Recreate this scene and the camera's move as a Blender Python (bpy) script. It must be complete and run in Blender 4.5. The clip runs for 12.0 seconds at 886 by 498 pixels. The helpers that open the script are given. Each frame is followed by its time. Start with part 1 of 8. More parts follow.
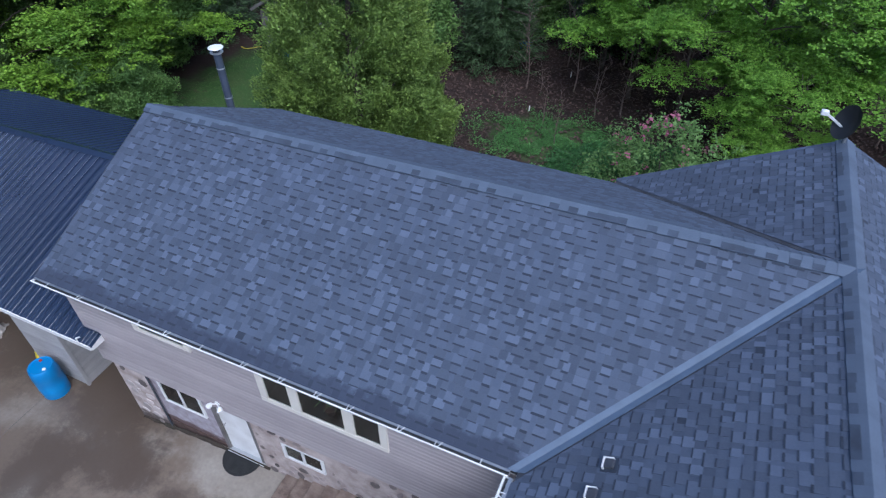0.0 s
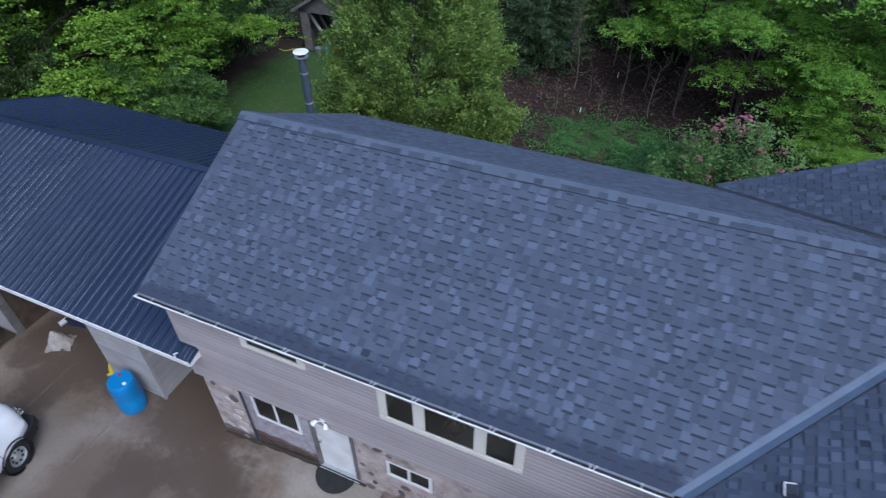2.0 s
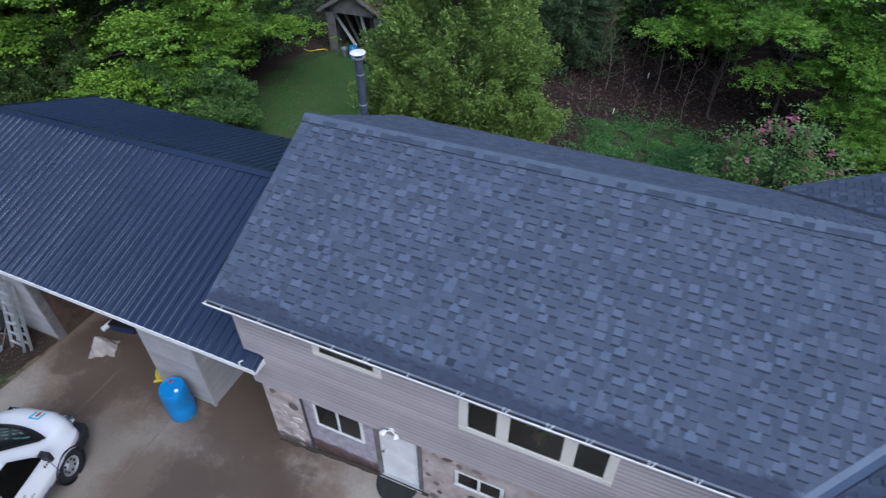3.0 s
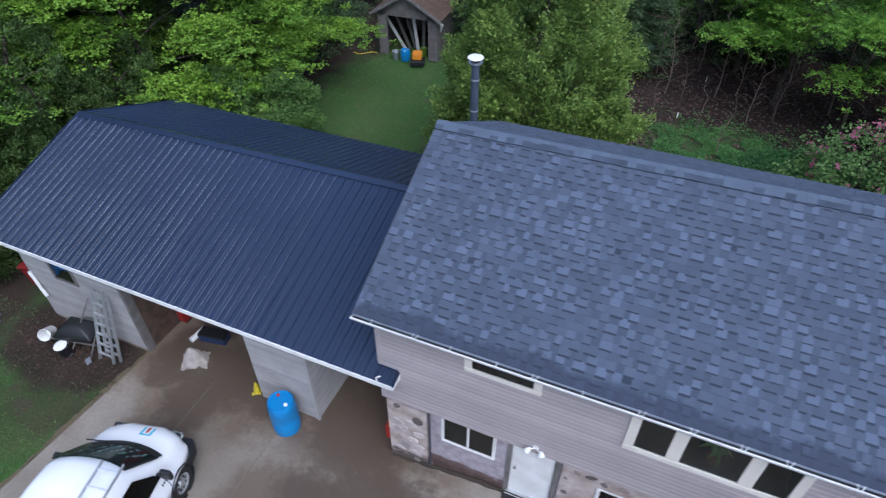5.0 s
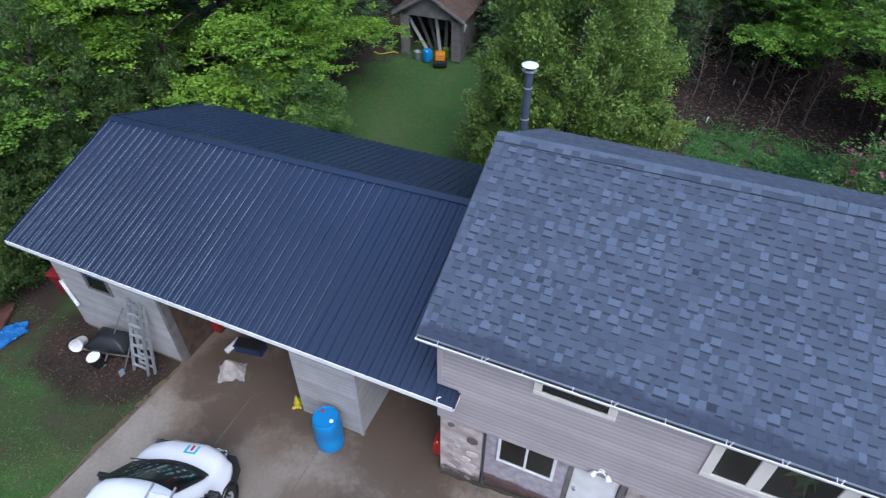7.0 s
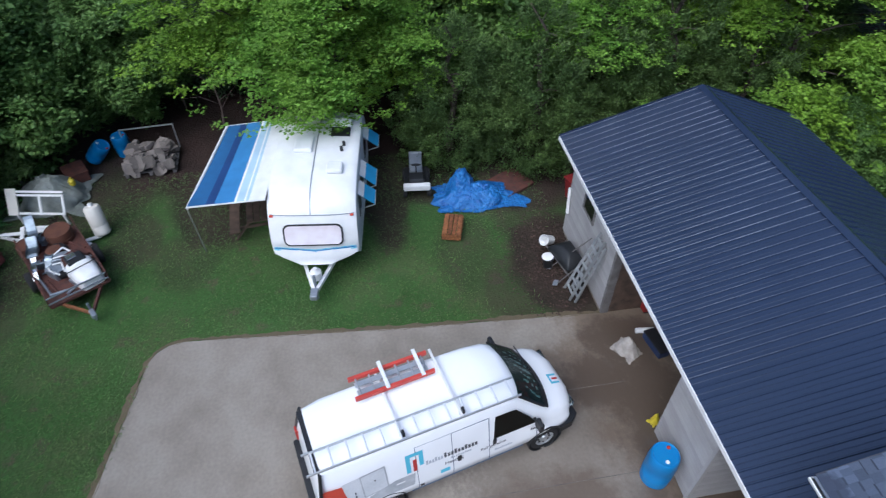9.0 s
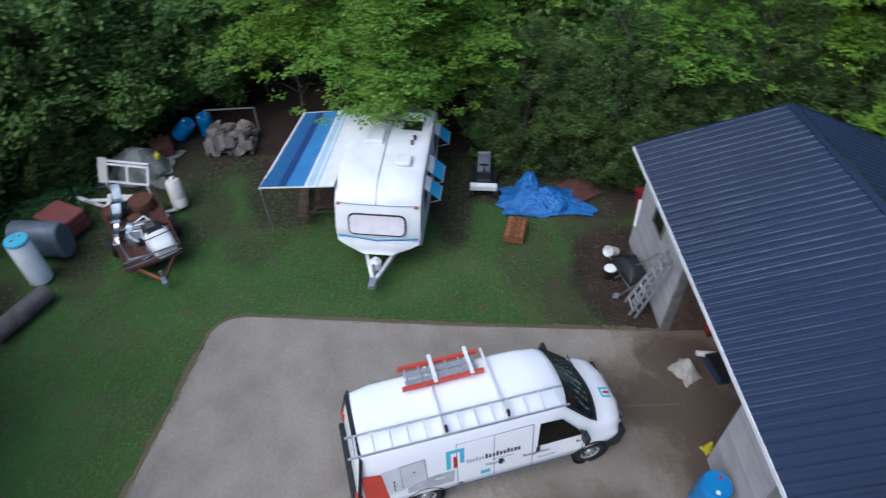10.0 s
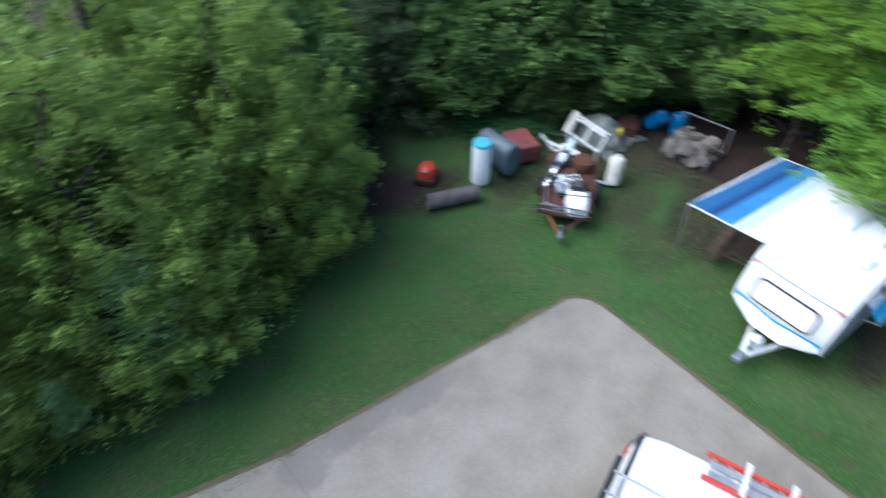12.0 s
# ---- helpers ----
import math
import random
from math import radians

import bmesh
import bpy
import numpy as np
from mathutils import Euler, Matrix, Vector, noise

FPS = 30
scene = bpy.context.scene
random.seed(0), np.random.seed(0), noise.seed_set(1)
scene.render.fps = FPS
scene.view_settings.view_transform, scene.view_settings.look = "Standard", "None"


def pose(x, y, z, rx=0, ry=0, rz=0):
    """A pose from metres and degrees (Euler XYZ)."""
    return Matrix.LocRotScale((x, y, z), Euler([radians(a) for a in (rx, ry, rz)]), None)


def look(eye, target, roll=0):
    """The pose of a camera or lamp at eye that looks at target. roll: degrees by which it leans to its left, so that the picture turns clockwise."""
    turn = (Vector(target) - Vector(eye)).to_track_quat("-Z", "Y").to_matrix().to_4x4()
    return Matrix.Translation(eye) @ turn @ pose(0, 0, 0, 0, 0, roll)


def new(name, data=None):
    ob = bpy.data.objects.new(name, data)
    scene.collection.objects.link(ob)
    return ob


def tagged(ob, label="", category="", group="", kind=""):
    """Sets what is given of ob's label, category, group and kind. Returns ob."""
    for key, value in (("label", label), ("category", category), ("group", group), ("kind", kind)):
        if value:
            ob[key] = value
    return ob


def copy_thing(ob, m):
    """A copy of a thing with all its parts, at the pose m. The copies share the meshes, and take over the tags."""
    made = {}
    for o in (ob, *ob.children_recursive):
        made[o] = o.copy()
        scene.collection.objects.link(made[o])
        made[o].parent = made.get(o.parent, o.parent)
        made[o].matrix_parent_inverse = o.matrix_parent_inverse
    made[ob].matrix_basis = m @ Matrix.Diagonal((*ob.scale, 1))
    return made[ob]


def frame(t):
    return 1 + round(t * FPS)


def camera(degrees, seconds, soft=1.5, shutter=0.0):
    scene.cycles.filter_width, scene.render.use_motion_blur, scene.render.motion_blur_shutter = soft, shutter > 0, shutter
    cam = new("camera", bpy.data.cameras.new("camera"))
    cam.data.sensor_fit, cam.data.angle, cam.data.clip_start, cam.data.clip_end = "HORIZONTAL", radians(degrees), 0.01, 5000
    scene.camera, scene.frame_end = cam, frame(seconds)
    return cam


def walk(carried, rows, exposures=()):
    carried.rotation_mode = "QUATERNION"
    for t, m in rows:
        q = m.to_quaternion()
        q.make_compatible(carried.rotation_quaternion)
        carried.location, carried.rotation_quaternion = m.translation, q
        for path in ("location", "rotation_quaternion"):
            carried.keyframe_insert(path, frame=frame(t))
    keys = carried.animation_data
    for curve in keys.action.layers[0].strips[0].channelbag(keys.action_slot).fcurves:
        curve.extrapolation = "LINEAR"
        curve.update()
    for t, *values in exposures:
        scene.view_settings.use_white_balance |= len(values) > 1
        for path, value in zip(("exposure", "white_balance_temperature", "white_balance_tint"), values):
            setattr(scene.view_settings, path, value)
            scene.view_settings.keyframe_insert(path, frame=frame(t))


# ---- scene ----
cam = camera(72.0, 12.0, soft=1.2, shutter=0.8)
# seconds, eye x y z, yaw, pitch, lean (degrees)
PATH = (
    (0, 0.827, -3.884, 11.911, 24.52, -41.99, 0.35),
    (0.5, 0.515, -3.949, 11.891, 24.55, -41.95, 0.50),
    (1, 0.041, -4.048, 11.880, 24.45, -42.01, 0.54),
    (1.5, -0.515, -4.181, 11.849, 24.41, -42.00, 0.63),
    (2, -1.134, -4.318, 11.831, 24.42, -42.07, 0.69),
    (2.5, -1.777, -4.470, 11.803, 24.21, -42.11, 0.62),
    (3, -2.385, -4.613, 11.751, 24.23, -42.07, 0.61),
    (5, -4.818, -5.294, 11.678, 23.63, -41.94, 0.25),
    (5.5, -5.439, -5.394, 11.693, 23.12, -42.24, -0.04),
    (6, -5.790, -5.379, 11.691, 22.80, -42.40, -0.17),
    (6.5, -5.939, -5.308, 11.689, 22.75, -42.43, -0.33),
    (6.7, -5.978, -5.299, 11.688, 22.68, -42.38, -0.42),
    (8.3, -6.127, -5.162, 11.885, 57.97, -44.47, -0.28),
    (8.5, -6.178, -5.179, 11.889, 70.64, -44.70, -0.89),
    (9, -6.120, -5.128, 11.849, 80.22, -44.73, -0.46),
    (9.5, -6.070, -5.132, 11.810, 84.45, -44.57, -0.24),
    (10, -6.062, -5.102, 11.746, 88.36, -44.45, 0.00),
    (10.5, -6.037, -5.046, 11.649, 96.73, -44.07, 0.37),
    (11, -6.047, -4.896, 11.479, 109.87, -43.56, 0.41),
    (11.5, -6.049, -4.907, 11.518, 123.51, -43.62, 0.15),
    (12, -6.109, -5.224, 11.530, 136.58, -44.03, -0.14),
)
walk(cam, [(t, pose(x, y, z, 90 + b, 0, a) @ pose(0, 0, 0, 0, 0, -c)) for t, x, y, z, a, b, c in PATH], ((0, 0.24, 5180, 11), (1.5, 0.1, 5170, 11), (2.5, 0.05, 5230, 11), (5, 0.28, 5300, 11), (6.5, 0.38, 5330, 11), (8.4, 0.36, 5380, 9), (9.5, 0.02, 5400, 9), (10.2, 0.0, 5400, 9), (11, 0.36, 5430, 7), (12, 0.74, 5330, 5)))

# ---- daylight: overcast spring day ----
world = bpy.data.worlds.new("sky")
scene.world = world
world.use_nodes = True
wn = world.node_tree
sky = wn.nodes.new("ShaderNodeTexSky")
sky.sky_type, sky.sun_disc = "NISHITA", False
sky.sun_elevation, sky.sun_rotation = radians(54), radians(135)
sky.air_density, sky.dust_density = 1.0, 4.0
wn.nodes["Background"].inputs["Strength"].default_value = 0.15
wn.links.new(sky.outputs[0], wn.nodes["Background"].inputs["Color"])
sun = new("sun", bpy.data.lights.new("sun", "SUN"))
sun.data.energy, sun.data.angle, sun.data.color = 1.75, radians(60), (1.0, 0.98, 0.95)
sun.matrix_world = look((0, 0, 30), (-15.4, 15.4, 0))


# ---- materials ----
def mat(name, color, rough=0.7, metal=0.0, vary=0.15, scale=3.0, fine=60.0, bump=0.15, other=None, spread=0.0, by="", through_light=0.0, spec=0.5, blotch=0.5, dist=0.004, tail=1.0):
    """A surface with variation at two scales; other: the colour of its stains; by: what one piece differs by, 'object' or 'island'."""
    m = bpy.data.materials.new(name)
    m.use_nodes = True
    n, l = m.node_tree.nodes, m.node_tree.links
    b = n["Principled BSDF"]
    tc = n.new("ShaderNodeTexCoord")
    big, small = n.new("ShaderNodeTexNoise"), n.new("ShaderNodeTexNoise")
    big.inputs["Scale"].default_value, big.inputs["Detail"].default_value = scale, 6
    small.inputs["Scale"].default_value, small.inputs["Detail"].default_value = fine, 4
    for k in (big, small):
        l.new(tc.outputs["Object"], k.inputs["Vector"])
    c = Vector(color)
    o = Vector(other) if other else c * (1 - 2 * vary)
    ramp = n.new("ShaderNodeMapRange")
    ramp.inputs["From Min"].default_value, ramp.inputs["From Max"].default_value = blotch - 0.15, blotch + 0.2
    l.new(big.outputs["Fac"], ramp.inputs["Value"])
    mix = n.new("ShaderNodeMix")
    mix.data_type = "RGBA"
    mix.inputs[6].default_value, mix.inputs[7].default_value = (*c, 1), (*o, 1)
    l.new(ramp.outputs[0], mix.inputs[0])
    hsv = n.new("ShaderNodeHueSaturation")
    l.new(mix.outputs[2], hsv.inputs["Color"])
    val = n.new("ShaderNodeMath")
    val.operation = "MULTIPLY_ADD"
    l.new(small.outputs["Fac"], val.inputs[0])
    val.inputs[1].default_value, val.inputs[2].default_value = 2 * vary, 1 - vary
    last = val
    if by:
        r = n.new("ShaderNodeObjectInfo") if by == "object" else n.new("ShaderNodeNewGeometry")
        add = n.new("ShaderNodeMath")
        add.operation = "MULTIPLY_ADD"
        pw_ = n.new("ShaderNodeMath")      # tail above 1: few pieces are much paler than the rest
        pw_.operation = "POWER"
        l.new(r.outputs["Random" if by == "object" else "Random Per Island"], pw_.inputs[0])
        pw_.inputs[1].default_value = tail
        l.new(pw_.outputs[0], add.inputs[0])
        add.inputs[1].default_value = 2 * spread
        l.new(val.outputs[0], add.inputs[2])
        sub = n.new("ShaderNodeMath")
        sub.operation = "SUBTRACT"
        l.new(add.outputs[0], sub.inputs[0])
        sub.inputs[1].default_value = 2 * spread / (1 + tail)
        last = sub
    l.new(last.outputs[0], hsv.inputs["Value"])
    l.new(hsv.outputs[0], b.inputs["Base Color"])
    b.inputs["Roughness"].default_value, b.inputs["Metallic"].default_value = rough, metal
    b.inputs["Specular IOR Level"].default_value = spec
    if bump:
        bp = n.new("ShaderNodeBump")
        bp.inputs["Strength"].default_value, bp.inputs["Distance"].default_value = bump, dist
        l.new(small.outputs["Fac"], bp.inputs["Height"])
        l.new(bp.outputs[0], b.inputs["Normal"])
    if through_light:
        tr = n.new("ShaderNodeBsdfTranslucent")
        l.new(hsv.outputs[0], tr.inputs["Color"])
        ms = n.new("ShaderNodeMixShader")
        ms.inputs[0].default_value = through_light
        l.new(b.outputs[0], ms.inputs[1])
        l.new(tr.outputs[0], ms.inputs[2])
        l.new(ms.outputs[0], n["Material Output"].inputs["Surface"])
    return m


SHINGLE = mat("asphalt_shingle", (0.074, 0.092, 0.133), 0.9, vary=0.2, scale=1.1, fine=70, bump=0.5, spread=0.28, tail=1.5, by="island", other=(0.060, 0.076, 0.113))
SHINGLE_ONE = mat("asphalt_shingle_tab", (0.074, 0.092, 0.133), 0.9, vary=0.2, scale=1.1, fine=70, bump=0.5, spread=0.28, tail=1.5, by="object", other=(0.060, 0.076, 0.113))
# dark shingle tone, also used for the shade painted below tabs
SHINGLE_DARK = mat("dark_shingle_and_tab_shadow", (0.033, 0.043, 0.065), 0.95, vary=0.15, scale=2, fine=90, bump=0.3)
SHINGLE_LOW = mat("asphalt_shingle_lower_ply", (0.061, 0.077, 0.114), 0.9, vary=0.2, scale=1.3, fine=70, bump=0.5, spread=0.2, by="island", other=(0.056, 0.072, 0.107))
CAP = mat("ridge_shingle", (0.082, 0.106, 0.150), 0.9, vary=0.15, scale=2.6, fine=90, bump=0.5, spread=0.06, by="island", other=(0.068, 0.088, 0.127), blotch=0.5)
CAP_DARK = mat("dark_ridge_shingle", (0.056, 0.072, 0.106), 0.95, vary=0.2, scale=3, fine=90, bump=0.3)
FLASHING = mat("valley_metal", (0.095, 0.130, 0.190), 0.6, 0.0, vary=0.08, scale=4, fine=40, bump=0.05)
UNDER = mat("roof_deck_edge", (0.05, 0.055, 0.07), 0.9, vary=0.2)
STEEL_ROOF = mat("painted_steel_roof", (0.019, 0.030, 0.062), 0.24, 0.0, vary=0.14, scale=0.35, fine=25, bump=0.03, other=(0.018, 0.028, 0.056), spec=0.8)
# pale colours for the sky's glint on rib crests, strong and faint
RIB_GLINT = mat("painted_rib_glint", (0.24, 0.255, 0.30), 0.4, vary=0.3, scale=1.2, fine=9, bump=0.03, other=(0.07, 0.08, 0.11))
FAINT_GLINT = mat("faint_painted_rib_glint", (0.12, 0.13, 0.165), 0.35, vary=0.3, scale=1.2, fine=9, bump=0.03, other=(0.03, 0.038, 0.062))
SIDING = mat("vinyl_siding", (0.37, 0.33, 0.33), 0.55, vary=0.05, scale=1.5, fine=30, bump=0.05, other=(0.33, 0.295, 0.295), spread=0.10, by="object")
GSIDING = mat("garage_siding", (0.36, 0.35, 0.345), 0.6, vary=0.06, scale=2, fine=40, bump=0.06, other=(0.30, 0.29, 0.285), spread=0.12, by="object")
WHITE = mat("white_trim", (0.8, 0.8, 0.79), 0.45, vary=0.05, scale=3, fine=40, bump=0.03, other=(0.66, 0.65, 0.63))
CREAM = mat("cream_trim", (0.72, 0.68, 0.60), 0.5, vary=0.05, scale=3, fine=40, bump=0.03)
GUTTER_IN = mat("dark_gutter_floor", (0.05, 0.055, 0.06), 0.8, vary=0.3, scale=12)
STUCCO = mat("rough_stucco", (0.40, 0.37, 0.41), 0.9, vary=0.18, scale=6, fine=35, bump=0.6, other=(0.26, 0.22, 0.23), dist=0.012)
MORTAR = mat("stone_mortar", (0.52, 0.45, 0.42), 0.95, vary=0.2, scale=3, fine=40, bump=0.6, other=(0.28, 0.22, 0.19), dist=0.01)
STONE = mat("field_stone", (0.20, 0.165, 0.15), 0.85, vary=0.2, scale=8, fine=50, bump=0.4, spread=0.65, by="object", other=(0.25, 0.21, 0.20))
PALESTONE = mat("pale_field_stone", (0.47, 0.42, 0.40), 0.85, vary=0.2, scale=8, fine=40, bump=0.5, spread=0.3, by="object", other=(0.36, 0.31, 0.29))
BROWN_BAND = mat("brown_base_paint", (0.09, 0.055, 0.045), 0.85, vary=0.25, scale=6, fine=40)
CONCRETE = mat("concrete_drive", (0.275, 0.243, 0.203), 0.75, vary=0.22, scale=0.9, fine=14, bump=0.3, other=(0.195, 0.165, 0.132), blotch=0.52)


def stain(m, spots, color=(0.105, 0.072, 0.048), amount=0.72, axes=(0, 1), scale=2.2, wet=None):
    """Adds stains with ragged rims to a surface, each an oval (u, v, ru, rv) in two of the world's axes."""
    n, l = m.node_tree.nodes, m.node_tree.links
    b = n["Principled BSDF"]
    src = b.inputs["Base Color"].links[0].from_socket
    geo = n.new("ShaderNodeNewGeometry")
    sep = n.new("ShaderNodeSeparateXYZ")
    l.new(geo.outputs["Position"], sep.inputs[0])
    nz = n.new("ShaderNodeTexNoise")
    nz.inputs["Scale"].default_value, nz.inputs["Detail"].default_value, nz.inputs["Roughness"].default_value = scale, 12, 0.74
    l.new(geo.outputs["Position"], nz.inputs["Vector"])

    def calc(op, *a):
        k = n.new("ShaderNodeMath")
        k.operation = op
        for i, v in enumerate(a):
            if isinstance(v, (int, float)):
                k.inputs[i].default_value = v
            else:
                l.new(v, k.inputs[i])
        return k.outputs[0]

    total = None
    for x, y, rx, ry in spots:
        dx = calc("DIVIDE", calc("SUBTRACT", sep.outputs[axes[0]], x), rx)
        dy = calc("DIVIDE", calc("SUBTRACT", sep.outputs[axes[1]], y), ry)
        d = calc("ADD", calc("MULTIPLY", dx, dx), calc("MULTIPLY", dy, dy))
        k = n.new("ShaderNodeMapRange")
        k.inputs["From Min"].default_value, k.inputs["From Max"].default_value = 1.35, 0.55
        l.new(calc("ADD", d, calc("MULTIPLY", calc("SUBTRACT", nz.outputs["Fac"], 0.5), 4.2)), k.inputs["Value"])
        total = k.outputs[0] if total is None else calc("MAXIMUM", total, k.outputs[0])
    mx = n.new("ShaderNodeMix")
    mx.data_type = "RGBA"
    l.new(calc("MULTIPLY", total, amount), mx.inputs[0])
    l.new(src, mx.inputs[6])
    mx.inputs[7].default_value = (*color, 1)
    l.new(mx.outputs[2], b.inputs["Base Color"])
    if wet is not None:
        rr = n.new("ShaderNodeMapRange")
        l.new(total, rr.inputs["Value"])
        rr.inputs["To Min"].default_value, rr.inputs["To Max"].default_value = b.inputs["Roughness"].default_value, wet
        l.new(rr.outputs[0], b.inputs["Roughness"])


stain(CONCRETE, ((-5.5, -1.6, 2.4, 1.1), (-12.6, 0.9, 2.6, 1.7), (-9.0, 0.9, 2.2, 2.2), (-8.2, -1.2, 2.0, 1.2), (-14.4, 0.6, 1.2, 1.4), (-10.3, -2.2, 1.0, 1.6), (-7.2, -2.6, 1.4, 0.5), (-13.4, -0.9, 0.9, 1.6)), (0.120, 0.080, 0.050), 0.66, scale=1.2, wet=0.45)
stain(CONCRETE, ((-5.2, -1.2, 1.6, 0.6), (-12.2, 0.9, 1.8, 1.1), (-9.2, 0.6, 1.6, 1.3), (-8.2, -0.7, 1.3, 0.7), (-14.2, 0.7, 0.8, 1.0), (-9.6, -1.4, 0.8, 0.9), (-13.2, -0.3, 0.7, 1.0), (-10.6, 2.5, 2.0, 2.0)), (0.055, 0.038, 0.027), 0.66, scale=1.7)
stain(CONCRETE, ((-10.9, -10.9, 0.8, 0.35), (-9.3, -11.3, 1.6, 0.35), (-8.0, -11.2, 0.5, 0.5), (-10.1, -5.2, 0.35, 1.3), (-13.6, -2.9, 0.4, 0.5)), (0.15, 0.135, 0.115), 0.6, scale=1.6)
stain(CONCRETE, ((-11.2, -1.8, 2.6, 2.2), (-8.6, -3.0, 1.6, 1.4), (-13.2, -4.0, 1.0, 1.6), (-6.0, -2.4, 2.2, 0.9)), (0.085, 0.066, 0.050), 0.38, scale=6.5)
stain(STUCCO, [(-7.4 + 0.45 * k, 0.42, 0.4, 0.22) for k in range(5)], (0.09, 0.05, 0.042), 0.9, (0, 2), 4.0)
for m in (MORTAR, PALESTONE):
    stain(m, [(-8.3 + 0.35 * k, 0.05, 0.35, 0.36) for k in range(3)] + [(-4.9 + 0.5 * k, 0.05, 0.45, 0.25) for k in range(8)], (0.05, 0.036, 0.03), 0.9, (0, 2), 4.0)
for m in (SHINGLE, SHINGLE_LOW, SHINGLE_ONE):
    stain(m, [(-8.3 + 0.62 * k, 0.09 + 0.06 * math.sin(2.1 * k), 0.5, 0.17) for k in range(14)], (0.031, 0.039, 0.064), 0.85, (0, 1), 3.0)
JOINT = mat("joint_dirt", (0.175, 0.155, 0.132), 0.95, vary=0.2)
SOIL = mat("leaf_litter", (0.05, 0.036, 0.027), 1.0, vary=0.35, scale=1.2, fine=22, bump=0.9, other=(0.035, 0.03, 0.02), dist=0.03)
BLADE = mat("grass_blade", (0.100, 0.186, 0.048), 0.8, vary=0.2, scale=0.6, fine=9, bump=0, other=(0.095, 0.122, 0.045), spread=0.4, by="island", through_light=0.3)
CARPAINT = mat("white_car_paint", (0.90, 0.905, 0.91), 0.2, vary=0.012, scale=2, fine=30, bump=0, other=(0.87, 0.875, 0.88))
PLASTIC = mat("black_plastic", (0.015, 0.016, 0.018), 0.5, vary=0.2, scale=8, fine=60)
RUBBER = mat("tyre_rubber", (0.018, 0.018, 0.018), 0.85, vary=0.2, scale=8, fine=60)
BRIGHT_ALU = mat("bright_aluminium", (0.74, 0.75, 0.77), 0.4, 0.3, vary=0.06, scale=6, fine=50, bump=0.03)
ALU = mat("aluminium", (0.55, 0.57, 0.58), 0.4, 0.7, vary=0.08, scale=6, fine=50, bump=0.05)
GALV = mat("galvanised_steel", (0.33, 0.36, 0.40), 0.42, 0.6, vary=0.1, scale=6, fine=30, bump=0.05)
REDPAINT = mat("red_paint", (0.45, 0.03, 0.02), 0.4, vary=0.08, scale=5, fine=40, bump=0.02)
ORANGE = mat("red_orange_paint", (0.55, 0.06, 0.03), 0.4, vary=0.05, scale=5, fine=40, bump=0.02)
LADDER_RED = mat("red_fibreglass", (0.55, 0.06, 0.04), 0.5, vary=0.1, scale=5, fine=40, bump=0.05)
BLUE = mat("blue_plastic", (0.018, 0.19, 0.48), 0.4, vary=0.08, scale=5, fine=40, bump=0.04, other=(0.02, 0.20, 0.46))
CYAN = mat("cyan_decal", (0.12, 0.50, 0.66), 0.35, vary=0.03, bump=0)
PALETEXT = mat("pale_grey_lettering", (0.42, 0.45, 0.50), 0.4, vary=0.05, bump=0)
PRINT_GREY = mat("grey_print", (0.34, 0.36, 0.38), 0.35, vary=0.2, scale=3, fine=20, bump=0, other=(0.50, 0.51, 0.53))
PRINT_PALE = mat("pale_grey_print", (0.56, 0.58, 0.60), 0.35, vary=0.12, scale=3, fine=20, bump=0, other=(0.66, 0.67, 0.69))
DARKTEXT = mat("dark_lettering", (0.05, 0.055, 0.065), 0.4, vary=0.05, bump=0)
BARK = mat("bark", (0.075, 0.058, 0.045), 0.95, vary=0.3, scale=4, fine=30, bump=0.8, dist=0.02)
RUST = mat("rusted_steel", (0.105, 0.036, 0.024), 0.85, vary=0.3, scale=7, fine=40, bump=0.3, other=(0.05, 0.022, 0.018))
WOODGREY = mat("weathered_boards", (0.16, 0.15, 0.145), 0.9, vary=0.2, scale=4, fine=40, bump=0.3, spread=0.2, by="object", other=(0.10, 0.09, 0.085))
WOODDARK = mat("dark_wood", (0.10, 0.065, 0.045), 0.85, vary=0.25, scale=5, fine=40, bump=0.3)
CRATEWOOD = mat("orange_brown_wood", (0.26, 0.10, 0.035), 0.75, vary=0.3, scale=14, fine=40, bump=0.3, spread=0.3, by="object")
TARP = mat("blue_tarpaulin", (0.036, 0.185, 0.48), 0.38, vary=0.25, scale=5, fine=10, bump=1.0, other=(0.014, 0.085, 0.30), dist=0.09)
GREYTARP = mat("grey_plastic_sheet", (0.22, 0.24, 0.22), 0.6, vary=0.2, scale=4, fine=20, bump=0.3, other=(0.12, 0.13, 0.11))
TRAILERWHITE = mat("trailer_skin", (0.80, 0.80, 0.80), 0.35, vary=0.03, scale=2, fine=20, bump=0.03, other=(0.70, 0.70, 0.69))
BAGCLOTH = mat("pale_sack_cloth", (0.42, 0.38, 0.34), 0.9, vary=0.15, scale=7, fine=40, bump=0.4)
YELLOW = mat("yellow_plastic", (0.62, 0.50, 0.03), 0.45, vary=0.1, scale=8, bump=0.05)
# near-black, with the darkness of unlit rooms put into the colour
INSIDE = mat("painted_dark_interior", (0.012, 0.011, 0.011), 0.9, vary=0.2)
FLUE = mat("flue_enamel", (0.10, 0.12, 0.16), 0.35, 0.4, vary=0.1, scale=5, fine=30, bump=0.03)
DIRT = mat("trodden_dirt", (0.125, 0.098, 0.060), 1.0, vary=0.3, scale=3, fine=30, bump=0.7, other=(0.12, 0.095, 0.055), dist=0.02)
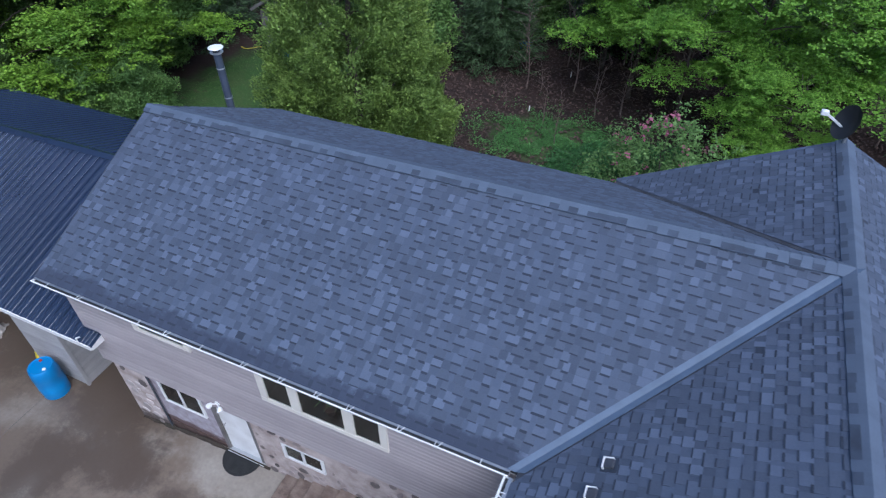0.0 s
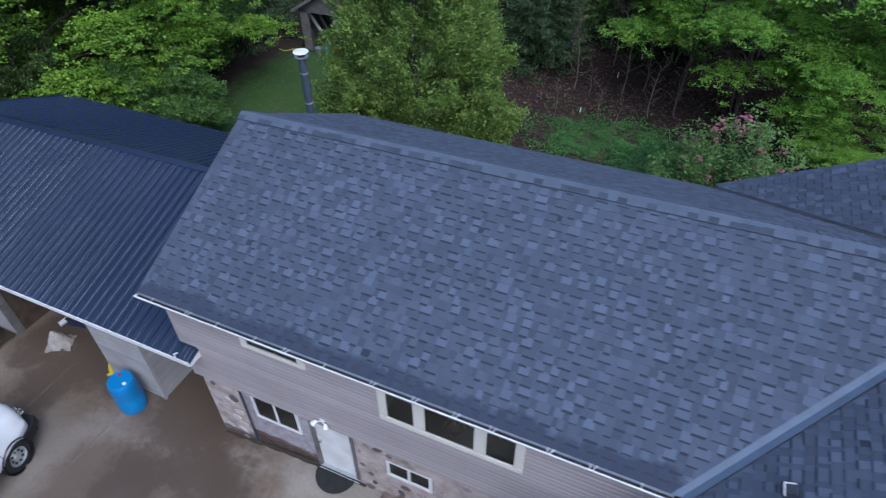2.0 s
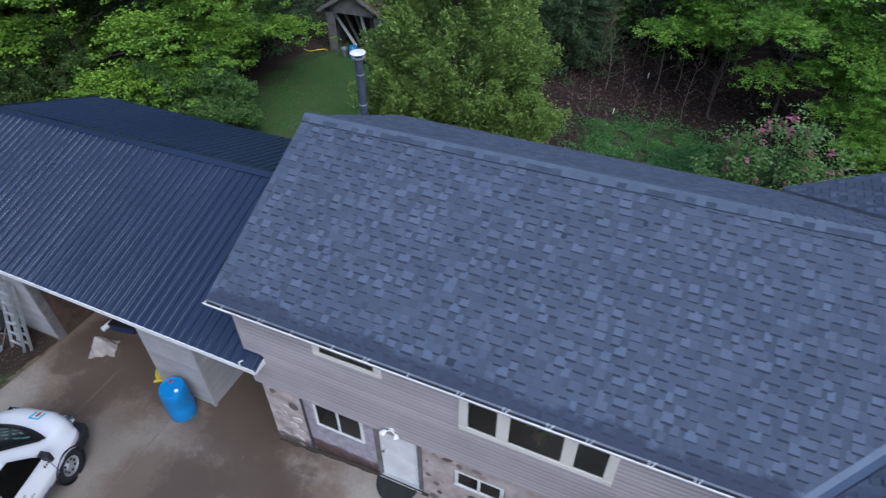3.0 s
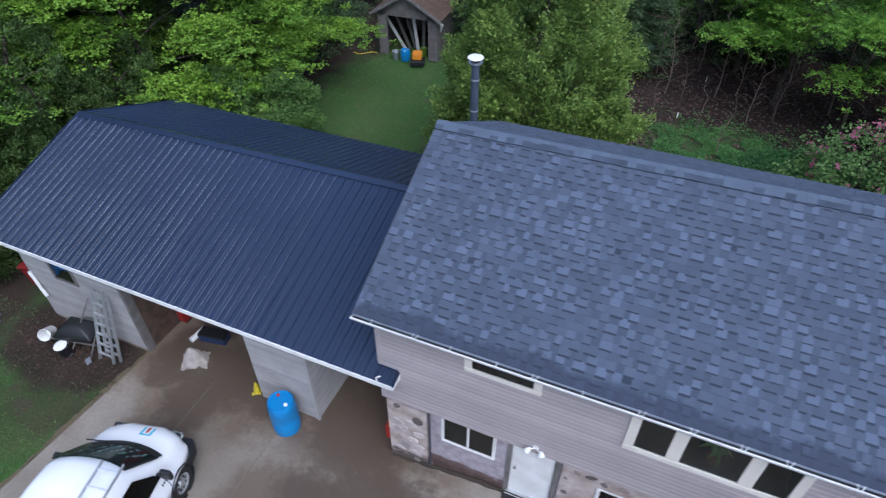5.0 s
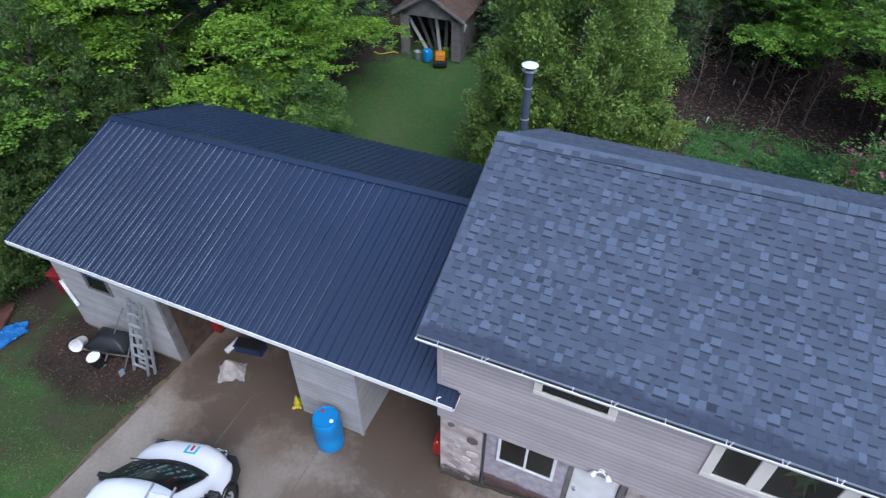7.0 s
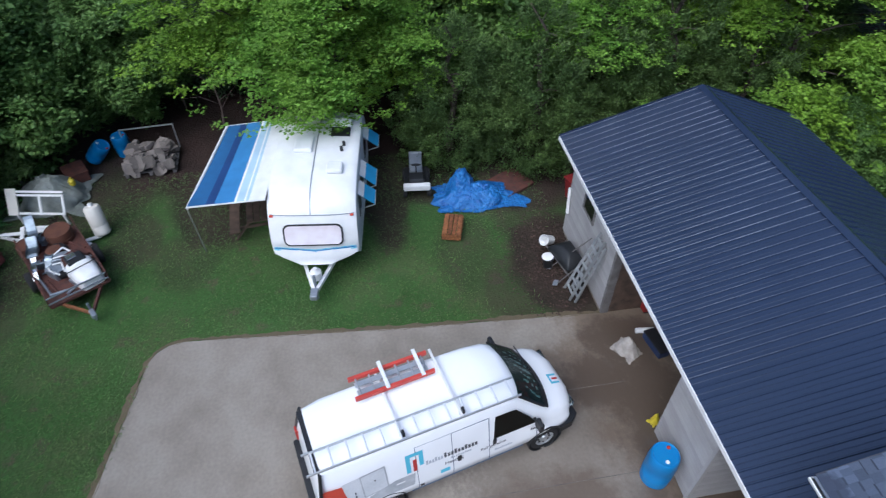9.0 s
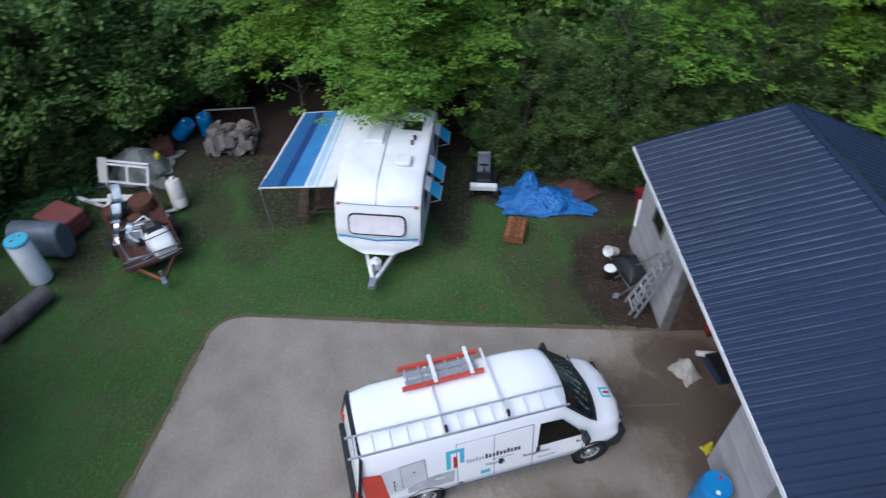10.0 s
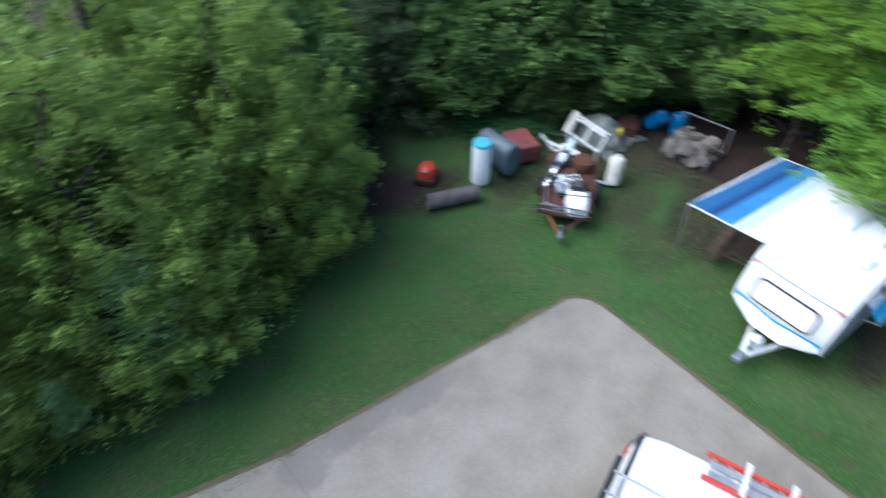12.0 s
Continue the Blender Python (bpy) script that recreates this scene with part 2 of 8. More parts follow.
SLATE = mat("grey_slab_stone", (0.19, 0.165, 0.145), 0.85, vary=0.2, scale=3, fine=30, bump=0.4, spread=0.45, by="object", other=(0.13, 0.11, 0.10))
TIN = mat("dull_tin", (0.22, 0.26, 0.30), 0.35, 0.8, vary=0.2, scale=6, fine=30, bump=0.1)
CHROME = mat("worn_chrome", (0.6, 0.6, 0.6), 0.25, 0.9, vary=0.1, bump=0)


def leaf_mat(name, color, other, spread=0.35, scale=0.7):
    return mat(name, color, 0.55, vary=0.12, scale=scale, fine=6, bump=0, other=other, spread=spread, by="island", through_light=0.35, spec=0.3)


MAPLE = leaf_mat("maple_leaf", (0.21, 0.35, 0.035), (0.125, 0.235, 0.03))
MAPLE_YELLOW = leaf_mat("young_maple_leaf", (0.19, 0.33, 0.045), (0.12, 0.25, 0.03))
BROADLEAF = leaf_mat("dark_broadleaf", (0.165, 0.275, 0.07), (0.10, 0.185, 0.05))
CEDAR = leaf_mat("cedar_spray", (0.22, 0.315, 0.066), (0.145, 0.225, 0.052))
DULL_CEDAR = leaf_mat("dull_cedar_spray", (0.12, 0.188, 0.05), (0.07, 0.122, 0.036))
HEMLOCK = leaf_mat("pale_tipped_spray", (0.29, 0.40, 0.09), (0.19, 0.29, 0.066))
SPRUCE = leaf_mat("spruce_spray", (0.085, 0.14, 0.055), (0.062, 0.10, 0.045))
SHRUB = leaf_mat("shrub_leaf", (0.165, 0.275, 0.080), (0.105, 0.19, 0.055))
MAPLE_YOUNG = leaf_mat("fresh_maple_leaf", (0.22, 0.385, 0.05), (0.14, 0.28, 0.035))
BLOSSOM = leaf_mat("pink_blossom", (0.45, 0.16, 0.24), (0.36, 0.10, 0.18), 0.2)


def glass(name, tint=(0.75, 0.85, 0.82), rough=0.03):
    m = bpy.data.materials.new(name)
    m.use_nodes = True
    b = m.node_tree.nodes["Principled BSDF"]
    b.inputs["Base Color"].default_value = (*tint, 1)
    b.inputs["Roughness"].default_value = rough
    b.inputs["Transmission Weight"].default_value = 1.0
    b.inputs["IOR"].default_value = 1.36
    return m


GLASS = glass("window_glass")
DARKGLASS = glass("tinted_glass", (0.25, 0.32, 0.32))
# glass tint, dark cab and blotchy reflections put into one backing colour
SCREEN_BACKING = mat("teal_screen_backing", (0.012, 0.036, 0.036), 0.5, vary=0.35, scale=3, fine=20, bump=0.05, other=(0.05, 0.10, 0.09), blotch=0.6)
SCREEN = glass("windscreen_glass", (0.80, 0.92, 0.90))


# ---- mesh tools ----
class Build:
    """Gathers verts and faces of one mesh."""

    def __init__(self):
        self.v, self.f = [], []

    def add(self, verts, faces):
        k = len(self.v)
        self.v += [tuple(p) for p in verts]
        self.f += [tuple(i + k for i in f) for f in faces]
        return self

    def box(self, a, b, m=None):
        (x0, y0, z0), (x1, y1, z1) = a, b
        p = [Vector((x, y, z)) for z in (z0, z1) for x, y in ((x0, y0), (x1, y0), (x1, y1), (x0, y1))]
        if m is not None:
            p = [m @ q for q in p]
        return self.add(p, ((3, 2, 1, 0), (4, 5, 6, 7), (0, 1, 5, 4), (1, 2, 6, 5), (2, 3, 7, 6), (3, 0, 4, 7)))

    def bar(self, p, q, w, h=None, up=(0, 0, 1)):
        """A square bar from p to q."""
        p, q = Vector(p), Vector(q)
        d = (q - p).normalized()
        s = d.cross(Vector(up))
        s = s.normalized() if s.length > 1e-4 else Vector((1, 0, 0))
        u = s.cross(d)
        h = h or w
        c = [e + s * (i * w / 2) + u * (j * h / 2) for e in (p, q) for i, j in ((-1, -1), (1, -1), (1, 1), (-1, 1))]
        return self.add(c, ((3, 2, 1, 0), (4, 5, 6, 7), (0, 1, 5, 4), (1, 2, 6, 5), (2, 3, 7, 6), (3, 0, 4, 7)))

    def tube(self, p, q, r0, r1=None, n=12, caps=True):
        p, q = Vector(p), Vector(q)
        d = (q - p).normalized()
        s = d.orthogonal().normalized()
        u = d.cross(s)
        r1 = r0 if r1 is None else r1
        ring = [(math.cos(2 * math.pi * i / n), math.sin(2 * math.pi * i / n)) for i in range(n)]
        v = [p + (s * a + u * b) * r0 for a, b in ring] + [q + (s * a + u * b) * r1 for a, b in ring]
        f = [(i, (i + 1) % n, n + (i + 1) % n, n + i) for i in range(n)]
        if caps:
            f += [tuple(range(n - 1, -1, -1)), tuple(range(n, 2 * n))]
        return self.add(v, f)

    def lathe(self, base, profile, n=24, axis=(0, 0, 1)):
        """Turns (radius, height) pairs about an axis through base."""
        d = Vector(axis).normalized()
        s = d.orthogonal().normalized()
        u = d.cross(s)
        v, f = [], []
        for r, h in profile:
            for i in range(n):
                a = 2 * math.pi * i / n
                v.append(Vector(base) + d * h + (s * math.cos(a) + u * math.sin(a)) * max(r, 1e-4))
        for k in range(len(profile) - 1):
            for i in range(n):
                j = (i + 1) % n
                f.append((k * n + i, k * n + j, (k + 1) * n + j, (k + 1) * n + i))
        f.append(tuple(range(n - 1, -1, -1)))
        f.append(tuple((len(profile) - 1) * n + i for i in range(n)))
        return self.add(v, f)

    def prism(self, outline, depth, m):
        """Extrudes an outline (x, y) by depth along its z, placed by m."""
        n = len(outline)
        v = [m @ Vector((x, y, 0)) for x, y in outline] + [m @ Vector((x, y, depth)) for x, y in outline]
        f = [tuple(range(n - 1, -1, -1)), tuple(range(n, 2 * n))] + [(i, (i + 1) % n, n + (i + 1) % n, n + i) for i in range(n)]
        return self.add(v, f)

    def rings(self, rings, close=True):
        """A skin over rings of equal length, with both ends capped."""
        n = len(rings[0])
        f = []
        for k in range(len(rings) - 1):
            for i in range(n):
                j = (i + 1) % n
                f.append((k * n + i, k * n + j, (k + 1) * n + j, (k + 1) * n + i))
        if close:
            f += [tuple(range(n - 1, -1, -1)), tuple((len(rings) - 1) * n + i for i in range(n))]
        return self.add([p for r in rings for p in r], f)

    def mesh(self, name, material, smooth=False, bevel=0.0, fix=True):
        me = bpy.data.meshes.new(name)
        me.from_pydata(self.v, [], self.f)
        if bevel or fix:
            bm = bmesh.new()
            bm.from_mesh(me)
            if fix:
                bmesh.ops.recalc_face_normals(bm, faces=bm.faces)
            if bevel:
                e = [e for e in bm.edges if len(e.link_faces) == 2 and e.calc_face_angle(0) > 0.6]
                bmesh.ops.bevel(bm, geom=e, offset=bevel, segments=2, affect="EDGES", profile=0.5, clamp_overlap=True)
            bm.to_mesh(me)
            bm.free()
        for p in me.polygons:
            p.use_smooth = smooth
        if smooth:
            me.set_sharp_from_angle(angle=radians(38))
        me.materials.append(material)
        return me


def part(name, b, material, parent, label="", smooth=False, bevel=0.0, fix=True):
    """Links a Build as one mesh under a thing or a part."""
    ob = new(name, b.mesh(name, material, smooth, bevel, fix))
    ob.parent = parent
    if label:
        ob["label"] = label
    return ob


def thing(name, label, category, at=None, group="", kind=""):
    """An Empty at a thing's base, that parents its parts."""
    ob = new(name)
    ob.empty_display_size = 0.2
    if at is not None:
        ob.matrix_basis = at
    return tagged(ob, label, category, group, kind)


def solid(name, b, material, label, category="", group="", kind="", smooth=False, bevel=0.0, fix=True, at=None):
    """A thing of one mesh."""
    ob = new(name, b.mesh(name, material, smooth, bevel, fix))
    if at is not None:
        ob.matrix_basis = at
    return tagged(ob, label, category, group, kind)


rng = np.random.default_rng(5)

# ---- ground and drive ----
def in_drive(x, y):
    """Whether a place lies on the concrete."""
    edge = -15.15 - 0.065 * max(-y, 0.0)
    side = -10.4 - (x + 15) * 0.16 if x < -5 else -12.1
    return edge < x < 0.2 and side < y < 0.42


def ground_sheet():
    """One sheet that reaches the horizon, finer and uneven near the house."""
    xs = [-3000, -400, -90] + [-50 + 0.8 * i for i in range(89)] + [60, 400, 3000]
    ys = [-3000, -400, -90] + [-38 + 0.8 * i for i in range(96)] + [80, 400, 3000]
    b = Build()
    for y in ys:
        for x in xs:
            r = noise.noise(Vector((x * 0.25, y * 0.25, 3))) * 0.06 + noise.noise(Vector((x * 1.1, y * 1.1, 9))) * 0.02
            near = abs(x) < 60 and abs(y) < 60
            flat = in_drive(x, y) or (-19.5 < x < 8 and -4 < y < 7.5)
            b.v.append((x, y, -0.06 if flat or not near else -0.05 + r))
    n = len(xs)
    b.f = [(j * n + i, j * n + i + 1, (j + 1) * n + i + 1, (j + 1) * n + i) for j in range(len(ys) - 1) for i in range(n - 1)]
    return b


def lawn_or_litter():
    """Lawn and leaf litter, parted by a wandering edge: the clearing is lawn, the woods round it are litter."""
    m = bpy.data.materials.new("lawn_and_litter")
    m.use_nodes = True
    n, l = m.node_tree.nodes, m.node_tree.links
    b = n["Principled BSDF"]
    b.inputs["Roughness"].default_value = 0.95
    b.inputs["Specular IOR Level"].default_value = 0.2
    geo = n.new("ShaderNodeNewGeometry")
    sep = n.new("ShaderNodeSeparateXYZ")
    l.new(geo.outputs["Position"], sep.inputs[0])

    def noise_node(scale, detail=5):
        k = n.new("ShaderNodeTexNoise")
        k.inputs["Scale"].default_value, k.inputs["Detail"].default_value = scale, detail
        l.new(geo.outputs["Position"], k.inputs["Vector"])
        return k.outputs["Fac"]

    def calc(op, *a):
        k = n.new("ShaderNodeMath")
        k.operation = op
        for i, v in enumerate(a):
            if isinstance(v, (int, float)):
                k.inputs[i].default_value = v
            else:
                l.new(v, k.inputs[i])
        return k.outputs[0]

    def smooth(v, lo, hi):
        k = n.new("ShaderNodeMapRange")
        k.interpolation_type = "SMOOTHSTEP"
        k.inputs["From Min"].default_value, k.inputs["From Max"].default_value = lo, hi
        l.new(v, k.inputs["Value"])
        return k.outputs[0]

    def blob(x, y, rx, ry):
        dx = calc("DIVIDE", calc("SUBTRACT", sep.outputs[0], x), rx)
        dy = calc("DIVIDE", calc("SUBTRACT", sep.outputs[1], y), ry)
        d = calc("ADD", calc("MULTIPLY", dx, dx), calc("MULTIPLY", dy, dy))
        wob = calc("MULTIPLY", calc("SUBTRACT", noise_node(0.9, 8), 0.5), 1.6)
        return smooth(calc("ADD", d, wob), 1.35, 0.55)

    def mix(f, a, c):
        k = n.new("ShaderNodeMix")
        k.data_type = "RGBA"
        l.new(f, k.inputs[0])
        for i, v in ((6, a), (7, c)):
            if isinstance(v, tuple):
                k.inputs[i].default_value = (*v, 1)
            else:
                l.new(v, k.inputs[i])
        return k.outputs[2]

    green = calc("MAXIMUM", blob(-17.5, -7.5, 4.6, 9.0), blob(-8, -13.2, 14, 3.2))
    green = calc("MAXIMUM", green, blob(-15.5, 12.5, 3.6, 7.5))
    green = calc("MAXIMUM", green, calc("MULTIPLY", blob(-19.0, -17.6, 3.4, 2.6), 0.85))
    green = calc("MAXIMUM", green, blob(6, 11, 4, 3))
    bare = calc("MULTIPLY", blob(-17.0, -0.1, 2.1, 1.4), 0.95)
    green = calc("MAXIMUM", green, calc("MULTIPLY", blob(-3.4, 15.2, 2.6, 1.5), 0.9))
    # bare soil; the blob at (-17.7, -2.4) paints tree shade on the lawn
    for x, y, rx, ry, k in ((-19.6, -11.5, 1.2, 0.8, 0.6), (-18.5, -14.5, 1.5, 0.8, 0.65), (-21.9, -12.8, 2.0, 1.4, 0.6), (-17.2, -14.1, 1.0, 0.5, 0.4), (-21.0, -9.4, 2.2, 1.4, 0.85), (-20.4, -4.5, 2.2, 0.7, 0.85), (-21.0, -2.9, 1.2, 1.3, 0.8), (-20.4, -0.2, 1.5, 1.4, 0.7), (-15.6, -16.2, 1.6, 0.7, 0.7), (-17.7, -2.4, 1.7, 0.9, 0.4), (-19.2, -0.6, 1.6, 1.0, 0.5), (-18.8, -9.9, 1.4, 0.9, 0.4), (-16.2, -1.6, 1.2, 0.8, 0.55)):
        bare = calc("MAXIMUM", bare, calc("MULTIPLY", blob(x, y, rx, ry), k))
    green = calc("MULTIPLY", green, calc("SUBTRACT", 1.0, bare))
    lawn = mix(smooth(noise_node(0.55), 0.42, 0.66), (0.047, 0.108, 0.026), (0.078, 0.108, 0.040))
    lawn = mix(smooth(noise_node(1.9, 8), 0.55, 0.70), lawn, (0.092, 0.084, 0.050))
    lawn = mix(smooth(noise_node(0.9, 8), 0.58, 0.72), lawn, (0.046, 0.104, 0.027))
    lawn = mix(smooth(noise_node(7, 6), 0.50, 0.68), lawn, (0.062, 0.134, 0.033))
    lawn = mix(smooth(noise_node(26, 4), 0.42, 0.68), lawn, (0.045, 0.082, 0.022))
    litter = mix(smooth(noise_node(1.3), 0.4, 0.7), (0.041, 0.026, 0.022), (0.027, 0.019, 0.016))
    litter = mix(smooth(noise_node(30, 4), 0.5, 0.75), litter, (0.058, 0.040, 0.033))
    l.new(mix(green, litter, lawn), b.inputs["Base Color"])
    bp = n.new("ShaderNodeBump")
    bp.inputs["Strength"].default_value, bp.inputs["Distance"].default_value = 0.8, 0.05
    l.new(noise_node(16, 8), bp.inputs["Height"])
    l.new(bp.outputs[0], b.inputs["Normal"])
    return m


g = solid("ground", ground_sheet(), lawn_or_litter(), "mown lawn and brown leaf litter under trees", "ground", kind="structure", fix=False)
g.location.z = 0.012

# the drive: one poured slab with a rounded outer corner
outline = [(-15.05, 0.42), (-15.35, -4.5), (-15.72, -8.8)]
outline += [(-15.78 + 0.75 * (1 - math.cos(a)), -9.75 - 0.75 * math.sin(a)) for a in (0.0, 0.4, 0.8, 1.2, 1.57)]
outline += [(-11.5, -11.1), (-8.0, -11.7), (-5.6, -12.4), (0.3, -13.6), (0.3, 0.42)]
drive = solid("drive", Build().prism(outline, 0.10, pose(0, 0, -0.10)), CONCRETE, "stained grey concrete driveway with damp brown patches", "driveway", kind="structure")
floor_g = solid("garage_floor", Build().box((-18.1, 0.42, -0.1), (-8.46, 6.05, 0.0)), CONCRETE, "dirty concrete floor of the open garage", "floor", kind="structure")
# trodden dirt along the slab's open edge
rim = outline[:11] + [(0.3, -13.6)]
rd = np.random.default_rng(31)
edge_in, edge_out = [], []
for (x0, y0), (x1, y1) in zip(rim, rim[1:]):
    ln = math.hypot(x1 - x0, y1 - y0)
    for k in range(max(2, int(ln / 0.12))):
        t = k / max(2, int(ln / 0.12))
        nx, ny = (y1 - y0) / ln, -(x1 - x0) / ln
        wob = 0.01 + 0.05 * noise.noise(Vector((x0 + (x1 - x0) * t, y0 + (y1 - y0) * t, 0)) * 1.7)
        x, y = x0 + (x1 - x0) * t, y0 + (y1 - y0) * t
        edge_in.append((x - nx * (wob + rd.uniform(-0.03, 0.035)), y - ny * (wob + rd.uniform(-0.03, 0.035)), 0.003))
        edge_out.append((x + nx * (0.09 + wob + rd.uniform(0, 0.07)), y + ny * (0.09 + wob + rd.uniform(0, 0.07)), -0.03))
q = len(edge_in)
db = Build().add(edge_in + edge_out + [(x, y, z - 0.05) for x, y, z in edge_in + edge_out], [(i, i + 1, q + i + 1, q + i) for i in range(q - 1)] + [(3 * q + i, 3 * q + i + 1, 2 * q + i + 1, 2 * q + i) for i in range(q - 1)])
solid("dirt_edge", db, DIRT, "ragged brown dirt along the drive's edge", "ground", kind="structure")
jb = Build()
for x0, y0, x1, y1 in ((-10.98, 0.3, -10.95, -5.5), (-8.9, 0.3, -8.87, -6.0), (-6.76, 0.3, -6.7, -6.0), (-7.79, -11.7, -7.74, -10.7), (-7.74, -10.7, -7.6, -9.6), (-13.05, 0.3, -13.0, -4.0)):
    jb.bar((x0, y0, 0.0), (x1, y1, 0.0), 0.014, 0.008)
part("joint", jb, JOINT, drive, "dark dirt-filled joints in the concrete")


# the concrete rises gently towards the house door
def apron_z(x, y):
    a = min(max((x + 9.4) / 3.6, 0), 1)
    c = min(max((y + 2.8) / 3.1, 0), 1)
    return 0.005 + 0.35 * a * a * (3 - 2 * a) * c * c * (3 - 2 * c) - 0.012 * (1 if a == 0 or c == 0 else 0)


ax, ay = [-9.4 + 4.86 * i / 18 for i in range(19)], [-2.8 + 3.19 * j / 16 for j in range(17)]
solid("apron", Build().add([(x, y, apron_z(x, y)) for y in ay for x in ax], [(j * 19 + i, j * 19 + i + 1, j * 19 + i + 20, j * 19 + i + 19) for j in range(16) for i in range(18)]), CONCRETE, "stained concrete apron rising to the house door", "pavement", kind="structure", fix=False, smooth=True)
# raised bed and steps beside the house
STEPWOOD = mat("weathered_step_boards", (0.21, 0.16, 0.13), 0.9, vary=0.3, scale=5, fine=30, bump=0.4, other=(0.09, 0.06, 0.045))
steps = thing("steps", "weathered brown timber steps beside the house wall", "steps")
for k in range(5):
    b = Build().box((-4.55 + 0.33 * k, -0.95, 0.0), (-4.2 + 0.33 * k, 0.36, 0.34 + 0.115 * (k + 1)))
    part("step", b, STEPWOOD, steps, bevel=0.02)
solid("raised_bed", Build().box((-2.88, -1.3, -0.05), (0.05, 0.36, 0.95)), SOIL, "raised bed of bare soil beside the house wall", "ground", kind="structure", bevel=0.06)

# ---- house ----
S = 0.471                      # rise of the roof per metre
C = 1 / math.hypot(1, S)
EAVE_Z, EAVE_Y, RIDGE_Y, X_L = 4.56, 0.07, 3.40, -8.70      # RIDGE_Y at the gable
SKEW = 0.022                   # the ridge runs slightly off the eave's line
RIDGE_Z = EAVE_Z + S * (RIDGE_Y - EAVE_Y)
ry = lambda x: RIDGE_Y + SKEW * (x - X_L)
BACK_CUT = 7.0                # the back slope's own eave
MB = 0.525                     # the back slope is steeper than the front
WX_E, WX_R = 0.07, 3.40         # wing: eave and ridge
WY0, WY1 = -4.2, 7.18
SW = 0.513                     # rise of the wing's roof
CW = 1 / math.hypot(1, SW)
W_Z = EAVE_Z + SW * (WX_R - WX_E)
Q = SW / S
vf = lambda x: EAVE_Y + Q * (x - WX_E)                    # the front valley in plan
ridge_z = lambda x: EAVE_Z + S * (ry(x) - EAVE_Y)
vb = lambda x: ry(x) + (ridge_z(x) - EAVE_Z - SW * (x - WX_E)) / MB      # the back valley
xb = lambda y: (y - vb(0)) / (vb(1) - vb(0))              # and its x at a given y
VX = (ry(0) - EAVE_Y + Q * WX_E) / (Q - SKEW)             # where they meet under the ridge
VY = vf(VX)
VZ = EAVE_Z + SW * (VX - WX_E)
house = thing("house", "grey sided house with a dark shingled gable roof", "house")


def wall_cells(b, u0, u1, z0, z1, openings, put):
    """Fills a wall's rectangle round its openings."""
    us = sorted({u0, u1, *[v for o in openings for v in o[:2] if u0 < v < u1]})
    zs = sorted({z0, z1, *[v for o in openings for v in o[2:] if z0 < v < z1]})
    for a, c in zip(us, us[1:]):
        for d, e in zip(zs, zs[1:]):
            if not any(o[0] <= (a + c) / 2 <= o[1] and o[2] <= (d + e) / 2 <= o[3] for o in openings):
                put(b, a, c, d, e)
    return b


UP_OPEN = [(-4.22, -2.04, 3.46, 4.42), (-6.78, -5.70, 3.98, 4.40)]
LOW_OPEN = [(-7.29, -6.31, 1.34, 2.12), (-5.98, -5.13, 0.0, 2.24), (-4.38, -3.56, 1.24, 1.66)]
fy, ly = 0.215, 0.37
b = Build()
wall_cells(b, -8.40, 0.3, 2.26, EAVE_Z - 0.1, UP_OPEN, lambda b, a, c, d, e: b.box((a, fy, d), (c, fy + 0.2, e)))
upper = part("upper_wall", b, SIDING, house)
b = Build()
wall_cells(b, -8.40, 0.3, -0.1, 2.259, LOW_OPEN, lambda b, a, c, d, e: b.box((a, ly, d), (c, ly + 0.24, e)))
lower = part("lower_wall", b, STUCCO, house, "rough grey-violet stucco wall")
b = Build()
for x in (-8.40, 0.1):
    b.prism([(ly + 0.25, -0.1), (6.1, -0.1), (6.1, EAVE_Z - 0.05), (RIDGE_Y, RIDGE_Z - 0.2), (ly + 0.25, EAVE_Z - 0.05)], 0.2, Matrix(((0, 0, 1, x), (1, 0, 0, 0), (0, 1, 0, 0), (0, 0, 0, 1))))
b.box((-8.2, 5.9, -0.1), (0.1, 6.1, EAVE_Z + 0.1))
part("gable_wall", b, SIDING, house)
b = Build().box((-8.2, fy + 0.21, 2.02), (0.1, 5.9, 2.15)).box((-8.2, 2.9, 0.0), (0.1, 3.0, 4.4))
part("inner_floor", b, INSIDE, house, "rooms behind the windows, their dimness painted near-black")
part("corner_post", Build().box((-8.45, fy - 0.02, 2.26), (-8.36, fy + 0.07, EAVE_Z - 0.12)), SIDING, house, bevel=0.008)
# wing walls
b = Build().box((0.3, WY0 + 0.3, -0.1), (0.5, 0.2, EAVE_Z - 0.05)).box((0.3, 6.6, -0.1), (0.5, WY1 - 0.3, EAVE_Z - 0.05)).box((6.7, WY0 + 0.3, -0.1), (6.9, WY1 - 0.3, EAVE_Z - 0.05))
for y in (WY0 + 0.3, WY1 - 0.5):
    b.prism([(0.5, -0.1), (6.7, -0.1), (6.7, EAVE_Z), (WX_R, W_Z - 0.25), (0.5, EAVE_Z)], 0.2, Matrix(((1, 0, 0, 0), (0, 0, 1, y), (0, 1, 0, 0), (0, 0, 0, 1))))
part("wing_wall", b, SIDING, house)

# roof decks (the shingles come last)
roof = part("roof", Build().prism([(X_L, EAVE_Y), (0.0, EAVE_Y), (RIDGE_Y, RIDGE_Y), (X_L, RIDGE_Y)], 0.001, pose(0, 0, 0)), SHINGLE, house, "dark blue-grey asphalt shingle roof")


